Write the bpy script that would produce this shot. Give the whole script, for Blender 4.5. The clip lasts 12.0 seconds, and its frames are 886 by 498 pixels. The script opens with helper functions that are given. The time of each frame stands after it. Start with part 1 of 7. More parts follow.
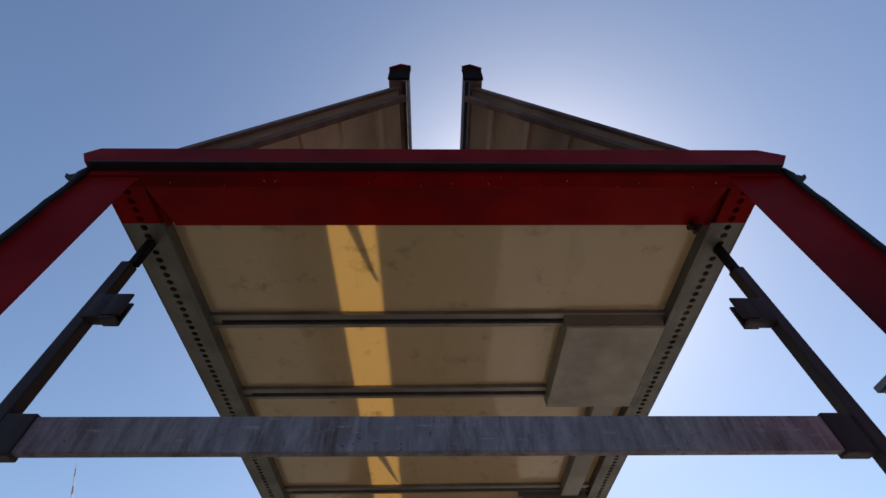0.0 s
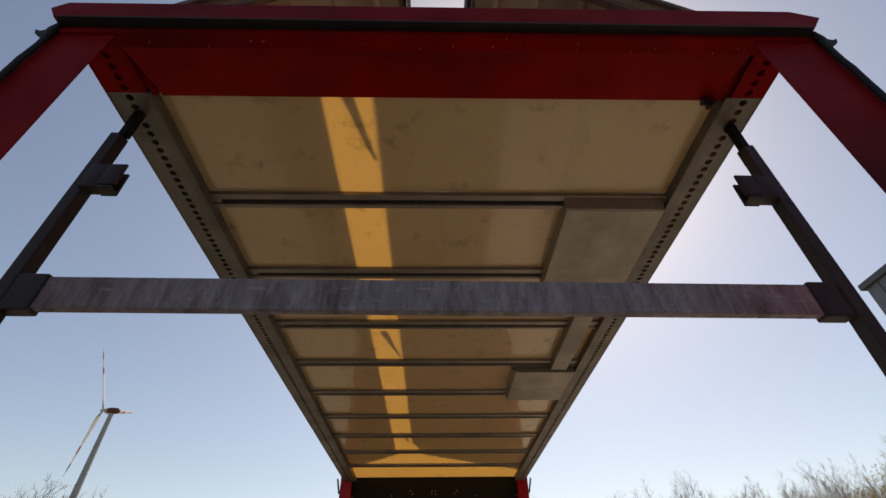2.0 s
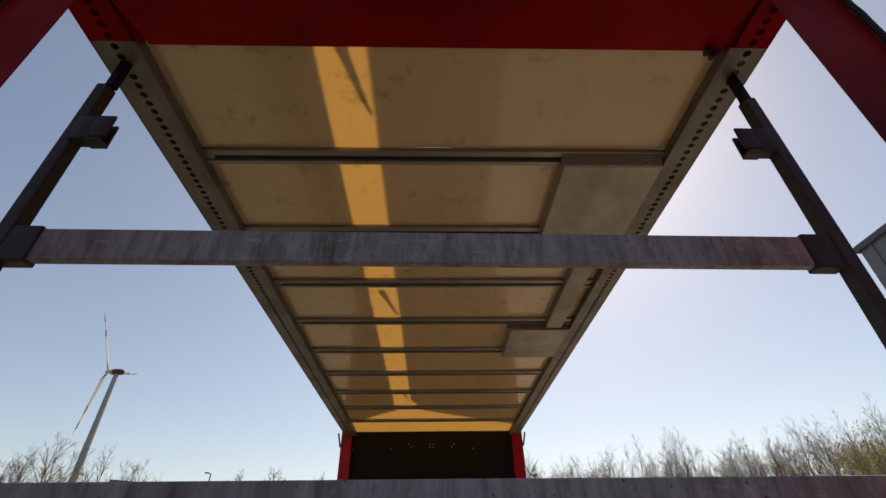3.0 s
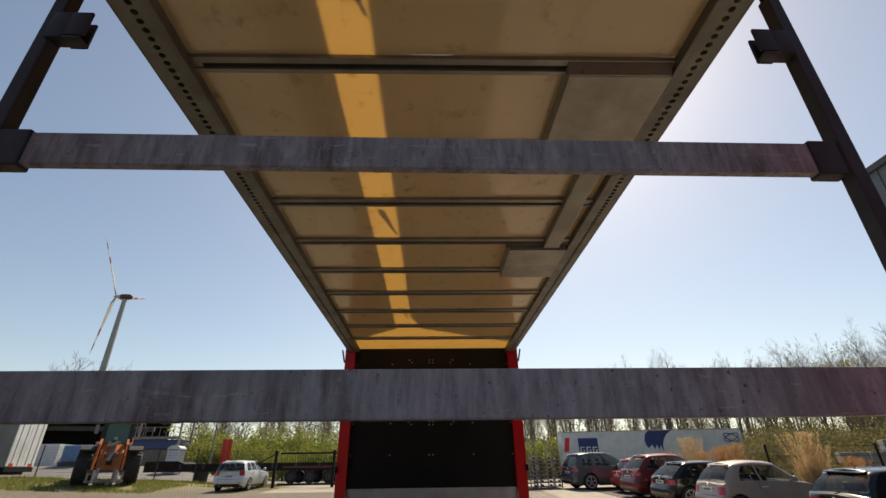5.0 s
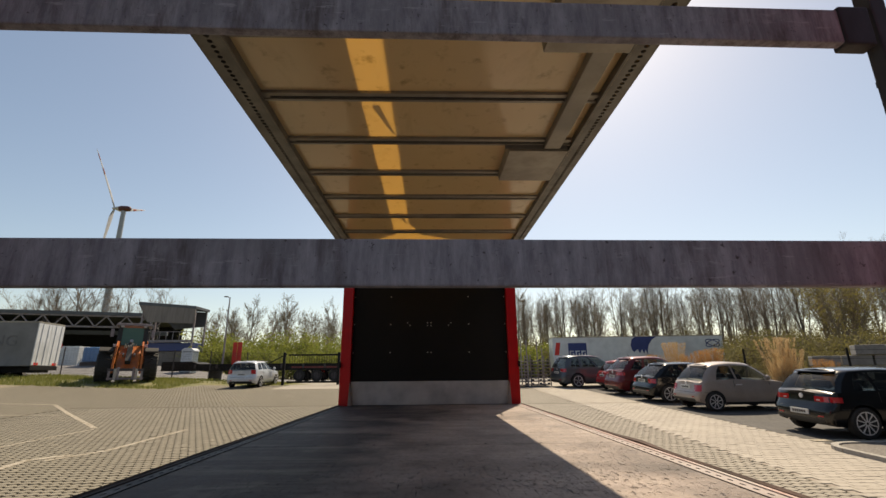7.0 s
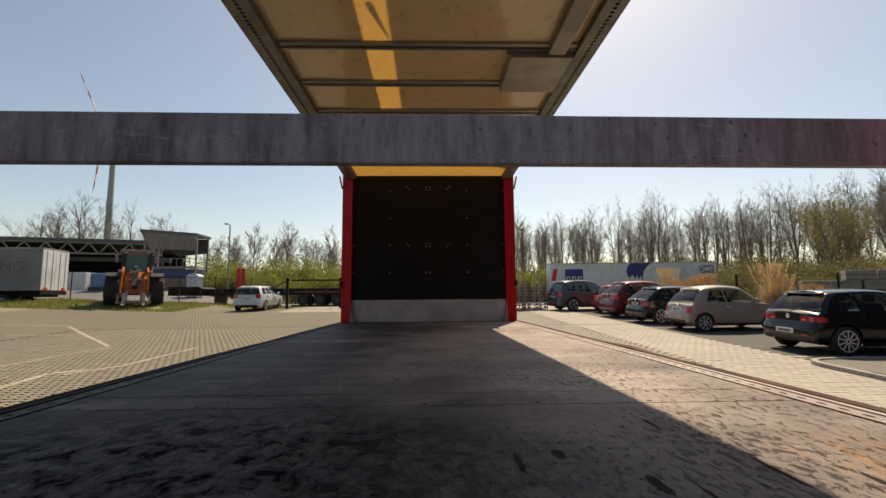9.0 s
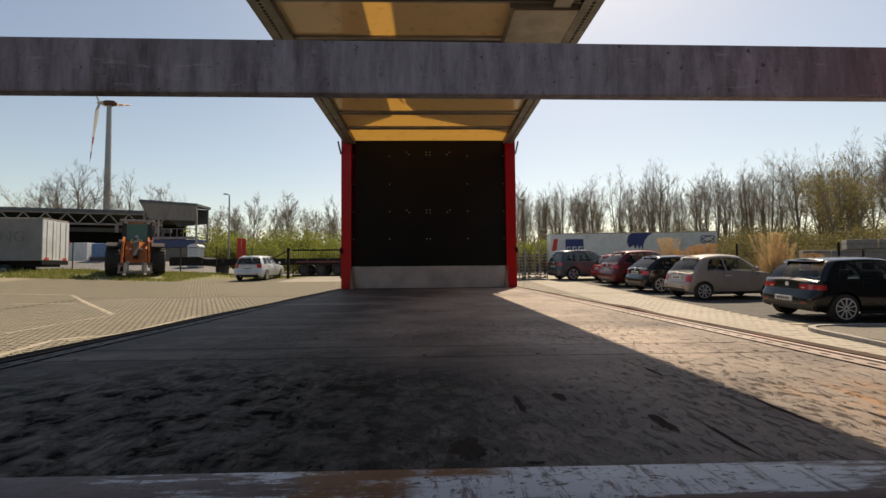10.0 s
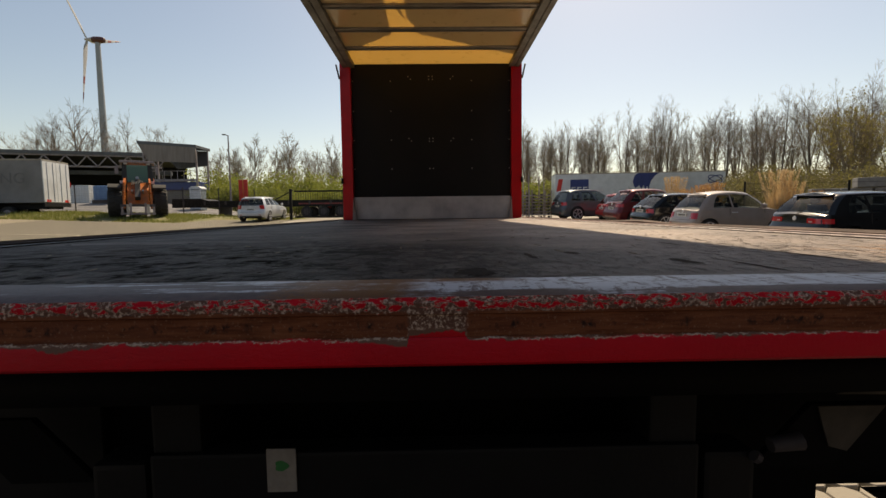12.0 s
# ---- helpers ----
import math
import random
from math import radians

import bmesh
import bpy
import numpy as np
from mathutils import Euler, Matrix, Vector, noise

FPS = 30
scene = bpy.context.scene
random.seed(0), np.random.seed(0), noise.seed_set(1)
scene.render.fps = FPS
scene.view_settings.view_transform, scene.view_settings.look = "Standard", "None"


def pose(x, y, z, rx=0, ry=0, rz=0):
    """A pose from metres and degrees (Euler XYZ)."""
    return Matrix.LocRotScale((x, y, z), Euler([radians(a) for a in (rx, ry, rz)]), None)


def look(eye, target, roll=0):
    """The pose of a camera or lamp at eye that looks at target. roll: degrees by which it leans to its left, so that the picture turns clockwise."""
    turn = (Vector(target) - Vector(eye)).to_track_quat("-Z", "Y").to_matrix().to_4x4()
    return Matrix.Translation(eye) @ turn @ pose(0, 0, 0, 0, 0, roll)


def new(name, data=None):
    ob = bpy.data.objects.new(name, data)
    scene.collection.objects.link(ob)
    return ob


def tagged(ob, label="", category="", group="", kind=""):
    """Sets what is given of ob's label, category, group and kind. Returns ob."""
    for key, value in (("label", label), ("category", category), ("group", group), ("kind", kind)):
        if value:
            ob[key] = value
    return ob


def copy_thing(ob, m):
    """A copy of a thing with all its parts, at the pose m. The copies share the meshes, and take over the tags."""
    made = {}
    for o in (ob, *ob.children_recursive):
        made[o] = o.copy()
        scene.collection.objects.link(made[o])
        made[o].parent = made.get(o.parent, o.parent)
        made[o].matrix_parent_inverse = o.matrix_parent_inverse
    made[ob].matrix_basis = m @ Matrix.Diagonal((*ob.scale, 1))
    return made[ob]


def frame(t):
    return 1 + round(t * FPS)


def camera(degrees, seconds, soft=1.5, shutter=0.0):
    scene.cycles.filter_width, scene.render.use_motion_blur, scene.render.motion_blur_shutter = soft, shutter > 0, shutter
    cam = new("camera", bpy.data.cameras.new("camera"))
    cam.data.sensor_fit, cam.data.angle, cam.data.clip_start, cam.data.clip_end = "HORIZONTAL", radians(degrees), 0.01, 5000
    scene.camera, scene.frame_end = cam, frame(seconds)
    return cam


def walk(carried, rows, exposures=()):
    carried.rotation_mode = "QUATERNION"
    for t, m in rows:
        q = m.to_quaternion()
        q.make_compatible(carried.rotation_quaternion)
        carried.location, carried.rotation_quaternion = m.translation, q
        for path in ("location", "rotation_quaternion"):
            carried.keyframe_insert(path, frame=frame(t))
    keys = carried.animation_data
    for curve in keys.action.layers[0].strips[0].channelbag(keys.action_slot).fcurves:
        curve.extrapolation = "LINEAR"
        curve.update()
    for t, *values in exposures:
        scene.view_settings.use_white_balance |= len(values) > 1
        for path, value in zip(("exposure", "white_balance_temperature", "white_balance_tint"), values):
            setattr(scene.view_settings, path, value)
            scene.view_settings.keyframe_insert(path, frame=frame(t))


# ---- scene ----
cam = camera(88.5, 12.0)
PATH = [
    (0, (-0.015, -1.077, 1.77), (0.028, 0.147, 3.351), -1.7),
    (0.5, (-0.014, -1.045, 1.759), (0.027, 0.278, 3.258), -1.4),
    (1, (-0.014, -1.03, 1.747), (0.022, 0.377, 3.169), -1.1),
    (1.5, (-0.01, -1.015, 1.732), (0.03, 0.46, 3.083), -0.8),
    (2, (-0.008, -1.003, 1.721), (0.029, 0.535, 2.999), -0.7),
    (2.5, (-0.002, -0.992, 1.708), (0.04, 0.597, 2.922), -0.8),
    (4.5, (-0.004, -0.963, 1.659), (0.049, 0.792, 2.617), -0.9),
    (5, (-0.003, -0.952, 1.646), (0.048, 0.843, 2.527), -0.8),
    (5.5, (-0.003, -0.931, 1.625), (0.046, 0.908, 2.41), -0.7),
    (6, (-0.001, -0.912, 1.606), (0.046, 0.96, 2.31), -0.7),
    (6.5, (0.004, -0.908, 1.587), (0.056, 0.994, 2.203), -0.7),
    (7, (0.005, -0.899, 1.568), (0.061, 1.029, 2.095), -0.5),
    (7.5, (0.008, -0.895, 1.546), (0.068, 1.054, 1.991), -0.4),
    (9.5, (0.018, -0.834, 1.444), (0.073, 1.159, 1.597), -0.5),
    (10, (0.02, -0.813, 1.412), (0.074, 1.185, 1.503), -0.5),
    (10.5, (0.022, -0.795, 1.374), (0.072, 1.204, 1.399), -0.5),
    (11, (0.018, -0.774, 1.326), (0.064, 1.225, 1.292), -0.8),
    (11.5, (0.016, -0.759, 1.278), (0.057, 1.238, 1.18), -0.8),
    (12, (0.016, -0.745, 1.23), (0.053, 1.249, 1.073), -0.7),
]
EXPOSURES = [(0.0, 0.22, 6150, 9), (1.0, 0.25, 6500, 9), (2.2, 0.25, 8100, 14), (5.0, 0.3, 7800, 9), (12.0, 0.25, 8500, 11)]
walk(cam, [(t, look(eye, target, roll)) for t, eye, target, roll in PATH], EXPOSURES)

# ---- sky and sun ----
SUN = Vector((0.55, 1.6, 2.12)).normalized()
world = bpy.data.worlds.new("sky")
scene.world = world
world.use_nodes = True
wn = world.node_tree
sky = wn.nodes.new("ShaderNodeTexSky")
sky.sky_type, sky.sun_disc = "NISHITA", False
sky.sun_elevation = math.asin(SUN.z)
sky.sun_rotation = math.atan2(SUN.x, SUN.y)
sky.air_density, sky.dust_density, sky.ozone_density = 1.0, 0.95, 1.6
haze = wn.nodes.new("ShaderNodeHueSaturation")
haze.inputs["Saturation"].default_value = 1.0
wn.links.new(sky.outputs[0], haze.inputs["Color"])
wn.links.new(haze.outputs[0], wn.nodes["Background"].inputs[0])
wn.nodes["Background"].inputs[1].default_value = 0.115
sun = new("sun", bpy.data.lights.new("sun", "SUN"))
sun.data.energy, sun.data.angle, sun.data.color = 4.9, radians(0.53), (1.0, 0.92, 0.80)
sun.matrix_world = look(SUN * 50, (0, 0, 0))


# ---- materials ----
def mat(name):
    m = bpy.data.materials.new(name)
    m.use_nodes = True
    nt = m.node_tree
    return m, nt, nt.nodes["Principled BSDF"]


def coords(nt, scale=(1, 1, 1), spread=True):
    tc = nt.nodes.new("ShaderNodeTexCoord")
    mp = nt.nodes.new("ShaderNodeMapping")
    mp.inputs["Scale"].default_value = scale
    nt.links.new(tc.outputs["Object"], mp.inputs["Vector"])
    if spread:
        oi = nt.nodes.new("ShaderNodeObjectInfo")
        mul = nt.nodes.new("ShaderNodeMath")
        mul.operation, mul.inputs[1].default_value = "MULTIPLY", 37.0
        nt.links.new(oi.outputs["Random"], mul.inputs[0])
        nt.links.new(mul.outputs[0], mp.inputs["Location"])
    return mp.outputs[0]


def noise_tex(nt, vec, scale, detail=5.0, rough=0.6, distort=0.0):
    n = nt.nodes.new("ShaderNodeTexNoise")
    n.inputs["Scale"].default_value, n.inputs["Detail"].default_value = scale, detail
    n.inputs["Roughness"].default_value, n.inputs["Distortion"].default_value = rough, distort
    nt.links.new(vec, n.inputs["Vector"])
    return n.outputs["Fac"]


def ramp(nt, fac, a, b, c0=(0, 0, 0, 1), c1=(1, 1, 1, 1)):
    r = nt.nodes.new("ShaderNodeValToRGB")
    r.color_ramp.elements[0].position, r.color_ramp.elements[1].position = a, b
    r.color_ramp.elements[0].color, r.color_ramp.elements[1].color = c0, c1
    nt.links.new(fac, r.inputs[0])
    return r.outputs[0]


def blend(nt, fac, a, b):
    mx = nt.nodes.new("ShaderNodeMix")
    mx.data_type = "RGBA"
    for value, key in ((fac, 0), (a, 6), (b, 7)):
        if isinstance(value, (tuple, float)):
            mx.inputs[key].default_value = (*value, 1) if isinstance(value, tuple) else value
        else:
            nt.links.new(value, mx.inputs[key])
    return mx.outputs[2]


def bump(nt, bsdf, height, strength, dist=0.01):
    b = nt.nodes.new("ShaderNodeBump")
    b.inputs["Strength"].default_value, b.inputs["Distance"].default_value = strength, dist
    nt.links.new(height, b.inputs["Height"])
    nt.links.new(b.outputs[0], bsdf.inputs["Normal"])


def mth(nt, op, a, b=0.0, clamp=False):
    n = nt.nodes.new("ShaderNodeMath")
    n.operation, n.use_clamp = op, clamp
    for key, value in ((0, a), (1, b)):
        if isinstance(value, (int, float)):
            n.inputs[key].default_value = value
        else:
            nt.links.new(value, n.inputs[key])
    return n.outputs[0]


def inside(nt, value, centre, half, soft):
    """1 where value lies within half of centre, falling to 0 over soft."""
    away = mth(nt, "ABSOLUTE", mth(nt, "SUBTRACT", value, centre))
    return mth(nt, "DIVIDE", mth(nt, "SUBTRACT", half, away), soft, True)


def xyz(nt, v):
    sp = nt.nodes.new("ShaderNodeSeparateXYZ")
    nt.links.new(v, sp.inputs[0])
    return sp.outputs


def surf(name, c1, c2, scale=6.0, rough=0.6, metal=0.0, relief=0.2, stretch=(1, 1, 1), grime=None, grime_at=(0.55, 0.75), coat=0.0, varied=0.15, spec=0.5):
    """Two tones mixed by noise, a second larger noise for grime, and fine relief."""
    m, nt, b = mat(name)
    v = coords(nt, stretch)
    n1 = noise_tex(nt, v, scale)
    n2 = noise_tex(nt, v, scale * 0.17, 3.0)
    n3 = noise_tex(nt, v, scale * 7, 3.0)
    col = blend(nt, ramp(nt, n1, 0.35, 0.68), c1, c2)
    if grime:
        col = blend(nt, ramp(nt, n2, *grime_at), col, grime)
    nt.links.new(col, b.inputs["Base Color"])
    rr = nt.nodes.new("ShaderNodeMapRange")
    rr.inputs[3].default_value, rr.inputs[4].default_value = max(0.03, rough - varied), min(1.0, rough + varied)
    nt.links.new(n1, rr.inputs[0])
    nt.links.new(rr.outputs[0], b.inputs["Roughness"])
    b.inputs["Metallic"].default_value = metal
    b.inputs["Coat Weight"].default_value = coat
    b.inputs["Coat Roughness"].default_value = 0.08
    b.inputs["Specular IOR Level"].default_value = spec
    if relief:
        bump(nt, b, n3, relief, 0.004)
    return m


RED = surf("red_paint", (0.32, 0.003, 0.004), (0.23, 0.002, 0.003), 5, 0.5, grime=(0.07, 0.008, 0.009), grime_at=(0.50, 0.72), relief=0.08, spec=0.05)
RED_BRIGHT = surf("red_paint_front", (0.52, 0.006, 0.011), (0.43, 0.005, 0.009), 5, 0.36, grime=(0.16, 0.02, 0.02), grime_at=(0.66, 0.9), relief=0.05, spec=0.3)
RUBBER = surf("black_rubber", (0.012, 0.012, 0.012), (0.03, 0.03, 0.03), 14, 0.7)
BLACK = surf("black_steel", (0.006, 0.006, 0.0065), (0.012, 0.0115, 0.011), 6, 0.6, grime=(0.02, 0.017, 0.015), spec=0.2)
GALV = surf("galvanised_steel", (0.32, 0.29, 0.30), (0.19, 0.168, 0.178), 16, 0.6, 0.0, 0.12, (1.4, 1.4, 0.14), grime=(0.19, 0.14, 0.135), grime_at=(0.42, 0.72), spec=0.3)
GALV_DARK = surf("weathered_steel", (0.075, 0.066, 0.072), (0.045, 0.040, 0.042), 8, 0.55, 0.1, 0.12, (1, 1, 0.4), grime=(0.055, 0.035, 0.03), spec=0.3)
HOLLOW_SHADE = surf("hollow_shade_end", (0.014, 0.010, 0.009), (0.03, 0.020, 0.017), 20, 0.85, spec=0.05)
WINGRIM = surf("brown_frame_profile", (0.26, 0.185, 0.165), (0.15, 0.105, 0.095), 9, 0.6, relief=0.1, grime=(0.07, 0.05, 0.045), spec=0.12)
ALU = surf("dull_aluminium", (0.34, 0.31, 0.265), (0.26, 0.235, 0.195), 7, 0.48, 0.45, 0.06, grime=(0.20, 0.185, 0.165))
ALU_DARK = surf("dark_aluminium", (0.20, 0.19, 0.17), (0.13, 0.122, 0.11), 7, 0.5, 0.4, 0.06)
KICK = surf("scuffed_plate", (0.56, 0.55, 0.55), (0.36, 0.35, 0.36), 3.2, 0.55, 0.2, 0.1, (1, 1, 1), grime=(0.15, 0.14, 0.14), grime_at=(0.6, 0.75))
WOODBLACK = surf("black_film_board", (0.008, 0.008, 0.008), (0.012, 0.011, 0.011), 3, 0.55, relief=0.05, grime=(0.018, 0.014, 0.012), grime_at=(0.6, 0.9), spec=0.2)
WINGSKIN = surf("grey_brown_sheet", (0.62, 0.53, 0.46), (0.46, 0.39, 0.34), 6, 0.5, 0.0, 0.08, (1, 0.4, 1), grime=(0.17, 0.135, 0.115), grime_at=(0.5, 0.75), spec=0.25)
SCREW = surf("bright_screw", (0.45, 0.45, 0.44), (0.32, 0.32, 0.32), 30, 0.35, 0.8, 0.0)
WHITE = surf("white_lacquer", (0.62, 0.64, 0.66), (0.52, 0.54, 0.56), 2.0, 0.4, grime=(0.40, 0.41, 0.42), relief=0.03)
BLUE = surf("blue_lacquer", (0.012, 0.03, 0.14), (0.02, 0.04, 0.17), 4, 0.4, relief=0.03)
RIM = surf("alloy_rim", (0.70, 0.70, 0.71), (0.58, 0.58, 0.59), 12, 0.3, 0.25, 0.0)
TYRE = surf("tyre_rubber", (0.014, 0.014, 0.014), (0.03, 0.028, 0.026), 20, 0.8)
TRIM = surf("black_plastic", (0.012, 0.012, 0.013), (0.02, 0.02, 0.02), 20, 0.5, relief=0.05)
ORANGE = surf("orange_paint", (0.50, 0.13, 0.015), (0.38, 0.09, 0.012), 5, 0.45, grime=(0.16, 0.07, 0.03))
SIGNRED = surf("red_board", (0.62, 0.03, 0.02), (0.52, 0.025, 0.018), 2, 0.5, relief=0.02)
CONCRETE = surf("grey_concrete", (0.30, 0.29, 0.27), (0.22, 0.21, 0.20), 5, 0.85, grime=(0.15, 0.145, 0.135))
KERB = surf("kerb_stone", (0.34, 0.32, 0.29), (0.26, 0.245, 0.22), 14, 0.85, relief=0.4)
HALLWALL = surf("hall_cladding", (0.16, 0.165, 0.175), (0.13, 0.135, 0.145), 1.0, 0.5, 0.3, 0.05)
ROOFSTEEL = surf("grey_roof_steel", (0.10, 0.105, 0.115), (0.075, 0.08, 0.088), 2.0, 0.55, 0.2)
TURBINE = surf("tower_paint", (0.27, 0.29, 0.33), (0.24, 0.26, 0.30), 0.3, 0.5, relief=0.0)
BLADE = surf("blade_paint", (0.42, 0.42, 0.44), (0.36, 0.36, 0.38), 0.3, 0.5, relief=0.0)
TARP = surf("grey_tarpaulin", (0.20, 0.20, 0.205), (0.155, 0.155, 0.16), 1.2, 0.55, grime=(0.11, 0.11, 0.11), relief=0.1)
BARK = surf("bark", (0.20, 0.175, 0.15), (0.115, 0.10, 0.085), 3.0, 0.9, stretch=(1, 1, 0.2), relief=0.4)
TWIG = surf("twig_bark", (0.25, 0.20, 0.16), (0.17, 0.135, 0.105), 2.0, 0.9, relief=0.0)
PLATE = surf("plate_white", (0.6, 0.6, 0.58), (0.52, 0.52, 0.5), 9, 0.5, relief=0.0)
WOOD = surf("weathered_pallet_wood", (0.34, 0.27, 0.19), (0.22, 0.17, 0.12), 6, 0.85, stretch=(1, 6, 6))


def leaf_material(name, c1, c2, trans=0.45):
    m, nt, b = mat(name)
    g = nt.nodes.new("ShaderNodeNewGeometry")
    col = blend(nt, g.outputs["Random Per Island"], c1, c2)
    nt.links.new(col, b.inputs["Base Color"])
    b.inputs["Roughness"].default_value = 0.75
    t = nt.nodes.new("ShaderNodeBsdfTranslucent")
    nt.links.new(col, t.inputs[0])
    mx = nt.nodes.new("ShaderNodeMixShader")
    mx.inputs[0].default_value = trans
    nt.links.new(b.outputs[0], mx.inputs[1])
    nt.links.new(t.outputs[0], mx.inputs[2])
    nt.links.new(mx.outputs[0], nt.nodes["Material Output"].inputs[0])
    return m


LEAF_GREEN = leaf_material("fresh_leaf", (0.155, 0.19, 0.035), (0.27, 0.28, 0.06))
LEAF_OLIVE = leaf_material("olive_leaf", (0.13, 0.118, 0.042), (0.195, 0.17, 0.062))
LEAF_BUD = leaf_material("budding_leaf", (0.26, 0.19, 0.06), (0.30, 0.27, 0.09))
LEAF_YELLOW = leaf_material("yellow_green_leaf", (0.22, 0.185, 0.05), (0.30, 0.255, 0.08))
STRAW = leaf_material("dry_straw", (0.50, 0.33, 0.16), (0.66, 0.50, 0.29), 0.35)
STRAW_ORANGE = leaf_material("dry_orange_leaf", (0.42, 0.20, 0.065), (0.54, 0.34, 0.14), 0.35)
GRASS_BLADE = leaf_material("grass_blade", (0.13, 0.16, 0.035), (0.26, 0.25, 0.075))


def roof_panel_material():
    """Ivory glass-fibre sheet: thin, lets the sun glow through, with a glossy underside and stains."""
    m, nt, b = mat("ivory_translucent_sheet")
    v = coords(nt)
    n1, n2 = noise_tex(nt, v, 2.2, 4), noise_tex(nt, v, 9, 5)
    col = blend(nt, ramp(nt, n1, 0.3, 0.75), (0.885, 0.75, 0.50), (0.80, 0.675, 0.445))
    smear = noise_tex(nt, coords(nt, (1.0, 0.35, 1.0)), 3.2, 6, 0.7, 0.5)
    col = blend(nt, mth(nt, "MULTIPLY", ramp(nt, n2, 0.58, 0.74), 0.8), col, (0.40, 0.30, 0.17))
    col = blend(nt, ramp(nt, smear, 0.58, 0.75), col, (0.62, 0.50, 0.31))
    nt.links.new(col, b.inputs["Base Color"])
    rr = nt.nodes.new("ShaderNodeMapRange")
    rr.inputs[3].default_value, rr.inputs[4].default_value = 0.07, 0.28
    b.inputs["Specular IOR Level"].default_value = 1.0
    b.inputs["Coat Weight"].default_value, b.inputs["Coat Roughness"].default_value = 1.0, 0.07
    nt.links.new(n1, rr.inputs[0])
    nt.links.new(rr.outputs[0], b.inputs["Roughness"])
    t = nt.nodes.new("ShaderNodeBsdfTranslucent")
    nt.links.new(blend(nt, ramp(nt, n2, 0.62, 0.8), (0.90, 0.68, 0.322), (0.655, 0.468, 0.203)), t.inputs[0])
    mx = nt.nodes.new("ShaderNodeMixShader")
    mx.inputs[0].default_value = 0.45
    nt.links.new(b.outputs[0], mx.inputs[1])
    nt.links.new(t.outputs[0], mx.inputs[2])
    nt.links.new(mx.outputs[0], nt.nodes["Material Output"].inputs[0])
    return m


IVORY = roof_panel_material()


ROAD = surf("pale_grey_road", (0.17, 0.165, 0.165), (0.13, 0.125, 0.125), 1.5, 0.8, relief=0.1)


def floor_material():
    """Worn brown phenolic plywood: broad dull wear, scuffs across the bed, small torn flecks, cracks along the grain.
    Tones of the sunlit side and shaded rear are put into the colour.
    """
    m, nt, b = mat("worn_plywood_floor")
    v = coords(nt, spread=False)
    x, y, z = xyz(nt, v)
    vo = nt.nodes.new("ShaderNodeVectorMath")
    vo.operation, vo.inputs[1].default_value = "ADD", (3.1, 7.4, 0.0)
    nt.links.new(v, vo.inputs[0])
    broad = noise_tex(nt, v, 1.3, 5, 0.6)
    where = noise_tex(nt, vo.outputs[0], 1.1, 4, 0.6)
    across = noise_tex(nt, coords(nt, (0.5, 4.0, 1.0), False), 2.2, 6, 0.65)
    scuff = noise_tex(nt, coords(nt, (5.0, 0.9, 1.0), False), 5.0, 8, 0.75, 0.15)
    mottle = noise_tex(nt, coords(nt, (1.6, 1.0, 1.0), False), 22, 9, 0.78)
    fleck = noise_tex(nt, coords(nt, (2.2, 0.9, 1.0), False), 26.0, 10, 0.74, 0.3)
    crack = noise_tex(nt, coords(nt, (16.0, 0.8, 1.0), False), 5.0, 6, 0.6, 0.2)
    fine = noise_tex(nt, v, 140, 4)
    # paler on the sunlit open side, darker away from it: light put into the colour
    sun_tone = mth(nt, "ADD", broad, mth(nt, "MULTIPLY", mth(nt, "MINIMUM", mth(nt, "MAXIMUM", mth(nt, "ADD", x, 0.02), -0.5), 0.45), 0.30))
    col = blend(nt, ramp(nt, sun_tone, 0.36, 0.70), (0.055, 0.047, 0.046), (0.41, 0.335, 0.295))
    # pale bands across the bed: scuffs, with some of the floor's sheen painted in
    col = blend(nt, mth(nt, "MULTIPLY", ramp(nt, across, 0.46, 0.66), 0.55), col, (0.21, 0.175, 0.16))
    col = blend(nt, mth(nt, "MULTIPLY", mth(nt, "MULTIPLY", ramp(nt, scuff, 0.52, 0.76), ramp(nt, sun_tone, 0.38, 0.62)), 0.6), col, (0.38, 0.31, 0.275))
    col = blend(nt, mth(nt, "MULTIPLY", ramp(nt, mottle, 0.48, 0.70), 0.55), col, (0.075, 0.058, 0.052))
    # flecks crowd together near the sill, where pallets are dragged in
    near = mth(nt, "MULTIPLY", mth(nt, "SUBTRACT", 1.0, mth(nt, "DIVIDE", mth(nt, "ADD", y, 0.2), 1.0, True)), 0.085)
    # painted shade: dark tone at the rear end, fading out where the sun falls
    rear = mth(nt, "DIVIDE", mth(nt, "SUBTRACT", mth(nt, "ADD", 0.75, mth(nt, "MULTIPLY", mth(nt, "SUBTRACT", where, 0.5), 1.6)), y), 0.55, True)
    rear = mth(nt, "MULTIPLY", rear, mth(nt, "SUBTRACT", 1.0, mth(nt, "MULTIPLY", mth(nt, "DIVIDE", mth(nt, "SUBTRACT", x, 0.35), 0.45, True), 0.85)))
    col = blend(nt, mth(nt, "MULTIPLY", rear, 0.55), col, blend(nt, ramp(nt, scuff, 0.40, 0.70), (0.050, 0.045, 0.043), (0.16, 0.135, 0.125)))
    # more flecks to the left, which also darken its shaded side
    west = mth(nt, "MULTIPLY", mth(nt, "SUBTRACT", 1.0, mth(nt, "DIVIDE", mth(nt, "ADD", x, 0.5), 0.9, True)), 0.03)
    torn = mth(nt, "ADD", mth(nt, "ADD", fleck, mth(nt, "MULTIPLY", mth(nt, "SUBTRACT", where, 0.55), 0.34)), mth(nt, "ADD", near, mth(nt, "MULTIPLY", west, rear)))
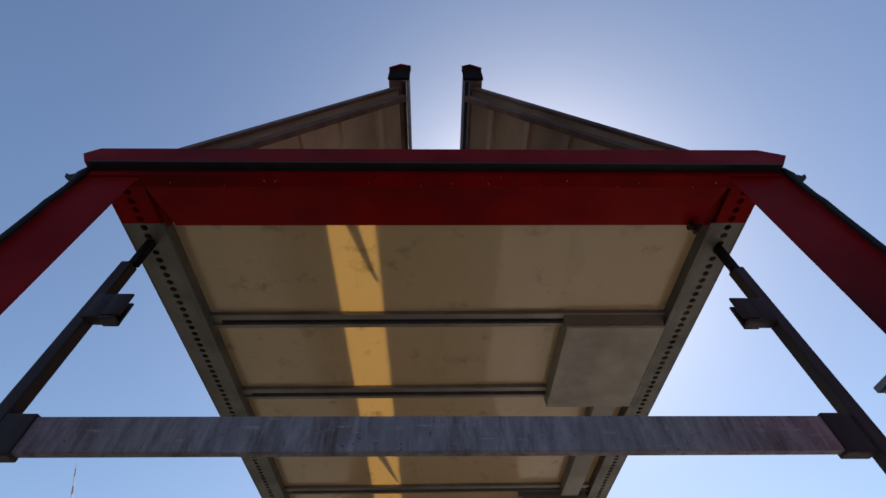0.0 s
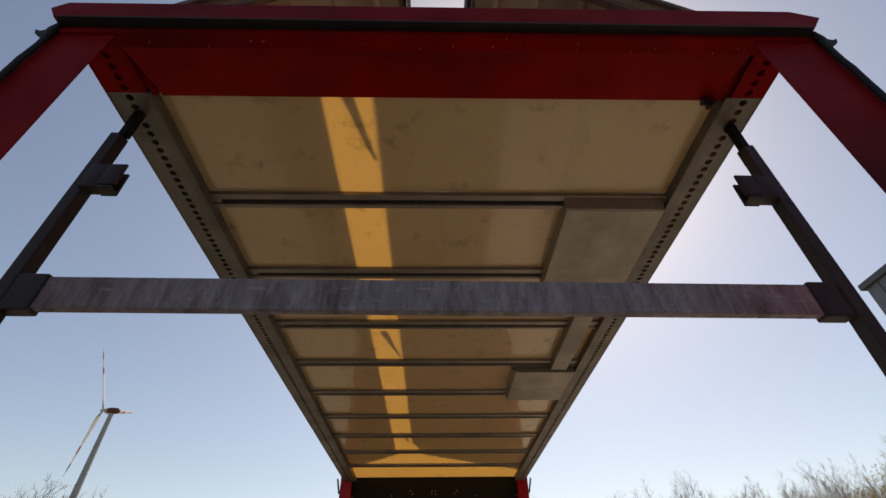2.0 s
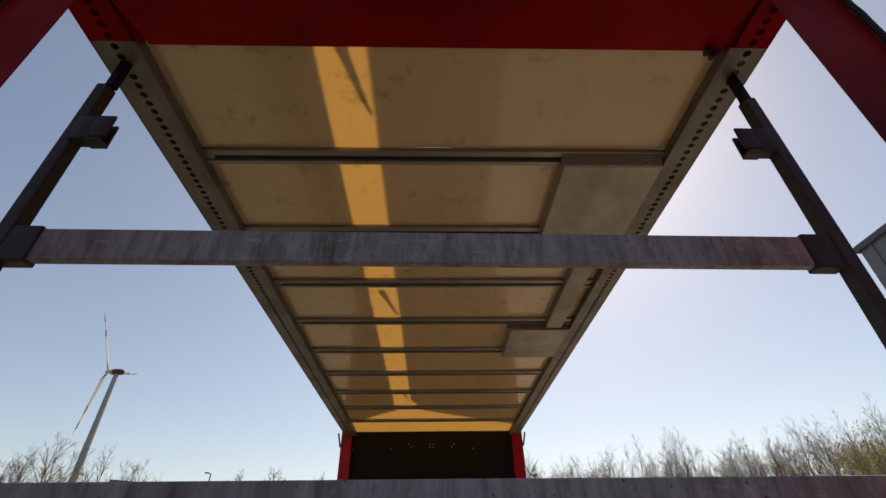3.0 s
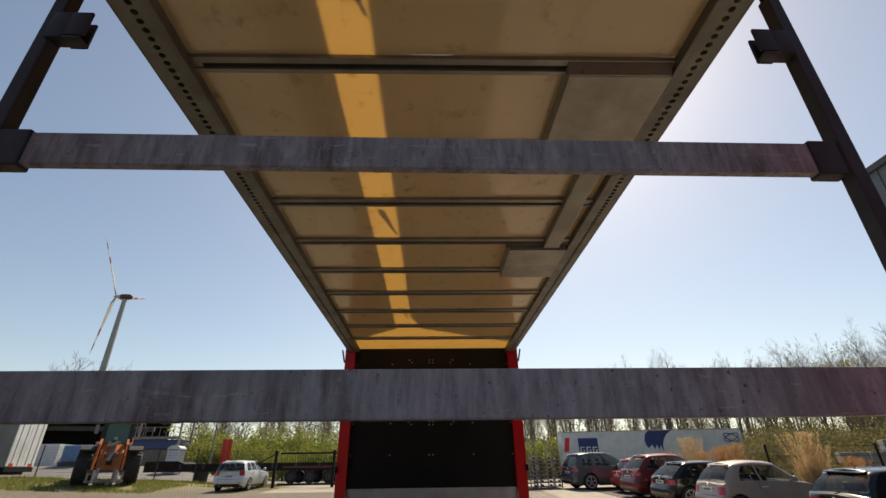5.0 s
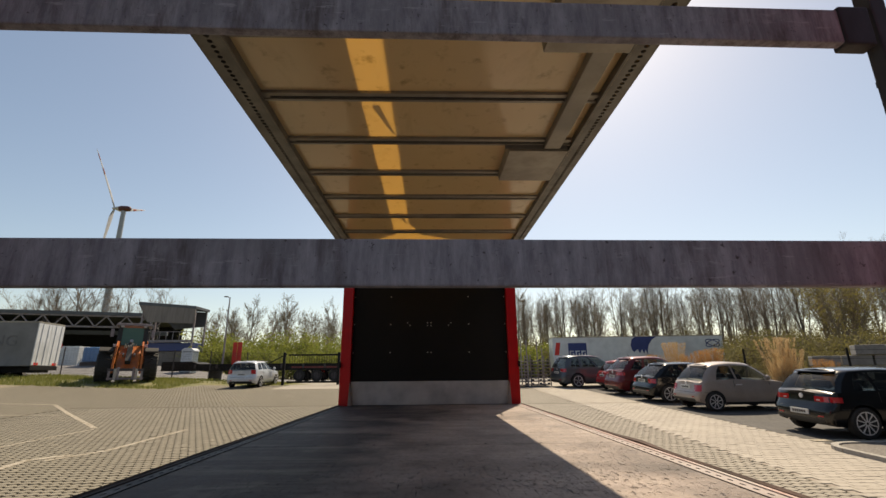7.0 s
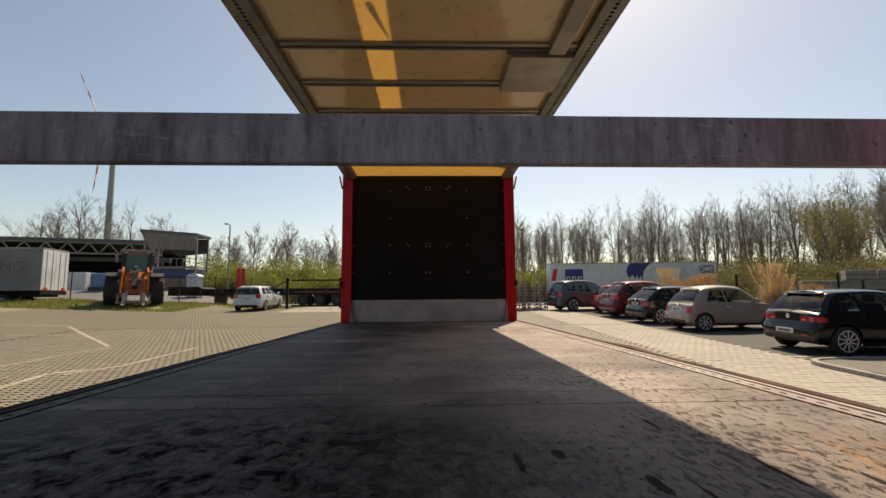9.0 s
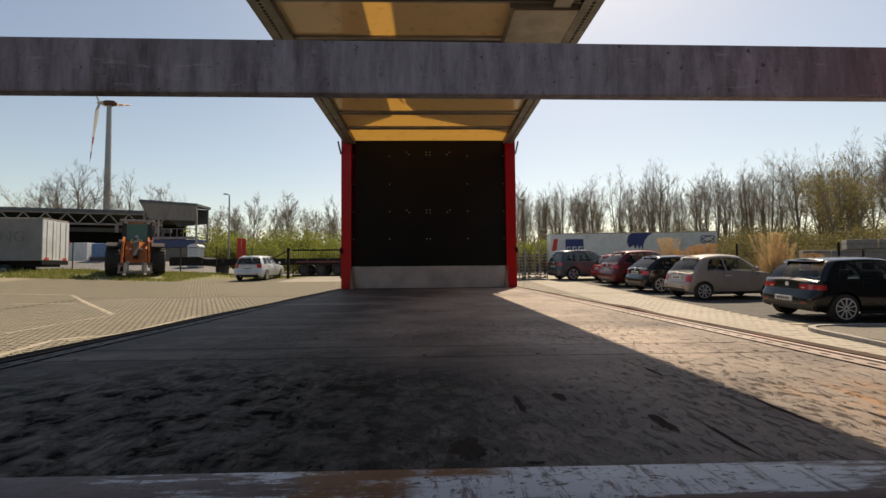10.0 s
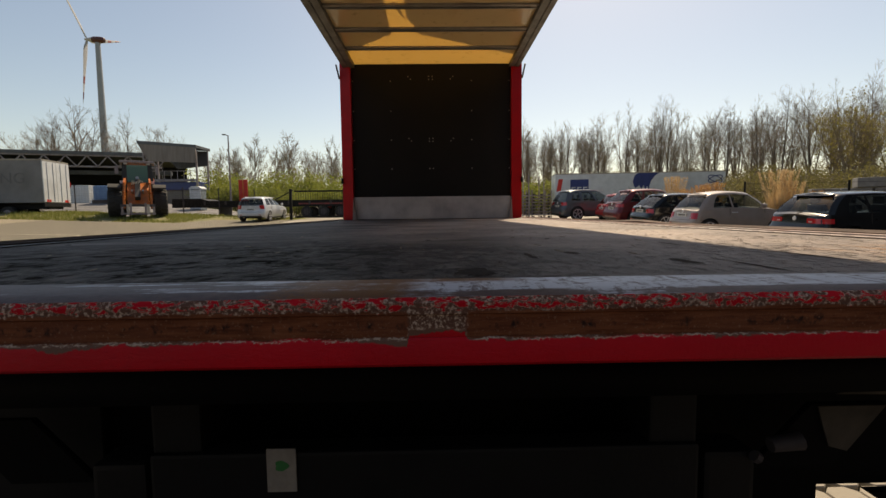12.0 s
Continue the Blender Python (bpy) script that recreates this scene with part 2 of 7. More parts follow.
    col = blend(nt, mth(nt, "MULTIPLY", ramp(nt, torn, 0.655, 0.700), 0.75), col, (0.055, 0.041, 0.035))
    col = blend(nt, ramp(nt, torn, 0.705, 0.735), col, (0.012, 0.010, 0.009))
    # black gouges where the film is torn away, also deepening the shaded rear half's painted tone
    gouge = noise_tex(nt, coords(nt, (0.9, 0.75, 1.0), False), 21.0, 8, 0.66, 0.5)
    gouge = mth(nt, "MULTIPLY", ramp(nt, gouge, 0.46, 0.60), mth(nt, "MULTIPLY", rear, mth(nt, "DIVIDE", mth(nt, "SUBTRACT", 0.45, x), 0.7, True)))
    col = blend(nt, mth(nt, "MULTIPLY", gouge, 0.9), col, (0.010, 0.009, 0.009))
    split = mth(nt, "MULTIPLY", ramp(nt, crack, 0.655, 0.685), ramp(nt, where, 0.46, 0.58))
    col = blend(nt, split, col, (0.022, 0.017, 0.015))
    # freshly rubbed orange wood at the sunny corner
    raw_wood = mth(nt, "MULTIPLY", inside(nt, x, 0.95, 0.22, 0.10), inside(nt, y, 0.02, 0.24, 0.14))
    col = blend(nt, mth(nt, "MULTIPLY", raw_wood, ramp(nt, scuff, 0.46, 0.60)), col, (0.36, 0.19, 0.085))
    nt.links.new(col, b.inputs["Base Color"])
    rr = nt.nodes.new("ShaderNodeMapRange")
    rr.inputs[3].default_value, rr.inputs[4].default_value = 0.45, 0.75
    nt.links.new(scuff, rr.inputs[0])
    nt.links.new(rr.outputs[0], b.inputs["Roughness"])
    # the film still has a dull sheen, bare torn wood has none
    nt.links.new(mth(nt, "MULTIPLY", mth(nt, "SUBTRACT", 1.0, mth(nt, "MAXIMUM", gouge, ramp(nt, torn, 0.655, 0.70))), 0.13), b.inputs["Specular IOR Level"])
    deep = mth(nt, "MULTIPLY", mth(nt, "MAXIMUM", mth(nt, "MAXIMUM", ramp(nt, torn, 0.58, 0.70), gouge), split), -1.0)
    bump(nt, b, mth(nt, "ADD", deep, mth(nt, "ADD", mth(nt, "MULTIPLY", mottle, 0.5), mth(nt, "MULTIPLY", fine, 0.2))), 1.0, 0.010)
    return m


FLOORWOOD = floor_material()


def streaked_bar_material():
    """Galvanised board: run-down streaks, blotches, scrapes along it, small dark knocks and specks."""
    m, nt, b = mat("streaked_galvanised_bar")
    v = coords(nt)
    run = coords(nt, (1.0, 1.0, 0.20))
    n1, n2, n3 = noise_tex(nt, run, 34, 8, 0.76, 0.2), noise_tex(nt, v, 3.0, 5), noise_tex(nt, run, 11, 6, 0.7)
    spots, specks = noise_tex(nt, v, 26, 5, 0.7, 0.6), noise_tex(nt, v, 75, 5, 0.7)
    scrape, fine = noise_tex(nt, coords(nt, (0.14, 1.0, 1.0)), 70, 5, 0.7), noise_tex(nt, v, 150, 3)
    col = blend(nt, ramp(nt, n1, 0.33, 0.65), (0.25, 0.24, 0.28), (0.54, 0.52, 0.575))
    col = blend(nt, ramp(nt, n3, 0.50, 0.68), col, (0.17, 0.145, 0.15))
    col = blend(nt, ramp(nt, n2, 0.52, 0.72), col, (0.29, 0.285, 0.315))
    col = blend(nt, mth(nt, "MULTIPLY", ramp(nt, scrape, 0.60, 0.68), 0.55), col, (0.66, 0.64, 0.68))
    col = blend(nt, ramp(nt, specks, 0.62, 0.68), col, (0.13, 0.115, 0.12))
    col = blend(nt, ramp(nt, spots, 0.69, 0.74), col, (0.10, 0.088, 0.092))
    nt.links.new(col, b.inputs["Base Color"])
    b.inputs["Roughness"].default_value, b.inputs["Specular IOR Level"].default_value = 0.8, 0.35
    bump(nt, b, mth(nt, "ADD", fine, mth(nt, "MULTIPLY", specks, 0.6)), 0.18, 0.003)
    return m


BARSTEEL = streaked_bar_material()


def worn_paint(name, paint, under, bare, keep=(0.46, 0.50), rim=0.03, scale=14.0, stretch=(1, 1, 1), rough=0.55):
    """Paint flaking off: paint islands with a thin pale rim of primer, then bare metal."""
    m, nt, b = mat(name)
    v = coords(nt, stretch, False)
    n = noise_tex(nt, v, scale, 8, 0.68, 0.3)
    n2 = noise_tex(nt, v, scale * 0.2, 4)
    n3 = noise_tex(nt, v, scale * 6, 4)
    bare_c = blend(nt, ramp(nt, n3, 0.35, 0.7), bare, tuple(c * 0.5 for c in bare))
    paint_c = blend(nt, ramp(nt, n2, 0.4, 0.7), paint, tuple(c * 0.72 for c in paint))
    col = blend(nt, ramp(nt, n, keep[0] - rim, keep[1] - rim), bare_c, under)
    col = blend(nt, ramp(nt, n, keep[0] + rim, keep[1] + rim), col, paint_c)
    nt.links.new(col, b.inputs["Base Color"])
    b.inputs["Roughness"].default_value, b.inputs["Specular IOR Level"].default_value = rough, 0.2
    bump(nt, b, n, 0.35, 0.003)
    return m


def sill_material():
    """Rear sill: red lacquer below, a rusted band worn bare by the tail lift, flaked red paint above it."""
    m, nt, b = mat("worn_red_sill")
    v = coords(nt, spread=False)
    flat = coords(nt, (0.55, 1.0, 1.0), False)
    x, y, z = xyz(nt, v)
    edge = noise_tex(nt, flat, 70, 6, 0.7)
    wide = noise_tex(nt, coords(nt, (0.6, 1, 0.2), False), 11, 4, 0.6)
    fine = noise_tex(nt, v, 260, 4, 0.7)
    blob = noise_tex(nt, flat, 135, 8, 0.70, 0.5)
    streak = noise_tex(nt, coords(nt, (1, 1, 0.35), False), 90, 5, 0.7)
    h = mth(nt, "ADD", mth(nt, "SUBTRACT", z, 1.15), mth(nt, "ADD", mth(nt, "MULTIPLY", mth(nt, "SUBTRACT", edge, 0.5), 0.011), mth(nt, "MULTIPLY", mth(nt, "SUBTRACT", fine, 0.5), 0.007)))
    # red lacquer with small chips
    red = blend(nt, ramp(nt, wide, 0.35, 0.7), (0.70, 0.004, 0.016), (0.54, 0.005, 0.014))
    chip = ramp(nt, noise_tex(nt, coords(nt, (1, 1, 0.5), False), 75, 3), 0.74, 0.76)
    red = blend(nt, chip, red, (0.42, 0.30, 0.24))
    cream, brown = (0.62, 0.44, 0.325), (0.155, 0.070, 0.046)
    # rust
    layer = noise_tex(nt, coords(nt, (0.10, 1, 1.0), False), 190, 5, 0.65)
    pits = noise_tex(nt, coords(nt, (1.0, 1, 0.8), False), 105, 4, 0.6)
    rust = blend(nt, ramp(nt, layer, 0.36, 0.66), (0.13, 0.034, 0.013), (0.27, 0.088, 0.036))
    rust = blend(nt, ramp(nt, wide, 0.5, 0.75), rust, (0.19, 0.06, 0.03))
    rust = blend(nt, mth(nt, "MULTIPLY", ramp(nt, pits, 0.52, 0.66), inside(nt, h, -0.031, 0.007, 0.006)), rust, (0.035, 0.014, 0.010))
    rust = blend(nt, mth(nt, "MULTIPLY", ramp(nt, fine, 0.58, 0.68), 0.6), rust, (0.34, 0.19, 0.12))
    # flaking paint
    top = inside(nt, h, -0.0075, 0.0105, 0.006)
    keep = mth(nt, "ADD", blob, mth(nt, "MULTIPLY", mth(nt, "SUBTRACT", top, 0.55), 0.16))
    flake = blend(nt, ramp(nt, fine, 0.50, 0.62), brown, cream)
    flake = blend(nt, ramp(nt, keep, 0.38, 0.44), (0.12, 0.078, 0.062), flake)
    flake = blend(nt, ramp(nt, keep, 0.572, 0.578), flake, cream)
    flake = blend(nt, ramp(nt, keep, 0.582, 0.588), flake, red)
    # bridge in the middle where the recess is interrupted
    bridge = inside(nt, mth(nt, "ADD", x, mth(nt, "MULTIPLY", mth(nt, "SUBTRACT", edge, 0.5), 0.012)), 0.018, 0.031, 0.003)
    mid = blend(nt, bridge, rust, blend(nt, ramp(nt, fine, 0.50, 0.60), brown, cream))
    low = mth(nt, "ADD", -0.044, mth(nt, "MULTIPLY", bridge, 0.010))
    over = mth(nt, "DIVIDE", mth(nt, "SUBTRACT", h, low), 0.0012, True)
    # bare strip below the rust, ragged and interrupted
    torn = mth(nt, "ADD", mth(nt, "SUBTRACT", h, low), mth(nt, "MULTIPLY", mth(nt, "SUBTRACT", wide, 0.47), 0.045))
    base = blend(nt, mth(nt, "DIVIDE", torn, 0.0015, True), red, (0.18, 0.088, 0.058))
    line = mth(nt, "MULTIPLY", inside(nt, mth(nt, "SUBTRACT", h, low), -0.0005, 0.0012, 0.001), ramp(nt, blob, 0.46, 0.54))
    col = blend(nt, over, base, mid)
    col = blend(nt, line, col, cream)
    col = blend(nt, mth(nt, "DIVIDE", mth(nt, "ADD", h, 0.0168), 0.0015, True), col, flake)
    nt.links.new(col, b.inputs["Base Color"])
    rr = nt.nodes.new("ShaderNodeMapRange")
    rr.inputs[3].default_value, rr.inputs[4].default_value = 0.38, 0.8
    nt.links.new(over, rr.inputs[0])
    nt.links.new(rr.outputs[0], b.inputs["Roughness"])
    b.inputs["Specular IOR Level"].default_value = 0.2
    bump(nt, b, mth(nt, "ADD", keep, mth(nt, "MULTIPLY", streak, 0.5)), 0.5, 0.003)
    return m


def sill_top_material():
    """Top plate: pale blue-grey lacquer, streaked and chipped, gone brown towards the ends, with one rust-brown patch."""
    m, nt, b = mat("worn_pale_sill_plate")
    v = coords(nt, spread=False)
    along = coords(nt, (0.16, 1.0, 1.0), False)
    x, y, z = xyz(nt, v)
    streak = noise_tex(nt, along, 60, 8, 0.72)
    wide = noise_tex(nt, along, 9, 5, 0.6)
    fine = noise_tex(nt, coords(nt, (0.5, 1, 1), False), 95, 6, 0.7)
    far = mth(nt, "MULTIPLY", mth(nt, "SUBTRACT", mth(nt, "ABSOLUTE", mth(nt, "ADD", x, -0.14)), 0.42), 0.30)
    front = mth(nt, "MULTIPLY", mth(nt, "SUBTRACT", 1.0, mth(nt, "DIVIDE", mth(nt, "ADD", y, 0.290), 0.008, True)), 0.16)
    keep = mth(nt, "SUBTRACT", mth(nt, "ADD", mth(nt, "MULTIPLY", streak, 0.55), mth(nt, "MULTIPLY", wide, 0.45)), mth(nt, "ADD", front, mth(nt, "MAXIMUM", far, -0.10)))
    bare = blend(nt, ramp(nt, fine, 0.35, 0.7), (0.095, 0.066, 0.062), (0.16, 0.115, 0.105))
    pale = blend(nt, ramp(nt, wide, 0.35, 0.7), (0.60, 0.625, 0.66), (0.44, 0.455, 0.485))
    col = blend(nt, ramp(nt, keep, 0.475, 0.53), bare, pale)
    col = blend(nt, ramp(nt, fine, 0.575, 0.625), col, (0.13, 0.10, 0.095))
    rub = noise_tex(nt, coords(nt, (1.0, 0.22, 1.0), False), 55, 8, 0.75, 0.2)
    col = blend(nt, mth(nt, "MULTIPLY", ramp(nt, rub, 0.53, 0.60), 0.85), col, bare)
    rag = mth(nt, "MULTIPLY", mth(nt, "SUBTRACT", fine, 0.5), 0.16)
    patch = inside(nt, mth(nt, "ADD", x, rag), -0.075, 0.085, 0.03)
    strip = mth(nt, "MULTIPLY", inside(nt, mth(nt, "ADD", x, rag), 0.03, 0.10, 0.04), inside(nt, y, -0.214, 0.020, 0.012))
    rust = blend(nt, ramp(nt, wide, 0.4, 0.65), (0.20, 0.095, 0.045), (0.12, 0.062, 0.036))
    both = mth(nt, "MULTIPLY", mth(nt, "MAXIMUM", patch, strip), ramp(nt, fine, 0.28, 0.5))
    col = blend(nt, both, col, rust)
    nt.links.new(col, b.inputs["Base Color"])
    b.inputs["Roughness"].default_value, b.inputs["Specular IOR Level"].default_value = 0.5, 0.25
    bump(nt, b, fine, 0.3, 0.002)
    return m


SILL_TOP = sill_top_material()
SILL = sill_material()
# black steel lowered further: shade of the underside put into the colour
UNDER = surf("underside_shade_black", (0.003, 0.003, 0.0035), (0.006, 0.0055, 0.005), 6, 0.75, spec=0.08)
BRACKET_LIT = surf("lit_bracket_tone", (0.075, 0.06, 0.044), (0.035, 0.028, 0.021), 12, 0.8)
# dark rust, with the shadow line beside the rail put into its tone
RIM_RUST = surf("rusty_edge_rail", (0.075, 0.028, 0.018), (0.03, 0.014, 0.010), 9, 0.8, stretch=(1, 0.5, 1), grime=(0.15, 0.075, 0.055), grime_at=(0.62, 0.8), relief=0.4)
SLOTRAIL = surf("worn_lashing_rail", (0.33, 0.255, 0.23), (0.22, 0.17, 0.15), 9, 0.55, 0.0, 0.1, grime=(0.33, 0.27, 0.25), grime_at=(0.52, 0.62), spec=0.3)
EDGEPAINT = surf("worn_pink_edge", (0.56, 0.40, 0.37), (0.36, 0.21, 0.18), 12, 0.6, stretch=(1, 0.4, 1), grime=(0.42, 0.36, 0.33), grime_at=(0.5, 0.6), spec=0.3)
# darker copies of rail and edge: shade of the left side as colour
RAIL_DARK = surf("shaded_lashing_rail", (0.045, 0.042, 0.043), (0.028, 0.026, 0.026), 9, 0.6, grime=(0.09, 0.08, 0.078), grime_at=(0.6, 0.75), spec=0.2)
EDGE_DARK = surf("shaded_edge_rail", (0.022, 0.017, 0.015), (0.040, 0.028, 0.024), 12, 0.7, stretch=(1, 0.4, 1), spec=0.15)
ZINC = surf("zinc_hardware", (0.45, 0.42, 0.38), (0.30, 0.28, 0.26), 30, 0.4, 0.7, 0.1)


def paver_ground(name, c1, c2, joint, sx, sy):
    """Far part of the paving, where blocks are too small to be meshes: block pattern in the surface."""
    m, nt, b = mat(name)
    v = coords(nt, spread=False)
    br = nt.nodes.new("ShaderNodeTexBrick")
    br.offset = 0.0
    br.inputs["Scale"].default_value = 1.0
    br.inputs["Brick Width"].default_value, br.inputs["Row Height"].default_value = sx, sy
    br.inputs["Mortar Size"].default_value, br.inputs["Mortar Smooth"].default_value = 0.022, 0.3
    for key, c in (("Color1", c1), ("Color2", c2), ("Mortar", joint)):
        br.inputs[key].default_value = (*c, 1)
    nt.links.new(v, br.inputs["Vector"])
    n = noise_tex(nt, v, 0.35, 5)
    n2 = noise_tex(nt, v, 5.0, 4)
    col = blend(nt, ramp(nt, n, 0.35, 0.75), br.outputs["Color"], tuple(c * 0.8 for c in c2))
    col = blend(nt, ramp(nt, n2, 0.68, 0.85), col, joint)
    nt.links.new(col, b.inputs["Base Color"])
    b.inputs["Roughness"].default_value = 0.9
    return m


PAVE_FAR = paver_ground("far_paving", (0.31, 0.26, 0.18), (0.26, 0.22, 0.15), (0.10, 0.08, 0.055), 0.2, 0.2)
PAVE_PALE = paver_ground("pale_paving", (0.40, 0.36, 0.30), (0.35, 0.318, 0.265), (0.24, 0.21, 0.17), 0.2, 0.1)


def block_material(name, c1, c2):
    m, nt, b = mat(name)
    oi = nt.nodes.new("ShaderNodeObjectInfo")
    g = nt.nodes.new("ShaderNodeNewGeometry")
    ad = nt.nodes.new("ShaderNodeMath")
    ad.operation = "ADD"
    nt.links.new(oi.outputs["Random"], ad.inputs[0])
    nt.links.new(g.outputs["Random Per Island"], ad.inputs[1])
    fr = nt.nodes.new("ShaderNodeMath")
    fr.operation = "FRACT"
    nt.links.new(ad.outputs[0], fr.inputs[0])
    tc = nt.nodes.new("ShaderNodeNewGeometry")
    n = noise_tex(nt, tc.outputs["Position"], 0.5, 4)
    n2 = noise_tex(nt, tc.outputs["Position"], 40, 4)
    col = blend(nt, fr.outputs[0], c1, c2)
    col = blend(nt, ramp(nt, n, 0.35, 0.8), col, tuple(c * 0.78 for c in c1))
    col = blend(nt, ramp(nt, n2, 0.6, 0.8), col, tuple(c * 0.6 for c in c2))
    nt.links.new(col, b.inputs["Base Color"])
    b.inputs["Roughness"].default_value = 0.9
    bump(nt, b, n2, 0.4, 0.004)
    return m


BLOCK = block_material("concrete_block", (0.236, 0.208, 0.156), (0.198, 0.174, 0.130))
BLOCK_PALE = block_material("pale_concrete_block", (0.42, 0.375, 0.32), (0.375, 0.335, 0.283))
BLOCK_SIDE = block_material("light_grey_concrete_block", (0.33, 0.295, 0.245), (0.28, 0.25, 0.205))
JOINT_PALE = surf("pale_joint_sand", (0.33, 0.285, 0.235), (0.25, 0.21, 0.17), 8, 0.95)
JOINT = surf("dark_joint_soil", (0.085, 0.068, 0.042), (0.05, 0.045, 0.028), 6, 0.95, grime=(0.09, 0.09, 0.035))
ASPHALT = surf("asphalt", (0.066, 0.060, 0.055), (0.044, 0.041, 0.039), 9, 0.88, grime=(0.085, 0.077, 0.07), grime_at=(0.45, 0.8), relief=0.5)
EARTH = surf("grassy_earth", (0.12, 0.125, 0.04), (0.19, 0.165, 0.07), 1.4, 0.95, grime=(0.09, 0.10, 0.03), relief=0.4)
LINE = worn_paint("worn_line_paint", (0.43, 0.385, 0.315), (0.38, 0.335, 0.265), (0.31, 0.262, 0.19), (0.46, 0.56), 0.01, 11, (1, 1, 1), 0.85)


def glass(name, tint, rough=0.03):
    m, nt, b = mat(name)
    b.inputs["Base Color"].default_value = (*tint, 1)
    b.inputs["Roughness"].default_value = rough
    b.inputs["Specular IOR Level"].default_value = 0.85
    return m




def pane_glass(name, tint, clear):
    """Tinted car glass: part of the light goes straight through, the rest meets a glossy dark face."""
    m, nt, b = mat(name)
    b.inputs["Base Color"].default_value = (0.012, 0.014, 0.016, 1)
    b.inputs["Roughness"].default_value, b.inputs["Specular IOR Level"].default_value = 0.03, 0.85
    t = nt.nodes.new("ShaderNodeBsdfTransparent")
    t.inputs[0].default_value = (*tint, 1)
    mx = nt.nodes.new("ShaderNodeMixShader")
    mx.inputs[0].default_value = clear
    nt.links.new(b.outputs[0], mx.inputs[1])
    nt.links.new(t.outputs[0], mx.inputs[2])
    nt.links.new(mx.outputs[0], nt.nodes["Material Output"].inputs[0])
    return m


CARGLASS = pane_glass("tinted_car_glass", (0.80, 0.86, 0.84), 0.55)
CABGLASS = glass("green_cab_glass", (0.05, 0.14, 0.12), 0.08)
TAILRED = glass("tail_light_red", (0.42, 0.01, 0.015), 0.12)
TAILCLEAR = glass("lamp_clear", (0.55, 0.42, 0.42), 0.1)


def car_paint(name, c, metal=0.3, rough=0.35):
    m, nt, b = mat(name)
    v = coords(nt)
    n = noise_tex(nt, v, 3, 4)
    nt.links.new(blend(nt, ramp(nt, n, 0.3, 0.75), c, tuple(x * 0.82 for x in c)), b.inputs["Base Color"])
    b.inputs["Metallic"].default_value, b.inputs["Roughness"].default_value = metal, rough
    b.inputs["Coat Weight"].default_value, b.inputs["Coat Roughness"].default_value = 0.45, 0.04
    b.inputs["Specular IOR Level"].default_value = 0.3
    return m


# ---- mesh helpers ----
def box(bm, x0, x1, y0, y1, z0, z1, bevel=0.0):
    vs = [bm.verts.new((x, y, z)) for x in (x0, x1) for y in (y0, y1) for z in (z0, z1)]
    fs = [bm.faces.new([vs[i] for i in q]) for q in ((0, 1, 3, 2), (4, 6, 7, 5), (0, 4, 5, 1), (2, 3, 7, 6), (0, 2, 6, 4), (1, 5, 7, 3))]
    if bevel:
        es = list({e for f in fs for e in f.edges})
        bmesh.ops.bevel(bm, geom=es, offset=bevel, segments=2, affect="EDGES", profile=0.6)
    return bm


def prism(bm, pts, axis, a, b, bevel=0.0):
    """A polygon (pairs in the two other axes) pushed along axis from a to b."""
    def at(p, c):
        q = list(p)
        q.insert("xyz".index(axis), c)
        return q
    lo, hi = [bm.verts.new(at(p, a)) for p in pts], [bm.verts.new(at(p, b)) for p in pts]
    fs = [bm.faces.new(lo), bm.faces.new(hi[::-1])]
    for i in range(len(pts)):
        j = (i + 1) % len(pts)
        fs.append(bm.faces.new((lo[j], lo[i], hi[i], hi[j])))
    if bevel:
        bmesh.ops.bevel(bm, geom=list({e for f in fs for e in f.edges}), offset=bevel, segments=2, affect="EDGES", profile=0.6)
    return bm


def tube(bm, p0, p1, r0, r1=None, n=12, cap=True):
    p0, p1 = Vector(p0), Vector(p1)
    r1 = r0 if r1 is None else r1
    d = (p1 - p0).normalized()
    u = d.orthogonal().normalized()
    w = d.cross(u)
    ring = []
    for p, r in ((p0, r0), (p1, r1)):
        ring.append([bm.verts.new(p + (u * math.cos(a) + w * math.sin(a)) * r) for a in (2 * math.pi * k / n for k in range(n))])
    for k in range(n):
        j = (k + 1) % n
        bm.faces.new((ring[0][k], ring[0][j], ring[1][j], ring[1][k]))
    if cap:
        bm.faces.new(ring[0][::-1])
        bm.faces.new(ring[1])
    return bm


def beam(bm, p0, p1, w, h, up=(0, 0, 1)):
    """A straight bar of w by h between two points."""
    p0, p1, up = Vector(p0), Vector(p1), Vector(up)
    d = (p1 - p0).normalized()
    s = d.cross(up).normalized() * (w / 2)
    t = s.cross(d).normalized() * (h / 2)
    a = [bm.verts.new(p + q) for p in (p0, p1) for q in (-s - t, s - t, s + t, -s + t)]
    for q in ((3, 2, 1, 0), (4, 5, 6, 7), (0, 1, 5, 4), (1, 2, 6, 5), (2, 3, 7, 6), (3, 0, 4, 7)):
        bm.faces.new([a[i] for i in q])
    return bm


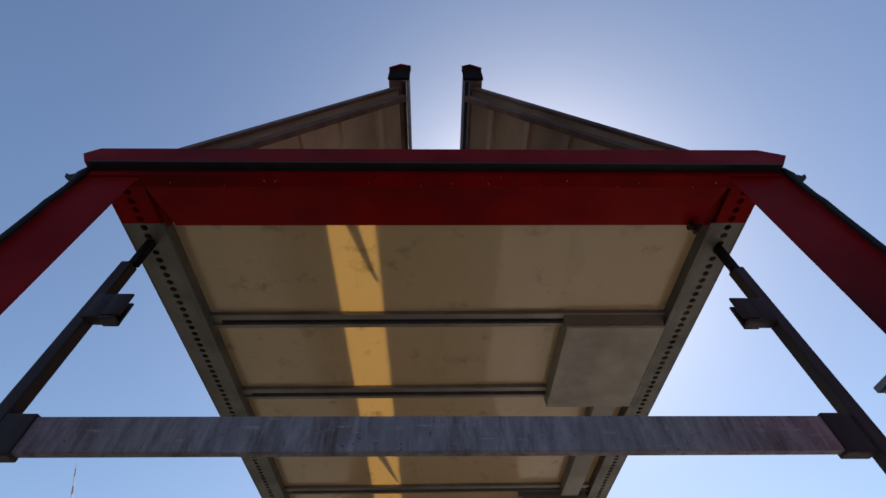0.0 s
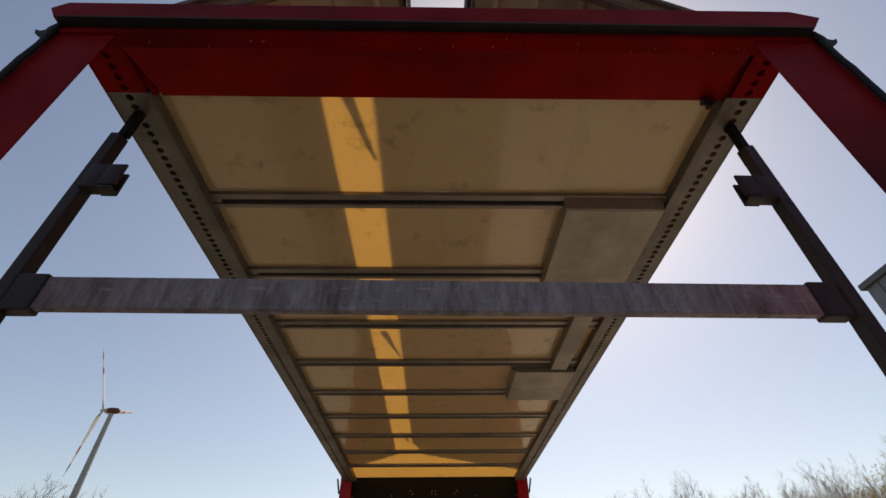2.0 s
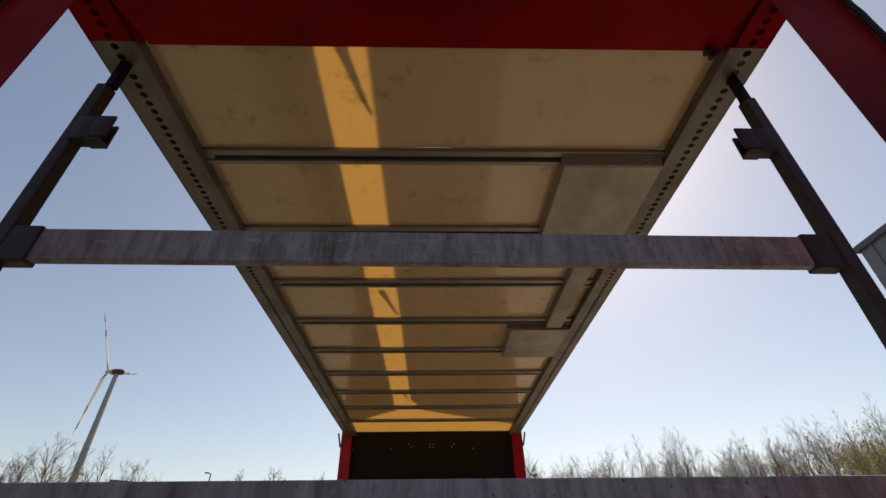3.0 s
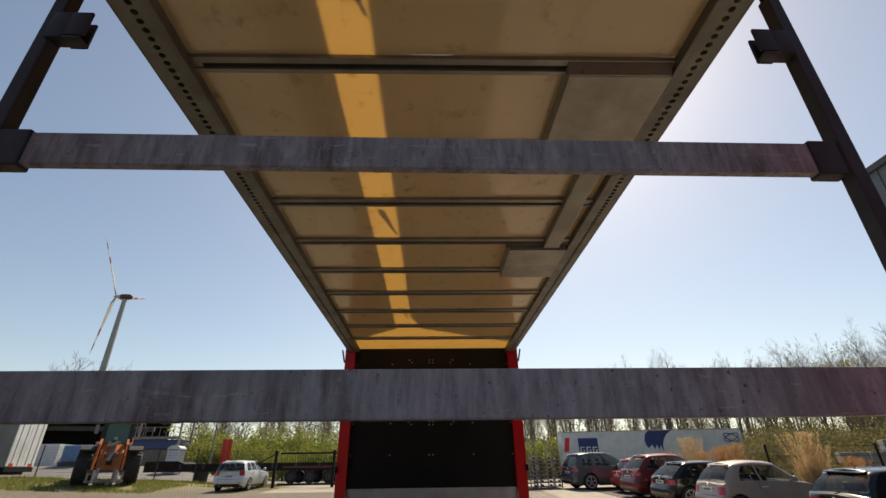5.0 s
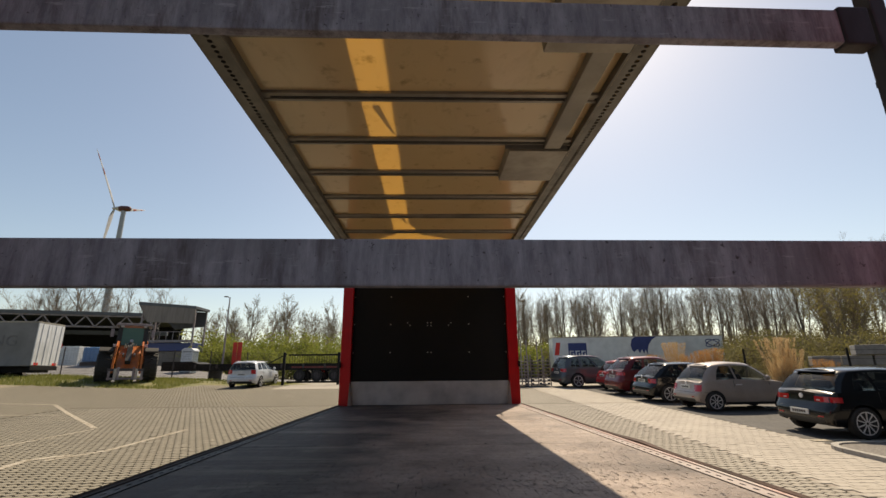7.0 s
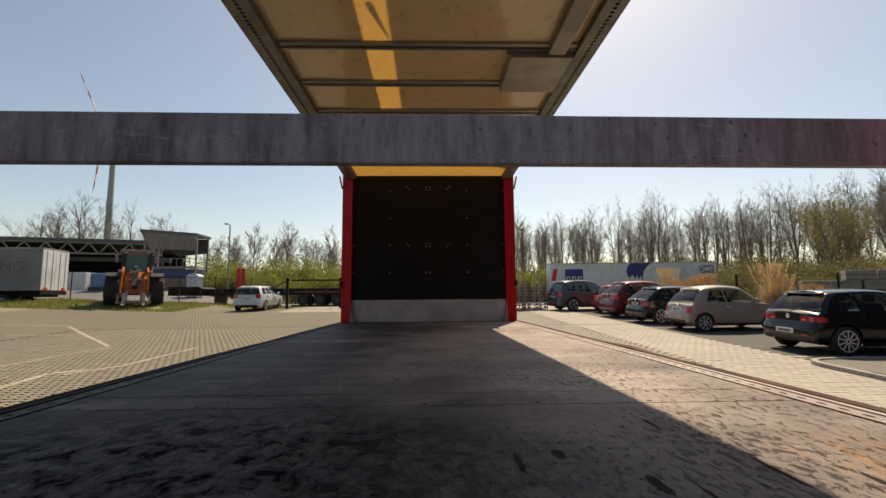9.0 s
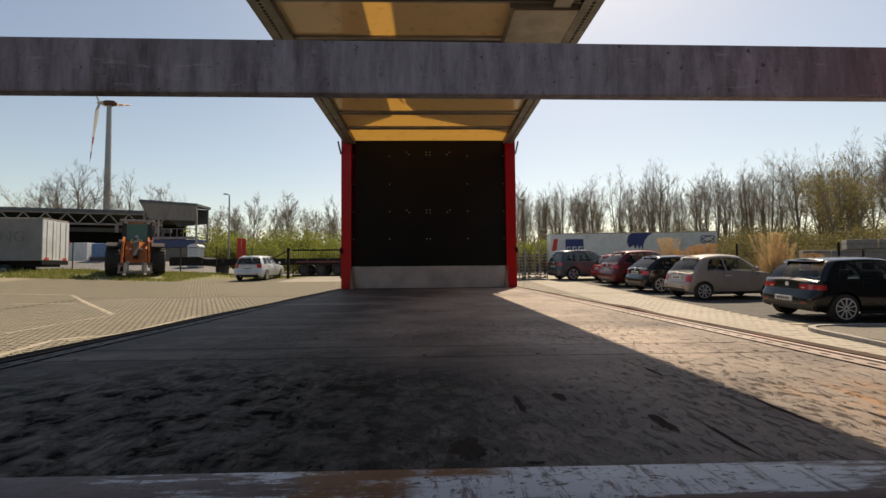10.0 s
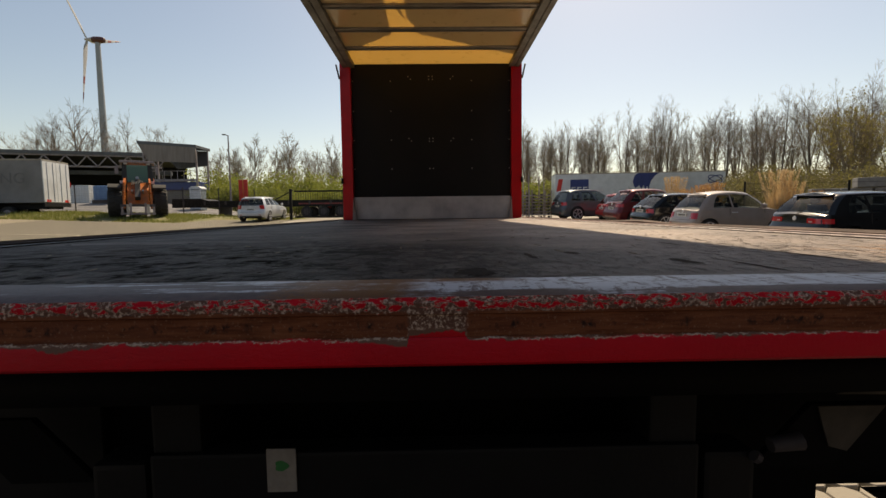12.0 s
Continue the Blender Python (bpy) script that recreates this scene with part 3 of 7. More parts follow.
def lathe(bm, profile, axis="y", n=24, centre=(0, 0, 0)):
    """A profile of (along, radius) pairs turned about an axis."""
    rings = []
    for s, r in profile:
        ring = []
        for k in range(n):
            a = 2 * math.pi * k / n
            p = {"x": (s, r * math.cos(a), r * math.sin(a)), "y": (r * math.cos(a), s, r * math.sin(a)), "z": (r * math.cos(a), r * math.sin(a), s)}[axis]
            ring.append(bm.verts.new(Vector(p) + Vector(centre)))
        rings.append(ring)
    for i in range(len(rings) - 1):
        for k in range(n):
            j = (k + 1) % n
            bm.faces.new((rings[i][k], rings[i][j], rings[i + 1][j], rings[i + 1][k]))
    bm.faces.new(rings[0][::-1])
    bm.faces.new(rings[-1])
    return bm


def finish(bm, name, smooth=True):
    me = bpy.data.meshes.new(name)
    bmesh.ops.recalc_face_normals(bm, faces=bm.faces[:])
    bm.to_mesh(me)
    bm.free()
    if smooth:
        me.shade_smooth()
        me.set_sharp_from_angle(angle=radians(38))
        # the large faces of bevelled boards stay truly flat
        if len(me.polygons) <= 80:
            sizes = sorted(p.area for p in me.polygons)
            for p in me.polygons:
                p.use_smooth = p.area < 6 * sizes[len(sizes) // 2]
    return me


def part(name, bm, material, parent=None, label=""):
    me = finish(bm, name)
    me.materials.append(material)
    ob = new(name, me)
    if parent is not None:
        ob.parent = parent
    return tagged(ob, label)


def raw(name, verts, faces, material, parent=None, label=""):
    me = bpy.data.meshes.new(name)
    me.from_pydata(verts, [], faces)
    me.materials.append(material)
    ob = new(name, me)
    if parent is not None:
        ob.parent = parent
    return tagged(ob, label)


def thing(name, label, category, m=None, group=""):
    ob = new(name)
    ob.empty_display_size = 0.2
    if m is not None:
        ob.matrix_basis = m
    return tagged(ob, label, category, group)


def B():
    return bmesh.new()


def letters(name, text, size, material, m, parent, squash=1.0, thick=0.004):
    """A word as a flat mesh, centred, lying in the XY plane of m."""
    cu = bpy.data.curves.new(name, "FONT")
    cu.body, cu.size, cu.extrude, cu.align_x, cu.align_y = text, size, thick, "CENTER", "CENTER"
    cu.resolution_u = 3
    tmp = bpy.data.objects.new(name, cu)
    scene.collection.objects.link(tmp)
    me = bpy.data.meshes.new_from_object(tmp.evaluated_get(bpy.context.evaluated_depsgraph_get()))
    bpy.data.objects.remove(tmp)
    me.materials.clear()
    me.materials.append(material)
    ob = new(name, me)
    ob.matrix_basis = m @ Matrix.Diagonal((squash, 1, 1, 1))
    ob.parent = parent
    return ob


def ground_z(x, y):
    """Ground height shaped to fit the camera's view: it rises ahead of the truck, a little more towards the verge, and
    again under the road behind it.
    """
    if y < 3:
        g = 0.0
    elif y < 7:
        g = 0.037 * (y - 3) ** 2 / 8
    elif y < 28:
        g = 0.037 * (y - 5)
    elif y < 36:
        g = 0.851 + 0.037 * ((y - 28) - (y - 28) ** 2 / 16)
    else:
        g = 0.999
    climb = 0.95 * min(1.0, max(0.0, (-x - 16) / 10)) * min(1.0, max(0.0, (y - 34.8) / 5)) * min(1.0, max(0.0, (50 - y) / 4))
    return g + climb + min(0.5, 0.035 * max(0.0, -x - 12)) * min(1.0, max(0.0, (y - 8) / 17))


# ---- ground ----
def sheet(name, xs, ys, material, lift=0.0, kind="structure", label="", category=""):
    vs = [(x, y, ground_z(x, y) + lift) for y in ys for x in xs]
    n = len(xs)
    fs = [(j * n + i, j * n + i + 1, (j + 1) * n + i + 1, (j + 1) * n + i) for j in range(len(ys) - 1) for i in range(n - 1)]
    ob = raw(name, vs, fs, material)
    ob.data.shade_smooth()
    return tagged(ob, label, category, kind=kind)


def steps(a, b, d):
    n = max(1, round((b - a) / d))
    return [a + (b - a) * k / n for k in range(n + 1)]


far = [60, 120, 300, 900, 3000]
sheet("ground", [-v for v in far[::-1]] + steps(-50, 50, 2) + far, [-v for v in far[::-1]] + steps(-40, 50, 1) + far, EARTH, -0.12,
      label="grassy earth ground reaching to the horizon", category="ground")
# paving: dark bed under the near blocks, patterned sheet further off
NX0, NX1, NY0, NY1 = -13.0, -1.4, 1.0, 17.0
RX0, RX1, LX1 = 1.4, 5.5, 8.0
sheet("pavement_bed", steps(NX0, NX1, 0.5), steps(NY0, NY1, 0.5), JOINT, -0.035, label="dark soil bed under the paving blocks", category="paving")
sheet("pavement_bed_side", steps(RX0, RX1, 0.5), steps(NY0, NY1, 0.5), JOINT, -0.035, label="dark soil bed under the paving blocks beside the truck", category="paving")
sheet("pavement_bed_lane", steps(RX1, LX1, 0.5), steps(NY0, NY1, 0.5), JOINT_PALE, -0.012, label="pale sand bed under the lane's paving blocks", category="paving")
sheet("pavement", steps(-22, RX1, 1), steps(NY1, 26.6, 0.6), JOINT, -0.02, label="yellowish concrete block paving of the yard", category="paving")
sheet("pavement_west", steps(-22, NX0, 1), steps(1.0, NY1, 0.5), JOINT, -0.02, label="yellowish concrete block paving of the yard", category="paving")
sheet("pavement_outer", steps(-60, -22, 1), steps(1.0, 26.6, 0.5), PAVE_FAR, label="yellowish concrete block paving of the yard", category="paving")
sheet("pavement_corner", steps(-15, -9, 1), steps(26.6, 29.6, 0.5), JOINT, -0.02, label="yellowish concrete block paving near the gate", category="paving")
sheet("pavement_far", steps(-9, 12, 1), steps(26, 36, 1), PAVE_PALE, 0.004, label="pale block paving beside the gate", category="paving")
sheet("pavement_side", steps(RX1, LX1, 0.5), steps(NY1, 26.6, 0.5), JOINT_PALE, -0.010, label="pale block paving lane beside the parked cars", category="paving")
sheet("pavement_under", steps(NX1, RX0, 0.7), steps(1.0, 17, 0.5), PAVE_FAR, -0.004, label="concrete block paving under the truck", category="paving")
# unseen ground, added as dark asphalt so that less light bounces up
sheet("yard_asphalt", steps(-60, 40, 2), steps(-40, 1.0, 1), ASPHALT, -0.004, label="unseen asphalt apron, made dark to cut bounced light", category="asphalt")
sheet("parking_asphalt", steps(LX1, 40, 1), steps(1.0, 26, 0.75), ASPHALT, -0.004, label="grey worn asphalt of the car park", category="asphalt")
sheet("access_road", steps(-60, 12, 2), steps(33, 45, 1), ROAD, 0.03, label="pale sunlit road behind the fence", category="road")


# grass bank under the loader
def grass_bank():
    xs, ys = steps(-60, -8, 1.0), steps(25.4, 33.4, 0.5)
    vs = []
    for y in ys:
        for x in xs:
            rise = min(1.0, max(0.0, (y - 26.4) / 2.0)) * min(1.0, max(0.0, (-x - 12) / 4)) * 0.15
            rise -= 0.16 if x > -14.2 and y < 29.6 else 0.0
            vs.append((x, y, ground_z(x, y) + rise + 0.03 * noise.noise((x * 0.7, y * 0.7, 0))))
    n = len(xs)
    fs = [(j * n + i, j * n + i + 1, (j + 1) * n + i + 1, (j + 1) * n + i) for j in range(len(ys) - 1) for i in range(n - 1)]
    ob = raw("grass_verge", vs, fs, EARTH)
    ob.data.shade_smooth()
    tagged(ob, "low grassy bank along the yard", "grass verge", kind="structure")


def bank_z(x, y):
    return ground_z(x, y) + min(1.0, max(0.0, (y - 26.4) / 2.0)) * min(1.0, max(0.0, (-x - 12) / 4)) * 0.15


grass_bank()


def grass_blades():
    rnd = random.Random(5)
    vs, fs = [], []
    for _ in range(26000):
        x, y = rnd.uniform(-34, -9.5), rnd.uniform(25.4, 33.0)
        if noise.noise((x * 0.5, y * 0.5, 3.0)) < -0.25 or (x > -14.6 and y < 30.0):
            continue
        z, h, a = bank_z(x, y), rnd.uniform(0.05, 0.22), rnd.uniform(0, 6.28)
        dx, dy, l = math.cos(a) * 0.02, math.sin(a) * 0.02, rnd.uniform(-0.06, 0.06)
        k = len(vs)
        vs += [(x - dx, y - dy, z), (x + dx, y + dy, z), (x + l, y + l * 0.6, z + h)]
        fs.append((k, k + 1, k + 2))
    tagged(raw("verge_grass", vs, fs, GRASS_BLADE), "short spring grass on the bank", "grass", kind="stuff")


grass_blades()


# painted lines on the yard
def painted_line(pts, w, name="line_marking"):
    vs, fs = [], []
    path = []
    for (x0, y0), (x1, y1) in zip(pts, pts[1:]):
        n = max(2, int(math.hypot(x1 - x0, y1 - y0) / 0.4))
        path += [(x0 + (x1 - x0) * k / n, y0 + (y1 - y0) * k / n) for k in range(n)]
    path.append(pts[-1])
    for i, (x, y) in enumerate(path):
        a, b = path[max(0, i - 1)], path[min(len(path) - 1, i + 1)]
        d = Vector((b[0] - a[0], b[1] - a[1])).normalized()
        for s in (-w / 2, w / 2):
            px, py = x - d.y * s, y + d.x * s
            vs.append((px, py, ground_z(px, py) + 0.004))
        if i:
            fs.append((2 * i - 2, 2 * i - 1, 2 * i + 1, 2 * i))
    return tagged(raw(name, vs, fs, LINE), "worn pale line painted on the paving", "line marking", kind="structure")


painted_line([(-26, 18.6), (-14.4, 17.9), (-8.73, 12.0)], 0.13)
painted_line([(-8.95, 8.6), (-8.85, 10.2), (-8.62, 11.9)], 0.09)
painted_line([(-7.0, 6.6), (-7.15, 7.4), (-7.25, 8.2), (-6.8, 8.6)], 0.16)
painted_line([(-6.9, 8.1), (-6.38, 9.0), (-6.17, 11.6)], 0.13)
painted_line([(-14.0, 14.85), (-12.0, 14.95)], 0.10)
painted_line([(7.95, 9.1), (9.6, 9.0)], 0.2)


# kerbed island at the end of the car park
def island():
    t = thing("kerbed_island", "gravel traffic island with a pale rounded kerb", "traffic island", pose(0, 0, 0))
    pts = [(7.6, -6.0), (7.6, 7.9)] + [(8.2 - 0.6 * math.cos(a), 7.9 + 0.6 * math.sin(a)) for a in (0.3, 0.6, 0.9, 1.2, 1.57)] + [(20, 8.5)]
    for i, (p, q) in enumerate(zip(pts, pts[1:])):
        n = max(1, round(math.hypot(q[0] - p[0], q[1] - p[1]) / 1.0))
        for k in range(n):
            a = [p[c] + (q[c] - p[c]) * k / n for c in (0, 1)]
            b = [p[c] + (q[c] - p[c]) * (k + 0.985) / n for c in (0, 1)]
            za, zb = ground_z(*a), ground_z(*b)
            part("kerb_stone", beam(B(), (a[0], a[1], za), (b[0], b[1], zb), 0.12, 0.15), KERB, t)
    bm = B()
    top = [(x + 0.05, y - 0.05) for x, y in pts[2:]] + [(20, -6), (7.6, -6)]
    bm.faces.new([bm.verts.new((x, y, ground_z(x, y) + 0.05)) for x, y in top])
    part("gravel_fill", bm, surf("island_gravel", (0.20, 0.18, 0.16), (0.10, 0.09, 0.08), 25, 0.95, relief=0.8), t, "grey gravel filling")


island()

# ---- truck body ----
truck = thing("truck", "red beverage truck with both side walls lifted above its ivory roof", "truck", pose(0, 0, 0))
BED, FRONT = 1.15, 5.72
RAILZ, IVZ = 3.22, 3.275


def perforated(bm, x0, x1, y0, y1, z, pitch, rx, ry, depth, down):
    """A flat strip along y with a row of real holes through it; the holes open towards down (-1) or up (+1)."""
    xm, n, m = (x0 + x1) / 2, round((y1 - y0) / pitch), 12
    for i in range(n):
        ya, yb = y0 + (y1 - y0) * i / n, y0 + (y1 - y0) * (i + 1) / n
        ym = (ya + yb) / 2
        hole, deep, rim = [], [], []
        for k in range(m):
            a = 2 * math.pi * k / m
            c, s = math.cos(a), math.sin(a)
            hole.append(bm.verts.new((xm + rx * c, ym + ry * s, z)))
            deep.append(bm.verts.new((xm + rx * c, ym + ry * s, z - down * depth)))
            f = min((x1 - xm) / abs(c) if abs(c) > 1e-6 else 9, (yb - ym) / abs(s) if abs(s) > 1e-6 else 9)
            rim.append(bm.verts.new((xm + f * c, ym + f * s, z)))
        for k in range(m):
            j = (k + 1) % m
            bm.faces.new((rim[k], rim[j], hole[j], hole[k]))
            bm.faces.new((hole[k], hole[j], deep[j], deep[k]))
        # corners of the cell
        for sx, sy in ((1, 1), (1, -1), (-1, 1), (-1, -1)):
            cx, cy = (x1 if sx > 0 else x0), (yb if sy > 0 else ya)
            near = sorted(rim, key=lambda v: (v.co.x - cx) ** 2 + (v.co.y - cy) ** 2)[:2]
            bm.faces.new((near[0], near[1], bm.verts.new((cx, cy, z))))
    bmesh.ops.remove_doubles(bm, verts=bm.verts[:], dist=0.0002)
    return bm


# floor panels
floor = part("bed_floor", box(B(), -1.20, 1.20, -0.203, FRONT, BED - 0.05, BED - 0.0205), BLACK, truck, "dark underside of the loading floor")
cuts = [-0.204, 0.575, 0.763, 2.07, 3.57, FRONT - 0.02]
for i in range(5):
    ya, yb = cuts[i] + 0.0025, cuts[i + 1] - 0.0025
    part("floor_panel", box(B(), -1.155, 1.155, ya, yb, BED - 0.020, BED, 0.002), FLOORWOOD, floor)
# loose splinters and screw heads in the floor
rnd = random.Random(11)
for yy in (0.60, 2.10, 3.60):
    for k in range(7):
        xx = -1.05 + 0.35 * k
        part("floor_screw", lathe(B(), [(BED, 0.008), (BED + 0.0012, 0.007), (BED + 0.0012, 0.001)], "z", 10, (xx + rnd.uniform(-0.02, 0.02), yy, 0)), BLACK, floor)
for _ in range(40):
    x, y = rnd.uniform(-0.9, 1.1), rnd.uniform(-0.1, 1.6)
    a, l = rnd.gauss(1.9, 0.5), rnd.uniform(0.006, 0.03)
    part("splinter", beam(B(), (x, y, BED + 0.002), (x + l * math.cos(a), y + l * math.sin(a), BED + rnd.uniform(0.002, 0.005)), 0.0016, 0.0012), WOOD, floor)
# places where the top veneer has torn away
PEELED = surf("torn_veneer", (0.030, 0.024, 0.021), (0.055, 0.042, 0.034), 40, 0.9, stretch=(3, 0.6, 1), relief=0.6, spec=0.05)
for px, py, rx, ry in ((0.072, -0.135, 0.034, 0.050), (0.19, 0.07, 0.010, 0.060), (0.28, 0.12, 0.012, 0.038), (0.41, -0.04, 0.013, 0.050), (0.475, -0.11, 0.006, 0.085), (0.16, -0.190, 0.016, 0.006),
                       (0.66, 0.02, 0.007, 0.09), (0.80, -0.05, 0.009, 0.07), (0.58, 0.33, 0.008, 0.07)):
    bm = B()
    ring = []
    for k in range(34):
        a = 2 * math.pi * k / 34
        q = rnd.uniform(0.62, 1.0) * (1.0 + 0.5 * noise.noise((px * 9 + math.cos(a), py * 9 + math.sin(a), 1.0)))
        ring.append(bm.verts.new((px + rx * q * math.cos(a), min(py + ry * q * math.sin(a), 0.57), BED + 0.0008)))
    bm.faces.new(ring)
    part("torn_patch", bm, PEELED, floor)
for s, side in ((-1, "west"), (1, "east")):
    xs = sorted((s * 1.158, s * 1.215))
    bm = perforated(B(), xs[0], xs[1], -0.19, FRONT - 0.02, BED + 0.003, 0.075, 0.0065, 0.019, 0.03, 1)
    rail = part("lashing_rail", bm, (RAIL_DARK, SLOTRAIL)[s > 0], truck, ("slotted lashing rail in a darker tone for its shaded side", "worn slotted lashing rail with flaking paint")[s > 0])
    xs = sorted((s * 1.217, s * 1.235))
    part("rail_strip", box(B(), xs[0], xs[1], -0.19, FRONT, BED - 0.05, BED + 0.008, 0.003), (EDGE_DARK, EDGEPAINT)[s > 0], truck, ("edge strip in a darker tone for its shaded side", "worn pinkish edge strip")[s > 0])
    # rusty outer edge, bent a little along its length
    bm = B()
    n = 40
    prev = None
    for k in range(n + 1):
        y = -0.3 + (FRONT + 0.3) * k / n
        w = 0.004 * noise.noise((y * 0.9, s * 3, 0)) + (0.010 * math.exp(-((y - 1.95) / 0.25) ** 2) if s > 0 else 0)
        up = 0.018 if s > 0 else 0.014
        pr = [(1.236 + 0.0, BED - 0.10), (1.236, BED + up - 0.008 + w), (1.246 + w, BED + up + w), (1.260 + w, BED + up - 0.016), (1.262 + w, BED - 0.10)]
        ring = [bm.verts.new((s * px, y, pz)) for px, pz in pr]
        if prev:
            for j in range(len(pr) - 1):
                bm.faces.new((prev[j], prev[j + 1], ring[j + 1], ring[j]))
        prev = ring
    part("side_edge_rail", bm, (EDGE_DARK, RIM_RUST)[s > 0], truck, ("bent edge rail in a darker tone for its shaded side", "rust-brown bent edge rail")[s > 0])
    # front corner post of the bulkhead
    bm = prism(B(), [(s * 1.10, FRONT - 0.10), (s * 1.25, FRONT - 0.06), (s * 1.25, FRONT + 0.08), (s * 1.10, FRONT + 0.08)], "z", BED - 0.1, IVZ + 0.02, 0.006)
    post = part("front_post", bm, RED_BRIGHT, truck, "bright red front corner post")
    part("post_latch", box(B(), *sorted((s * 1.235, s * 1.262)), FRONT - 0.09, FRONT - 0.03, BED + 0.50, BED + 0.58, 0.006), BLACK, post)
    part("post_foot", prism(B(), [(s * 1.06, BED), (s * 1.115, BED), (s * 1.10, BED + 0.30)], "y", FRONT - 0.115, FRONT - 0.07), SLOTRAIL, post)
    part("post_brace", beam(B(), (s * 1.256, FRONT - 0.05, 3.08), (s * 1.266, FRONT - 0.20, 3.22), 0.018, 0.018), GALV_DARK, post)

# bulkhead
wall = part("bulkhead", box(B(), -1.10, 1.10, FRONT - 0.03, FRONT + 0.03, BED, IVZ + 0.03), WOODBLACK, truck, "black film-faced bulkhead board")
part("kick_plate", box(B(), -1.095, 1.095, FRONT - 0.05, FRONT - 0.031, BED + 0.006, BED + 0.315, 0.004), KICK, truck, "dented bare aluminium kick plate")
dots = [(x, z) for z in (3.05, 2.645, 2.25, 1.855) for x in (-1.08, -0.563, 0.556, 1.08)]
for cz in (3.09, 2.25):
    dots += [(-0.035, cz + 0.02), (0.015, cz + 0.02), (-0.035, cz - 0.02), (0.015, cz - 0.02), (-0.32, cz + 0.02), (-0.285, cz - 0.015), (0.30, cz + 0.02), (0.265, cz - 0.015)]
dots += [(-0.035, 1.855), (0.015, 1.855)]
screw_me = finish(lathe(B(), [(0, 0.009), (-0.004, 0.008), (-0.006, 0.003)], "y", 8), "screw")
screw_me.materials.append(SCREW)
for x, z in dots:
    o = new("screw", screw_me)
    o.parent, o.location = wall, (x, FRONT - 0.031, z)
for k in range(9):
    o = new("screw", screw_me)
    o.parent, o.location = wall, (-1.0 + 0.25 * k, FRONT - 0.052, BED + 0.03)

# rear sill: worn top plate, flaked edge, rusted recess, red face
bm = prism(B(), [(-0.206, BED - 0.02), (-0.206, BED + 0.002), (-0.286, BED + 0.002), (-0.297, BED - 0.003), (-0.297, BED - 0.02)], "x", -1.24, 1.24)
part("sill_top", bm, SILL_TOP, truck, "pale worn top plate of the rear sill")
bm = prism(B(), [(-0.2, BED - 0.021), (-0.2, BED - 0.006), (-0.298, BED - 0.003), (-0.303, BED - 0.008), (-0.303, BED - 0.019), (-0.300, BED - 0.021)], "x", -1.24, 1.24)
part("sill_edge", bm, SILL, truck, "red edge with flaked paint")
part("sill_recess", box(B(), -1.24, 1.24, -0.3005, -0.21, BED - 0.043, BED - 0.0205), SILL, truck, "rusted recess of the rear sill")
bm = prism(B(), [(-0.2, BED - 0.0725), (-0.2, BED - 0.043), (-0.302, BED - 0.043), (-0.304, BED - 0.046), (-0.304, BED - 0.069), (-0.300, BED - 0.0725)], "x", -1.24, 1.24)
part("sill_face", bm, SILL, truck, "red painted sill face with chips")

# rear portal: posts, top beam, seals
for s in (-1, 1):
    bm = prism(B(), [(s * 0.965, -0.352), (s * (1.171 + 0.012 * s), -0.352), (s * (1.196 + 0.012 * s), -0.28), (s * 1.07, -0.28)], "z", BED - 0.06, 3.15, 0.004)
    for vert in bm.verts:
        if abs(vert.co.x) < 1.12:
            vert.co.x -= s * 0.024 * (3.15 - vert.co.z)
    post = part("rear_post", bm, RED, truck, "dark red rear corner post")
    bm = B()
    prev = None
    for k in range(49):
        r = 0.008 + 0.0015 * noise.noise((k * 0.9, s * 5, 2)) + (0.004 if k in (36, 47) else 0.0)
        cx = s * (1.152 + 0.014 * s + 0.005 * noise.noise((k * 0.35, s, 0)) + (0.004 if k in (36, 43, 47) else 0.0))
        ring = [bm.verts.new((cx + r * math.cos(q * math.pi / 4), -0.362 + r * math.sin(q * math.pi / 4), BED + 1.98 * k / 48)) for q in range(8)]
        if prev:
            for q in range(8):
                bm.faces.new((prev[q], prev[(q + 1) % 8], ring[(q + 1) % 8], ring[q]))
        prev = ring
    part("rubber_seal", bm, RUBBER, post, "torn black rubber seal")
    ex = s * (1.158 + 0.014 * s)
    flap = [(ex, 3.035), (ex + s * 0.030, 3.062), (ex + s * 0.040, 3.085), (ex + s * 0.022, 3.076), (ex, 3.090)]
    part("seal_flap", prism(B(), flap, "y", -0.368, -0.362), RUBBER, post, "loose torn end of the seal")
bm = prism(B(), [(-1.15, 3.135), (-1.187, 3.192), (-1.150, 3.232), (1.128, 3.232), (1.207, 3.190), (1.155, 3.120)], "y", -0.385, -0.33, 0.004)
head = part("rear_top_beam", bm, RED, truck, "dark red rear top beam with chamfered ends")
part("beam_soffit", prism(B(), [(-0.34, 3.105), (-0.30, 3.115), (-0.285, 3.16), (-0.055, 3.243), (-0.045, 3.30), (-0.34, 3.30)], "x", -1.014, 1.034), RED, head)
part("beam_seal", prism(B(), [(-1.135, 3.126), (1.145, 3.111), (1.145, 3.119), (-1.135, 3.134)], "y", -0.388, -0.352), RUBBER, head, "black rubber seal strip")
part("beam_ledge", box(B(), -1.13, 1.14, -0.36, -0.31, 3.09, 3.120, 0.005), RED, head)
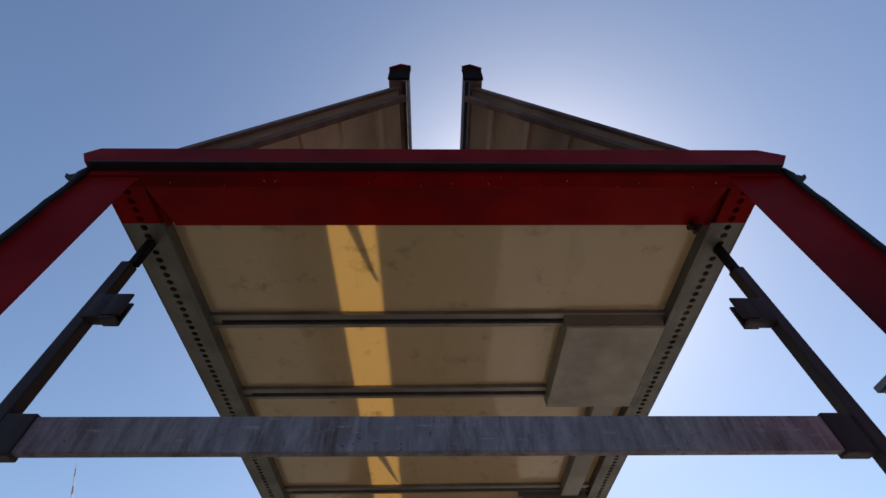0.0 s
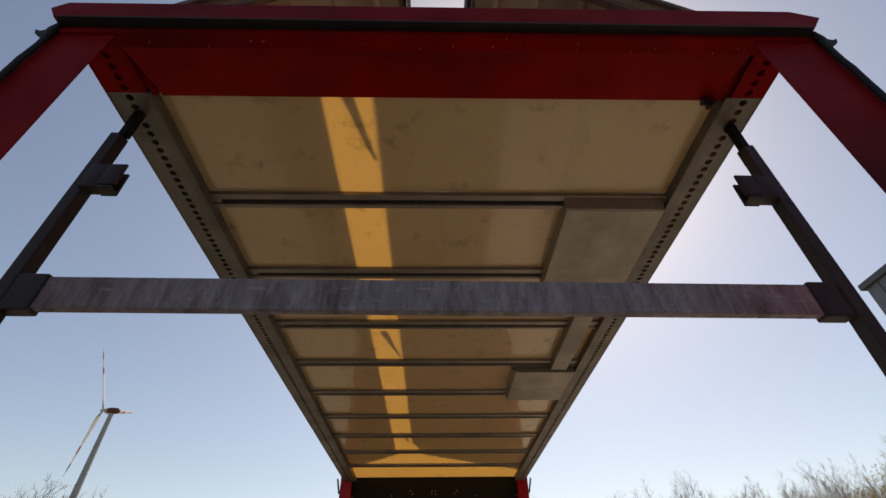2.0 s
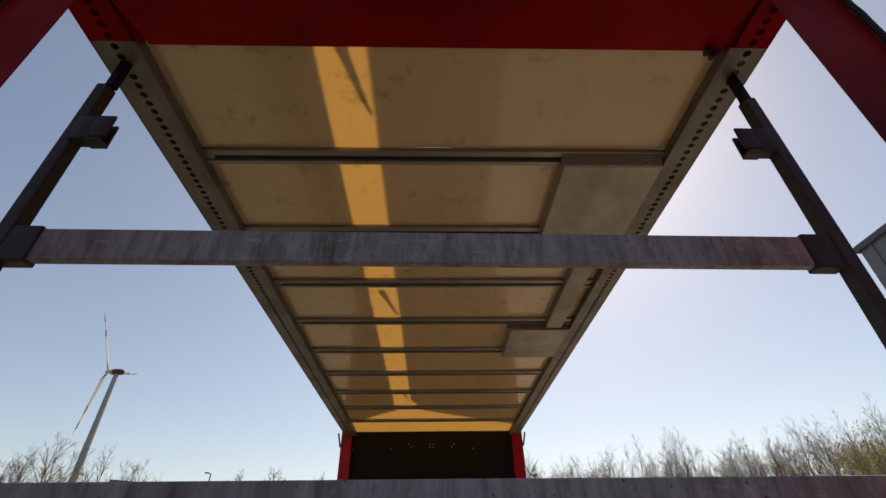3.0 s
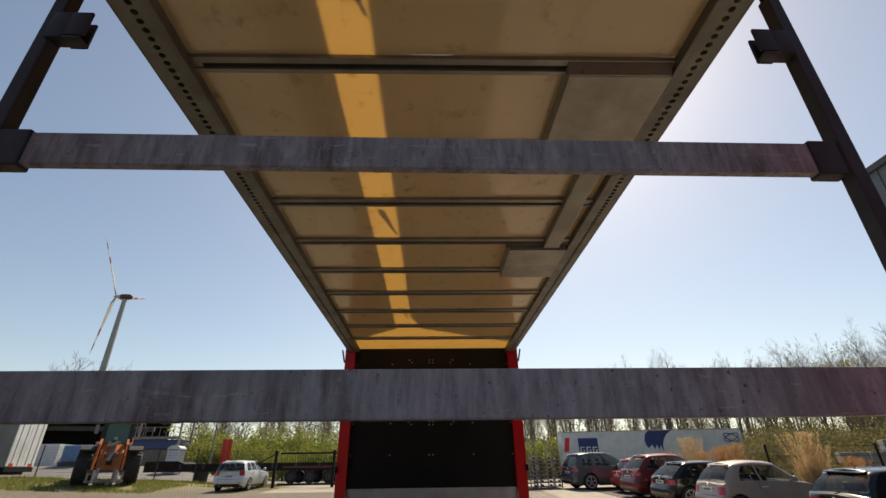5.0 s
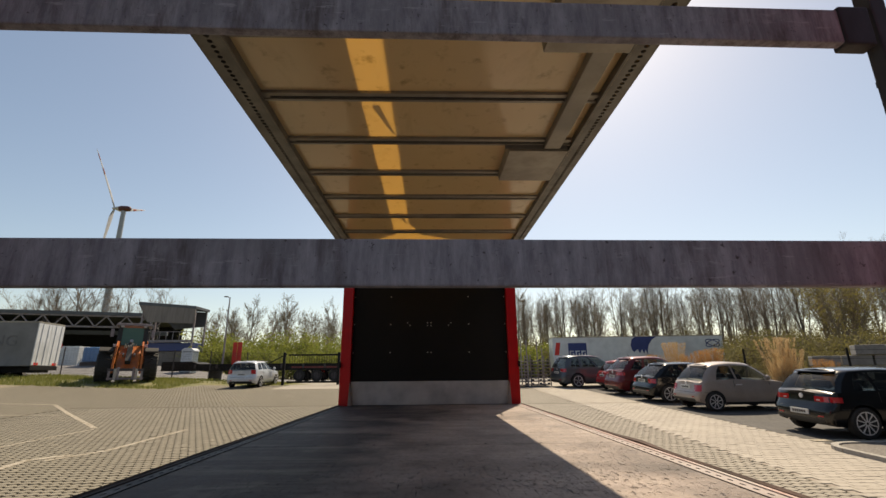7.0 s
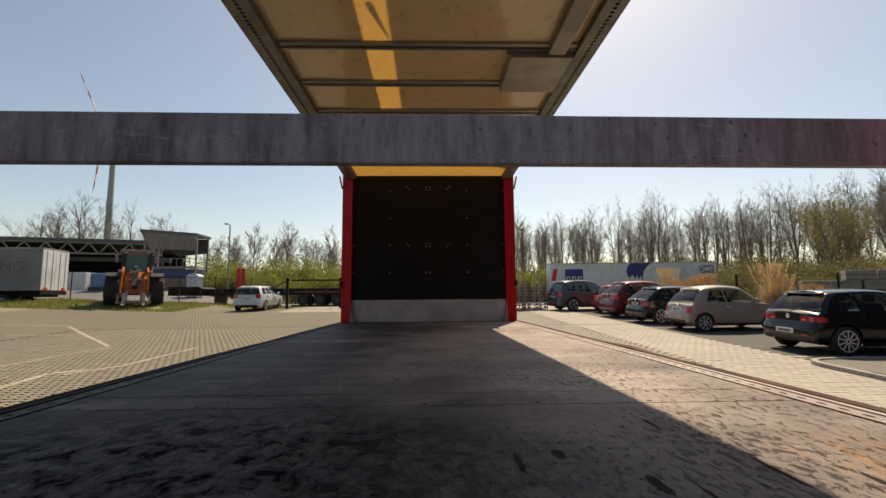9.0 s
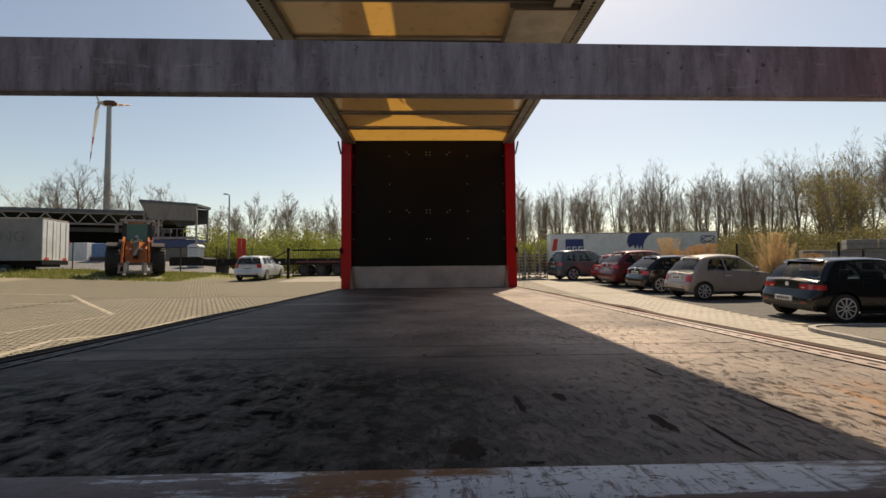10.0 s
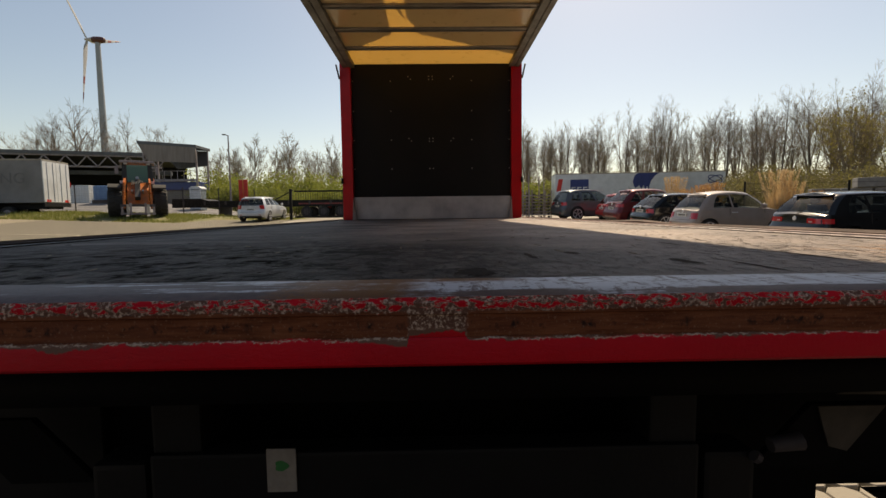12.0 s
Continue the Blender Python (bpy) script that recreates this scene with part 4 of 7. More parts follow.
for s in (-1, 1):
    # shadow in the gap at the beam's end, set in as a black plate
    part("beam_recess", box(B(), *((-1.05, -1.014) if s < 0 else (1.034, 1.08)), -0.30, -0.085, 3.245, 3.29), BLACK, head, "black plate for the shaded gap beside the beam's end")
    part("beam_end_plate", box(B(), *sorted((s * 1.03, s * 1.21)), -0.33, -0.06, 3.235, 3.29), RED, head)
bm = B()
tube(bm, (0.985, -0.065, 3.215), (1.035, -0.065, 3.215), 0.013, 0.013, 10)
tube(bm, (1.005, -0.065, 3.19), (1.005, -0.065, 3.235), 0.010, 0.016, 10)
tube(bm, (0.985, -0.075, 3.165), (1.012, -0.070, 3.195), 0.009, 0.009, 8)
part("roof_catch", bm, GALV_DARK, head, "small dark locking catch")
rnd = random.Random(3)
for _ in range(22):
    x = rnd.uniform(-1.0, 1.0)
    part("paint_chip", lathe(B(), [(3.0895, rnd.uniform(0.001, 0.003)), (3.0885, 0.001)], "z", 6, (x, rnd.uniform(-0.355, -0.315), 0)), SLOTRAIL, head)

# roof: perforated rails, ivory sheets, bows
for s in (-1, 1):
    xs = (1.088, 1.205) if s > 0 else (-1.195, -1.053)
    bm = perforated(B(), xs[0], xs[1], -0.08, -0.08 + 0.04 * 143, RAILZ, 0.04, 0.0145, 0.0135, 0.035, -1)
    box(bm, *((1.205, 1.209) if s > 0 else (-1.199, -1.195)), -0.08, FRONT - 0.05, RAILZ - 0.002, RAILZ + 0.12)
    box(bm, *((1.074, 1.088) if s > 0 else (-1.053, -1.044)), -0.08, FRONT - 0.05, RAILZ + 0.001, RAILZ + 0.06)
    rail = part("roof_rail", bm, ALU_DARK, truck, "aluminium roof rail with a row of round holes")
    bm = perforated(B(), xs[0], xs[1], -0.32, -0.081, RAILZ, 0.0398, 0.0145, 0.0135, 0.035, -1)
    box(bm, *((1.205, 1.209) if s > 0 else (-1.199, -1.195)), -0.30, -0.081, RAILZ - 0.002, RAILZ + 0.10)
    part("rail_end", bm, RED, rail, "red painted end of the perforated rail")
bows = [0.453 + 0.568 * k for k in range(9)]
edges = [-0.06] + bows + [FRONT - 0.03]
for a, b in zip(edges, edges[1:]):
    part("roof_sheet", box(B(), -1.19, 1.19, a + 0.002, b - 0.002, IVZ, IVZ + 0.004), IVORY, truck, "stained ivory translucent roof sheet")
for y in bows:
    # two flanges; a black strip is put in for the shaded gap between them
    bow = part("roof_bow", prism(B(), [(y, IVZ - 0.002), (y + 0.003, IVZ - 0.020), (y + 0.030, IVZ - 0.024), (y + 0.032, IVZ - 0.006), (y + 0.058, IVZ - 0.006), (y + 0.059, IVZ - 0.028),
                                    (y + 0.082, IVZ - 0.026), (y + 0.092, IVZ - 0.001)], "x", -1.046, 1.076), ALU, truck, "grey roof bow")
    part("bow_seal", box(B(), -1.044, 1.074, y + 0.034, y + 0.056, IVZ - 0.014, IVZ - 0.0062), RUBBER, bow, "black strip for the shade in the bow's slot")
    y += 0.045
    for s in (-1, 1):
        part("bow_bracket", box(B(), *sorted((s * 1.0, s * 1.06)), y - 0.03, y + 0.03, IVZ - 0.02, IVZ - 0.006, 0.003), ALU, bow)
# valve covers and duct under the roof
cover = part("roof_cover", prism(B(), [(0.60, IVZ), (0.605, IVZ - 0.072), (1.065, IVZ - 0.072), (1.065, IVZ)], "y", 0.497, 1.135, 0.004), ALU, truck, "flat aluminium cover box under the roof")
part("cover_lip", prism(B(), [(0.452, IVZ - 0.004), (0.490, IVZ - 0.07), (0.496, IVZ - 0.07), (0.496, IVZ - 0.004)], "x", 0.60, 1.06), ALU, cover)
for x in (0.66, 0.82, 0.98):
    part("cover_rivet", lathe(B(), [(IVZ - 0.062, 0.006), (IVZ - 0.068, 0.004)], "z", 8, (x, 0.482, 0)), ALU_DARK, cover)
part("roof_duct", box(B(), 0.872, 0.995, 1.136, 2.22, IVZ - 0.065, IVZ - 0.002, 0.006), ALU, truck, "narrow aluminium duct under the roof")
cover2 = part("roof_cover", prism(B(), [(0.60, IVZ), (0.61, IVZ - 0.075), (1.06, IVZ - 0.075), (1.06, IVZ)], "y", 2.24, 2.79, 0.004), ALU, truck, "flat aluminium cover box under the roof")
part("cover_lip", prism(B(), [(2.225, IVZ - 0.004), (2.235, IVZ - 0.055), (2.245, IVZ - 0.055), (2.245, IVZ - 0.004)], "x", 0.58, 1.05), ALU_DARK, cover2)

# lifted side walls over the roof
for s in (-1, 1):
    hinge, tip = Vector((s * 1.24, 0, 3.53)), Vector((s * 0.258, 0, 4.415))
    d = (tip - hinge).normalized()
    nrm = Vector((-d.z, 0, d.x)) * (1 if s < 0 else -1)
    if nrm.z < 0:
        nrm = -nrm
    hinge, tip = hinge - nrm * 0.090, tip - nrm * 0.060
    quad = [hinge - nrm * 0.014, tip - nrm * 0.014, tip, hinge]
    wing = part("lifted_side_wall", prism(B(), [(p.x, p.z) for p in quad], "y", -0.213, 5.45), WINGSKIN, truck, "grey-brown side wall panel lifted above the roof")
    for y in (-0.232, 5.452):
        quad = [hinge - nrm * 0.028, tip - nrm * 0.028, tip + nrm * 0.001, hinge + nrm * 0.001]
        part("wall_end_frame", prism(B(), [(p.x, p.z) for p in quad], "y", y, y + 0.018, 0.003), WINGRIM, wing)
    quad = [hinge - nrm * 0.085, tip - nrm * 0.085, tip - nrm * 0.050, hinge - nrm * 0.050]
    part("wall_inner_frame", prism(B(), [(p.x, p.z) for p in quad], "y", -0.195, -0.165, 0.003), WINGRIM, wing)
    for q in (0.16, 0.34, 0.52, 0.70, 0.88):
        c = hinge.lerp(tip, q)
        quad = [c - d * 0.018 - nrm * 0.042, c + d * 0.012 - nrm * 0.042, c + d * 0.018 - nrm * 0.015, c - d * 0.022 - nrm * 0.015]
        part("wall_rib", prism(B(), [(p.x, p.z) for p in quad], "y", -0.155, 5.3), WINGSKIN, wing, "pale stiffening rib")
    inn = 0.150 if s < 0 else 0.161
    bm = prism(B(), [(s * (inn + 0.036), 4.36), (s * 0.262, 4.36), (s * 0.262, 4.50), (s * inn, 4.54), (s * inn, 4.48)], "y", -0.265, 5.5, 0.006)
    prof = part("wall_edge_profile", bm, WINGRIM, wing, "hollow edge profile of the side wall")
    # solid cap; the shade inside a hollow end is given by its dark colour
    part("profile_cap", prism(B(), [(s * (inn - 0.004), 4.355), (s * 0.266, 4.355), (s * 0.266, 4.50), (s * 0.206, 4.56), (s * (inn - 0.004), 4.53)], "y", -0.280, -0.267), HOLLOW_SHADE, prof, "solid cap toned dark like a shaded hollow")
    part("cap_lip", prism(B(), [(s * (inn - 0.006), 4.532), (s * 0.206, 4.562), (s * 0.268, 4.502), (s * 0.268, 4.515), (s * 0.206, 4.582), (s * (inn - 0.006), 4.547)], "y", -0.292, -0.262), RED, prof, "red end lip")
    # unseen fin added to narrow the strip of sun on the roof
    part("edge_flange", box(B(), *sorted((s * 0.200, s * 0.210)), 0.35, 5.5, 4.50, 5.0), WINGRIM, prof)
    part("edge_seal", box(B(), *sorted((s * 0.165, s * 0.185)), -0.26, 5.45, 4.345, 4.362), RUBBER, prof)
for y in (0.30, 2.15, 4.25):
    bm = tube(B(), (-0.25, y, 3.40), (-0.06, y + 0.47, 4.40), 0.010, 0.026, 10)
    tube(bm, (-0.26, y - 0.03, 3.29), (-0.245, y + 0.01, 3.42), 0.008, 0.010, 10)
    part("lifting_strut", bm, GALV_DARK, truck, "steel strut of the side wall lift")

# ---- load barrier frame ----
frame_ob = thing("load_barrier", "galvanised load barrier of two uprights and two crossbars inside the truck", "load barrier", pose(0, 0, 0))
YAW = 0.015


def skewed(bm):
    """The barrier stands a little askew in the body: its far end leans towards the bulkhead."""
    for vert in bm.verts:
        vert.co.y += YAW * vert.co.x
    return bm


for s in (-1, 1):
    up = part("upright", skewed(box(B(), *sorted((s * 1.128 + 0.006, s * 1.170 + 0.006)), 0.014, 0.056, BED + 0.02, 3.09, 0.005)), GALV_DARK, frame_ob, "dark weathered steel upright")
    part("upright_pin", skewed(box(B(), *sorted((s * 1.118 + 0.012, s * 1.148 + 0.012)), 0.012, 0.040, 3.08, 3.24, 0.004)), BLACK, up)
    part("upright_foot", skewed(box(B(), *sorted((s * 1.12, s * 1.2)), -0.005, 0.095, BED + 0.003, BED + 0.03, 0.004)), GALV_DARK, up)
    # open hook bracket
    bm = box(B(), *sorted((s * 1.075, s * 1.135)), 0.004, 0.046, 2.80, 2.905, 0.004)
    box(bm, *sorted((s * 1.020, s * 1.080)), 0.004, 0.012, 2.81, 2.905, 0.002)
    box(bm, *sorted((s * 1.030, s * 1.080)), 0.038, 0.046, 2.795, 2.895, 0.002)
    box(bm, *sorted((s * 1.030, s * 1.080)), 0.004, 0.046, 2.795, 2.805, 0.002)
    part("hook_bracket", skewed(bm), GALV_DARK, up)
for z0, z1, y0 in ((2.360, 2.459, 0.021), (1.742, 1.844, 0.028)):
    bar = part("crossbar", skewed(box(B(), -1.06, 1.06, y0, y0 + 0.026, z0, z1, 0.004)), BARSTEEL, frame_ob, "stained galvanised crossbar")
    for s in (-1, 1):
        bm = box(B(), *sorted((s * 1.045, s * 1.125)), y0 - 0.006, y0 + 0.034, z0 - 0.008, z1 + 0.006, 0.005)
        part("bar_socket", skewed(bm), GALV_DARK, bar)

# ---- chassis under the body ----
chassis = truck
# black sheets added to darken the shaded underside, cut to the camera's view
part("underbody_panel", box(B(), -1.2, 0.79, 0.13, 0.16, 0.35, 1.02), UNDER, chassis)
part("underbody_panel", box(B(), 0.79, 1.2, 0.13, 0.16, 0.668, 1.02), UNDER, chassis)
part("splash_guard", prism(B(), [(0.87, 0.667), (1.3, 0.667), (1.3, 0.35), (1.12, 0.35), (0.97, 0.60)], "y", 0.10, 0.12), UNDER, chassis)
part("mud_flap", box(B(), -1.2, -0.62, 0.10, 0.12, 0.2, 0.98), BLACK, chassis)
for x0, x1 in ((-0.45, -0.37), (0.37, 0.45)):
    part("chassis_rail", box(B(), x0, x1, -0.02, 7.5, 0.72, 0.98, 0.006), BLACK, chassis)
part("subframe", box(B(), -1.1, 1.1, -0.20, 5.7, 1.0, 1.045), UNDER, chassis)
part("rear_crossmember", box(B(), -0.45, 0.45, -0.03, 0.02, 0.62, 0.845, 0.006), BLACK, chassis)
part("underrun_bar", box(B(), -1.1, 1.1, 0.02, 0.12, 0.42, 0.54, 0.01), BLACK, chassis)
st = part("inspection_sticker", box(B(), -0.260, -0.213, -0.0345, -0.031, 0.782, 0.854), surf("dull_sticker", (0.34, 0.30, 0.25), (0.26, 0.23, 0.20), 40, 0.7), chassis, "small off-white sticker with a green leaf shape")
bm = B()
bm.faces.new([bm.verts.new((-0.2365 + 0.011 * math.cos(a) * (1 + 0.25 * math.cos(3 * a)), -0.0352, 0.826 + 0.009 * math.sin(a))) for a in [k * math.pi / 8 for k in range(16)]])
part("sticker_mark", bm, surf("green_print", (0.03, 0.22, 0.06), (0.03, 0.18, 0.05), 20, 0.6, relief=0), st)
for s in (-1, 1):
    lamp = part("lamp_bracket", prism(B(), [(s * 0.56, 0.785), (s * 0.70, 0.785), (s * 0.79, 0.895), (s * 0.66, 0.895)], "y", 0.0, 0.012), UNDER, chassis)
    if s > 0:
        # pools of light on the bracket as beige patches, outlined from the camera's view
        part("bracket_plate", prism(B(), [(0.668, 0.893), (0.787, 0.893), (0.722, 0.813), (0.690, 0.822), (0.678, 0.858)], "y", -0.004, -0.001), BRACKET_LIT, lamp, "beige patch painted where the bracket is lit")
        part("bracket_lip", prism(B(), [(0.698, 0.914), (0.791, 0.937), (0.785, 0.912)], "y", -0.004, -0.001), BRACKET_LIT, lamp, "beige corner painted where the bracket is lit")
        bm = tube(B(), (0.575, -0.02, 0.835), (0.625, -0.02, 0.842), 0.012, 0.016, 10)
        tube(bm, (0.548, -0.02, 0.818), (0.556, -0.02, 0.812), 0.010, 0.010, 8)
        part("hose_coupling", bm, GALV_DARK, lamp, "dull metal hose coupling")
    part("tail_lamp", box(B(), *sorted((s * 0.82, s * 1.12)), 0.0, 0.05, 0.42, 0.52, 0.01), TAILRED, chassis)
    part("mudguard", lathe(B(), [(-0.3, 0.5), (-0.3, 0.52), (0.3, 0.52), (0.3, 0.5)], "x", 24, (s * 0.95, 1.5, 0.5)), TRIM, chassis)
    part("coupling_box", box(B(), *sorted((s * 0.47, s * 0.56)), -0.01, 0.06, 0.70, 0.82, 0.01), BLACK, chassis)
    for yy in (1.5, 5.0):
        w = part("wheel", lathe(B(), [(-0.15, 0.3), (-0.14, 0.46), (0.0, 0.48), (0.14, 0.46), (0.15, 0.3)], "x", 24, (s * 0.95, yy, 0.48 + ground_z(0, yy))), TYRE, chassis)
        part("rim", lathe(B(), [(-0.1, 0.28), (0.1, 0.28)], "x", 18, (s * 0.95, yy, 0.48 + ground_z(0, yy))), GALV, w)
# cab in front of the bulkhead
part("cab", box(B(), -1.2, 1.2, 6.0, 7.7, 0.6, 3.0, 0.06), RED_BRIGHT, chassis, "red driver's cab")


# ---- cars ----
def curve(keys, x):
    """A smooth curve through (x, value) keys that never overshoots them."""
    if x <= keys[0][0]:
        return keys[0][1]
    if x >= keys[-1][0]:
        return keys[-1][1]
    i = max(k for k in range(len(keys) - 1) if keys[k][0] <= x)

    def rise(k):
        return (keys[k + 1][1] - keys[k][1]) / (keys[k + 1][0] - keys[k][0])

    def slope(k):
        if k == 0 or k == len(keys) - 1:
            return rise(min(k, len(keys) - 2))
        a, b = rise(k - 1), rise(k)
        return 0.0 if a * b <= 0 else 2 * a * b / (a + b)
    h = keys[i + 1][0] - keys[i][0]
    t = (x - keys[i][0]) / h
    return (keys[i][1] * (1 + 2 * t) * (1 - t) ** 2 + keys[i + 1][1] * t * t * (3 - 2 * t)
            + h * (slope(i) * t * (1 - t) ** 2 - slope(i + 1) * t * t * (1 - t)))


def grid_faces(bm, rows, keep=None):
    made = {}

    def vert(i, j):
        if (i, j) not in made:
            made[i, j] = bm.verts.new(rows[i][j])
        return made[i, j]
    for i in range(len(rows) - 1):
        for j in range(len(rows[0]) - 1):
            if keep is None or keep(i, j):
                bm.faces.new((vert(i, j), vert(i + 1, j), vert(i + 1, j + 1), vert(i, j + 1)))
    return bm


def wheel_set(t, x, s, radius, hw, spokes):
    prof = [(-0.10, radius * 0.62), (-0.105, radius * 0.90), (-0.08, radius * 0.99), (0.08, radius * 0.99), (0.105, radius * 0.90), (0.10, radius * 0.72)]
    w = part("wheel", lathe(B(), prof, "y", 32, (x, s * (hw - 0.098), radius)), TYRE, t, "black tyre on a silver rim")
    yo = s * (hw + 0.004)
    bm = lathe(B(), [(yo - s * 0.05, radius * 0.73), (yo, radius * 0.73), (yo, radius * 0.66), (yo - s * 0.05, radius * 0.63)], "y", 32, (x, 0, radius))
    part("rim", bm, RIM, w)
    part("brake_disc", lathe(B(), [(yo - s * 0.055, radius * 0.64), (yo - s * 0.05, 0.02)], "y", 24, (x, 0, radius)), TRIM, w)
    for k in range(spokes):
        a = 2 * math.pi * k / spokes + 0.3
        c, q = math.cos(a), math.sin(a)
        part("spoke", beam(B(), (x + c * 0.03, yo - s * 0.02, radius + q * 0.03), (x + c * radius * 0.67, yo - s * 0.010, radius + q * radius * 0.67), 0.022, 0.075 if spokes < 8 else 0.052, (0, 1, 0)), RIM, w)
    part("hub_cap", lathe(B(), [(yo - s * 0.03, 0.05), (yo - s * 0.005, 0.04)], "y", 14, (x, 0, radius)), RIM, w)


def car(label, paint, c, m, group="parked cars"):
    """A car along +x from its rear bumper at 0. The lower shell follows a shoulder line, a plan outline and real
    wheel arches; the cabin is a second shell with recessed panes between its pillars."""
    t = thing("car", label, "car", m, group)
    L, hw, radius, sill = c["length"], c["half"], c["wheel"], 0.20
    plan = [(0, 0.74), (0.03, 0.85), (0.08, 0.915), (0.22, 0.965), (0.6, 0.99), (L * 0.4, 1.0), (L * 0.72, 0.995), (L - 0.45, 0.95), (L - 0.16, 0.83), (L - 0.04, 0.66), (L, 0.5)]
    bulge = [(0.15, 0.90), (0.32, 0.965), (0.55, 1.0), (0.70, 0.995), (0.76, 0.975), (1.0, 0.945), (1.2, 0.93)]

    def lean(x, z):
        back = curve(c["tail"], z) * (1 - curve([(0, 0), (0.55, 1)], x))
        front = curve([(0.2, 0.05), (0.45, 0.0), (0.8, 0.16)], z) * curve([(L - 0.5, 0), (L, 1)], x)
        return x + back - front

    def skin(x, z, lift=0.0):
        return lean(x, z), hw * curve(plan, x) * curve(bulge, z) + lift

    n = int(L / 0.045)
    xs = [0.0, 0.012, 0.03, 0.055] + [0.08 + (L - 0.16) * k / n for k in range(n + 1)] + [L - 0.05, L - 0.02, L]
    for wx in c["wheels"]:
        xs += [wx - radius * 1.15, wx + radius * 1.15]
    rows = []
    for x in sorted(xs):
        zb = curve([(0, 0.30), (0.4, sill), (L - 0.5, sill), (L, 0.28)], x)
        for wx in c["wheels"]:
            d = radius * 1.16
            if abs(x - wx) < d:
                zb = max(zb, radius + math.sqrt(d * d - (x - wx) ** 2) * 0.99)
        zt = curve(c["deck"], x)
        row = []
        for k in range(9):
            z = zb + (zt - zb) * k / 8
            px, py = skin(x, z)
            if k == 8:
                py *= 0.985
            row.append(Vector((px, py, z)))
        edge = row[-1]
        for k in range(1, 6):
            f = k / 5
            row.append(Vector((lean(x, zt), edge.y * (1 - f), zt + 0.055 * (1 - (1 - f) ** 2))))
        rows.append(row + [Vector((p.x, -p.y, p.z)) for p in row[-2::-1]])
    bm = grid_faces(B(), rows)
    for row in (rows[0], rows[-1]):
        half = len(row) // 2
        cap = [[Vector((p.x, p.y * f, p.z + (0.0))) for f in (1, 0.5, 0, -0.5, -1)] for p in row[:half + 1]]
        grid_faces(bm, cap)
    bmesh.ops.remove_doubles(bm, verts=bm.verts[:], dist=0.0004)
    part("body", bm, paint, t)
    part("underbody", box(B(), 0.25, L - 0.25, -hw * 0.74, hw * 0.74, sill + 0.02, 0.62, 0.03), TRIM, t)

    # cabin shell
    def ring(f):
        xr, xf = curve(c["rear_pillar"], f), curve(c["front_pillar"], f)
        w = hw * (0.925 + (c["roof_half"] - 0.925) * f ** 1.15)
        if f > 0.9:
            w *= 1 - 0.10 * ((f - 0.9) / 0.1) ** 2
        flat = [(xr + 0.05 * q * q, w * q * 0.90) for q in (0, 0.3, 0.6, 0.85)] + [(xr + 0.07, w * 0.945), (xr + 0.14, w * 0.985)]
        a, b = xr + 0.24, xf - 0.34
        flat += [(a + (b - a) * k / 30, w * (1 - 0.07 * max(0.0, k / 30 - 0.55) ** 2 / 0.2)) for k in range(31)]
        flat += [(xf - 0.22, w * 0.88), (xf - 0.13, w * 0.78), (xf - 0.06, w * 0.55), (xf - 0.02, w * 0.28), (xf, 0)]
        out = []
        for x, y in flat:
            low, high = curve(c["deck"], x) - 0.012, curve(c["roof"], x)
            out.append(Vector((x, y, low + (high - low) * f)))
        return out
    levels = [0, 0.07, 0.2, 0.35, 0.5, 0.65, 0.78, 0.85, 0.90, 0.94, 0.975, 1.0]
    grid = [ring(f) for f in levels]
    for f, up in ((0.85, 0.012), (0.6, 0.026), (0.3, 0.036), (0.0, 0.040)):
        grid.append([Vector((p.x, p.y * f, p.z + up)) for p in grid[len(levels) - 1]])
    panes = {}
    for i in range(len(levels) - 1):
        for j in range(len(grid[0]) - 1):
            f = (levels[i] + levels[i + 1]) / 2
            if j < 4 and 0.10 < f < 0.87:
                panes[i, j] = ("rear_window", 0)
            elif j >= 37 and 0.05 < f < 0.92:
                panes[i, j] = ("windscreen", 0)
            elif 6 <= j < 36 and 0.05 < f < 0.84:
                u = (j - 5.5) / 30
                for k, (a, b) in enumerate(c["panes"]):
                    if a < u < b:
                        panes[i, j] = ("side_window", k)
    bm = B()
    for s in (1, -1):
        grid_faces(bm, [[Vector((p.x, s * p.y, p.z)) for p in r] for r in grid], lambda i, j: (i, j) not in panes)
    bmesh.ops.remove_doubles(bm, verts=bm.verts[:], dist=0.0004)
    part("cabin", bm, paint, t)
    mid = Vector((L * 0.45, 0, 0.9))
    for name, k in sorted(set(panes.values())):
        for s in (1, -1):
            if name != "side_window" and s < 0:
                continue
            bm = B()
            for q in ((1, -1) if name != "side_window" else (s,)):
                sunk = [[Vector((p.x, q * p.y, p.z)) + (mid - Vector((p.x, q * p.y, p.z))).normalized() * 0.008 for p in r] for r in grid]
                grid_faces(bm, sunk, lambda i, j: panes.get((i, j)) == (name, k))
            part(name, bm, CARGLASS, t, "dark tinted " + name.replace("_", " "))

    # seats seen through the panes
    xf = curve(c["front_pillar"], 0) - 1.25
    for sx, sy in ((xf, -0.37), (xf, 0.37), (xf - 0.85, -0.37), (xf - 0.85, 0.37)):
        z = curve(c["deck"], sx)
        seat = part("seat", prism(B(), [(sx - 0.16, z + 0.17), (sx - 0.05, z + 0.18), (sx + 0.14, z - 0.42), (sx + 0.56, z - 0.36), (sx + 0.56, z - 0.5), (sx - 0.02, z - 0.55)], "y", sy - 0.25, sy + 0.25, 0.04), TRIM, t, "dark fabric seat")
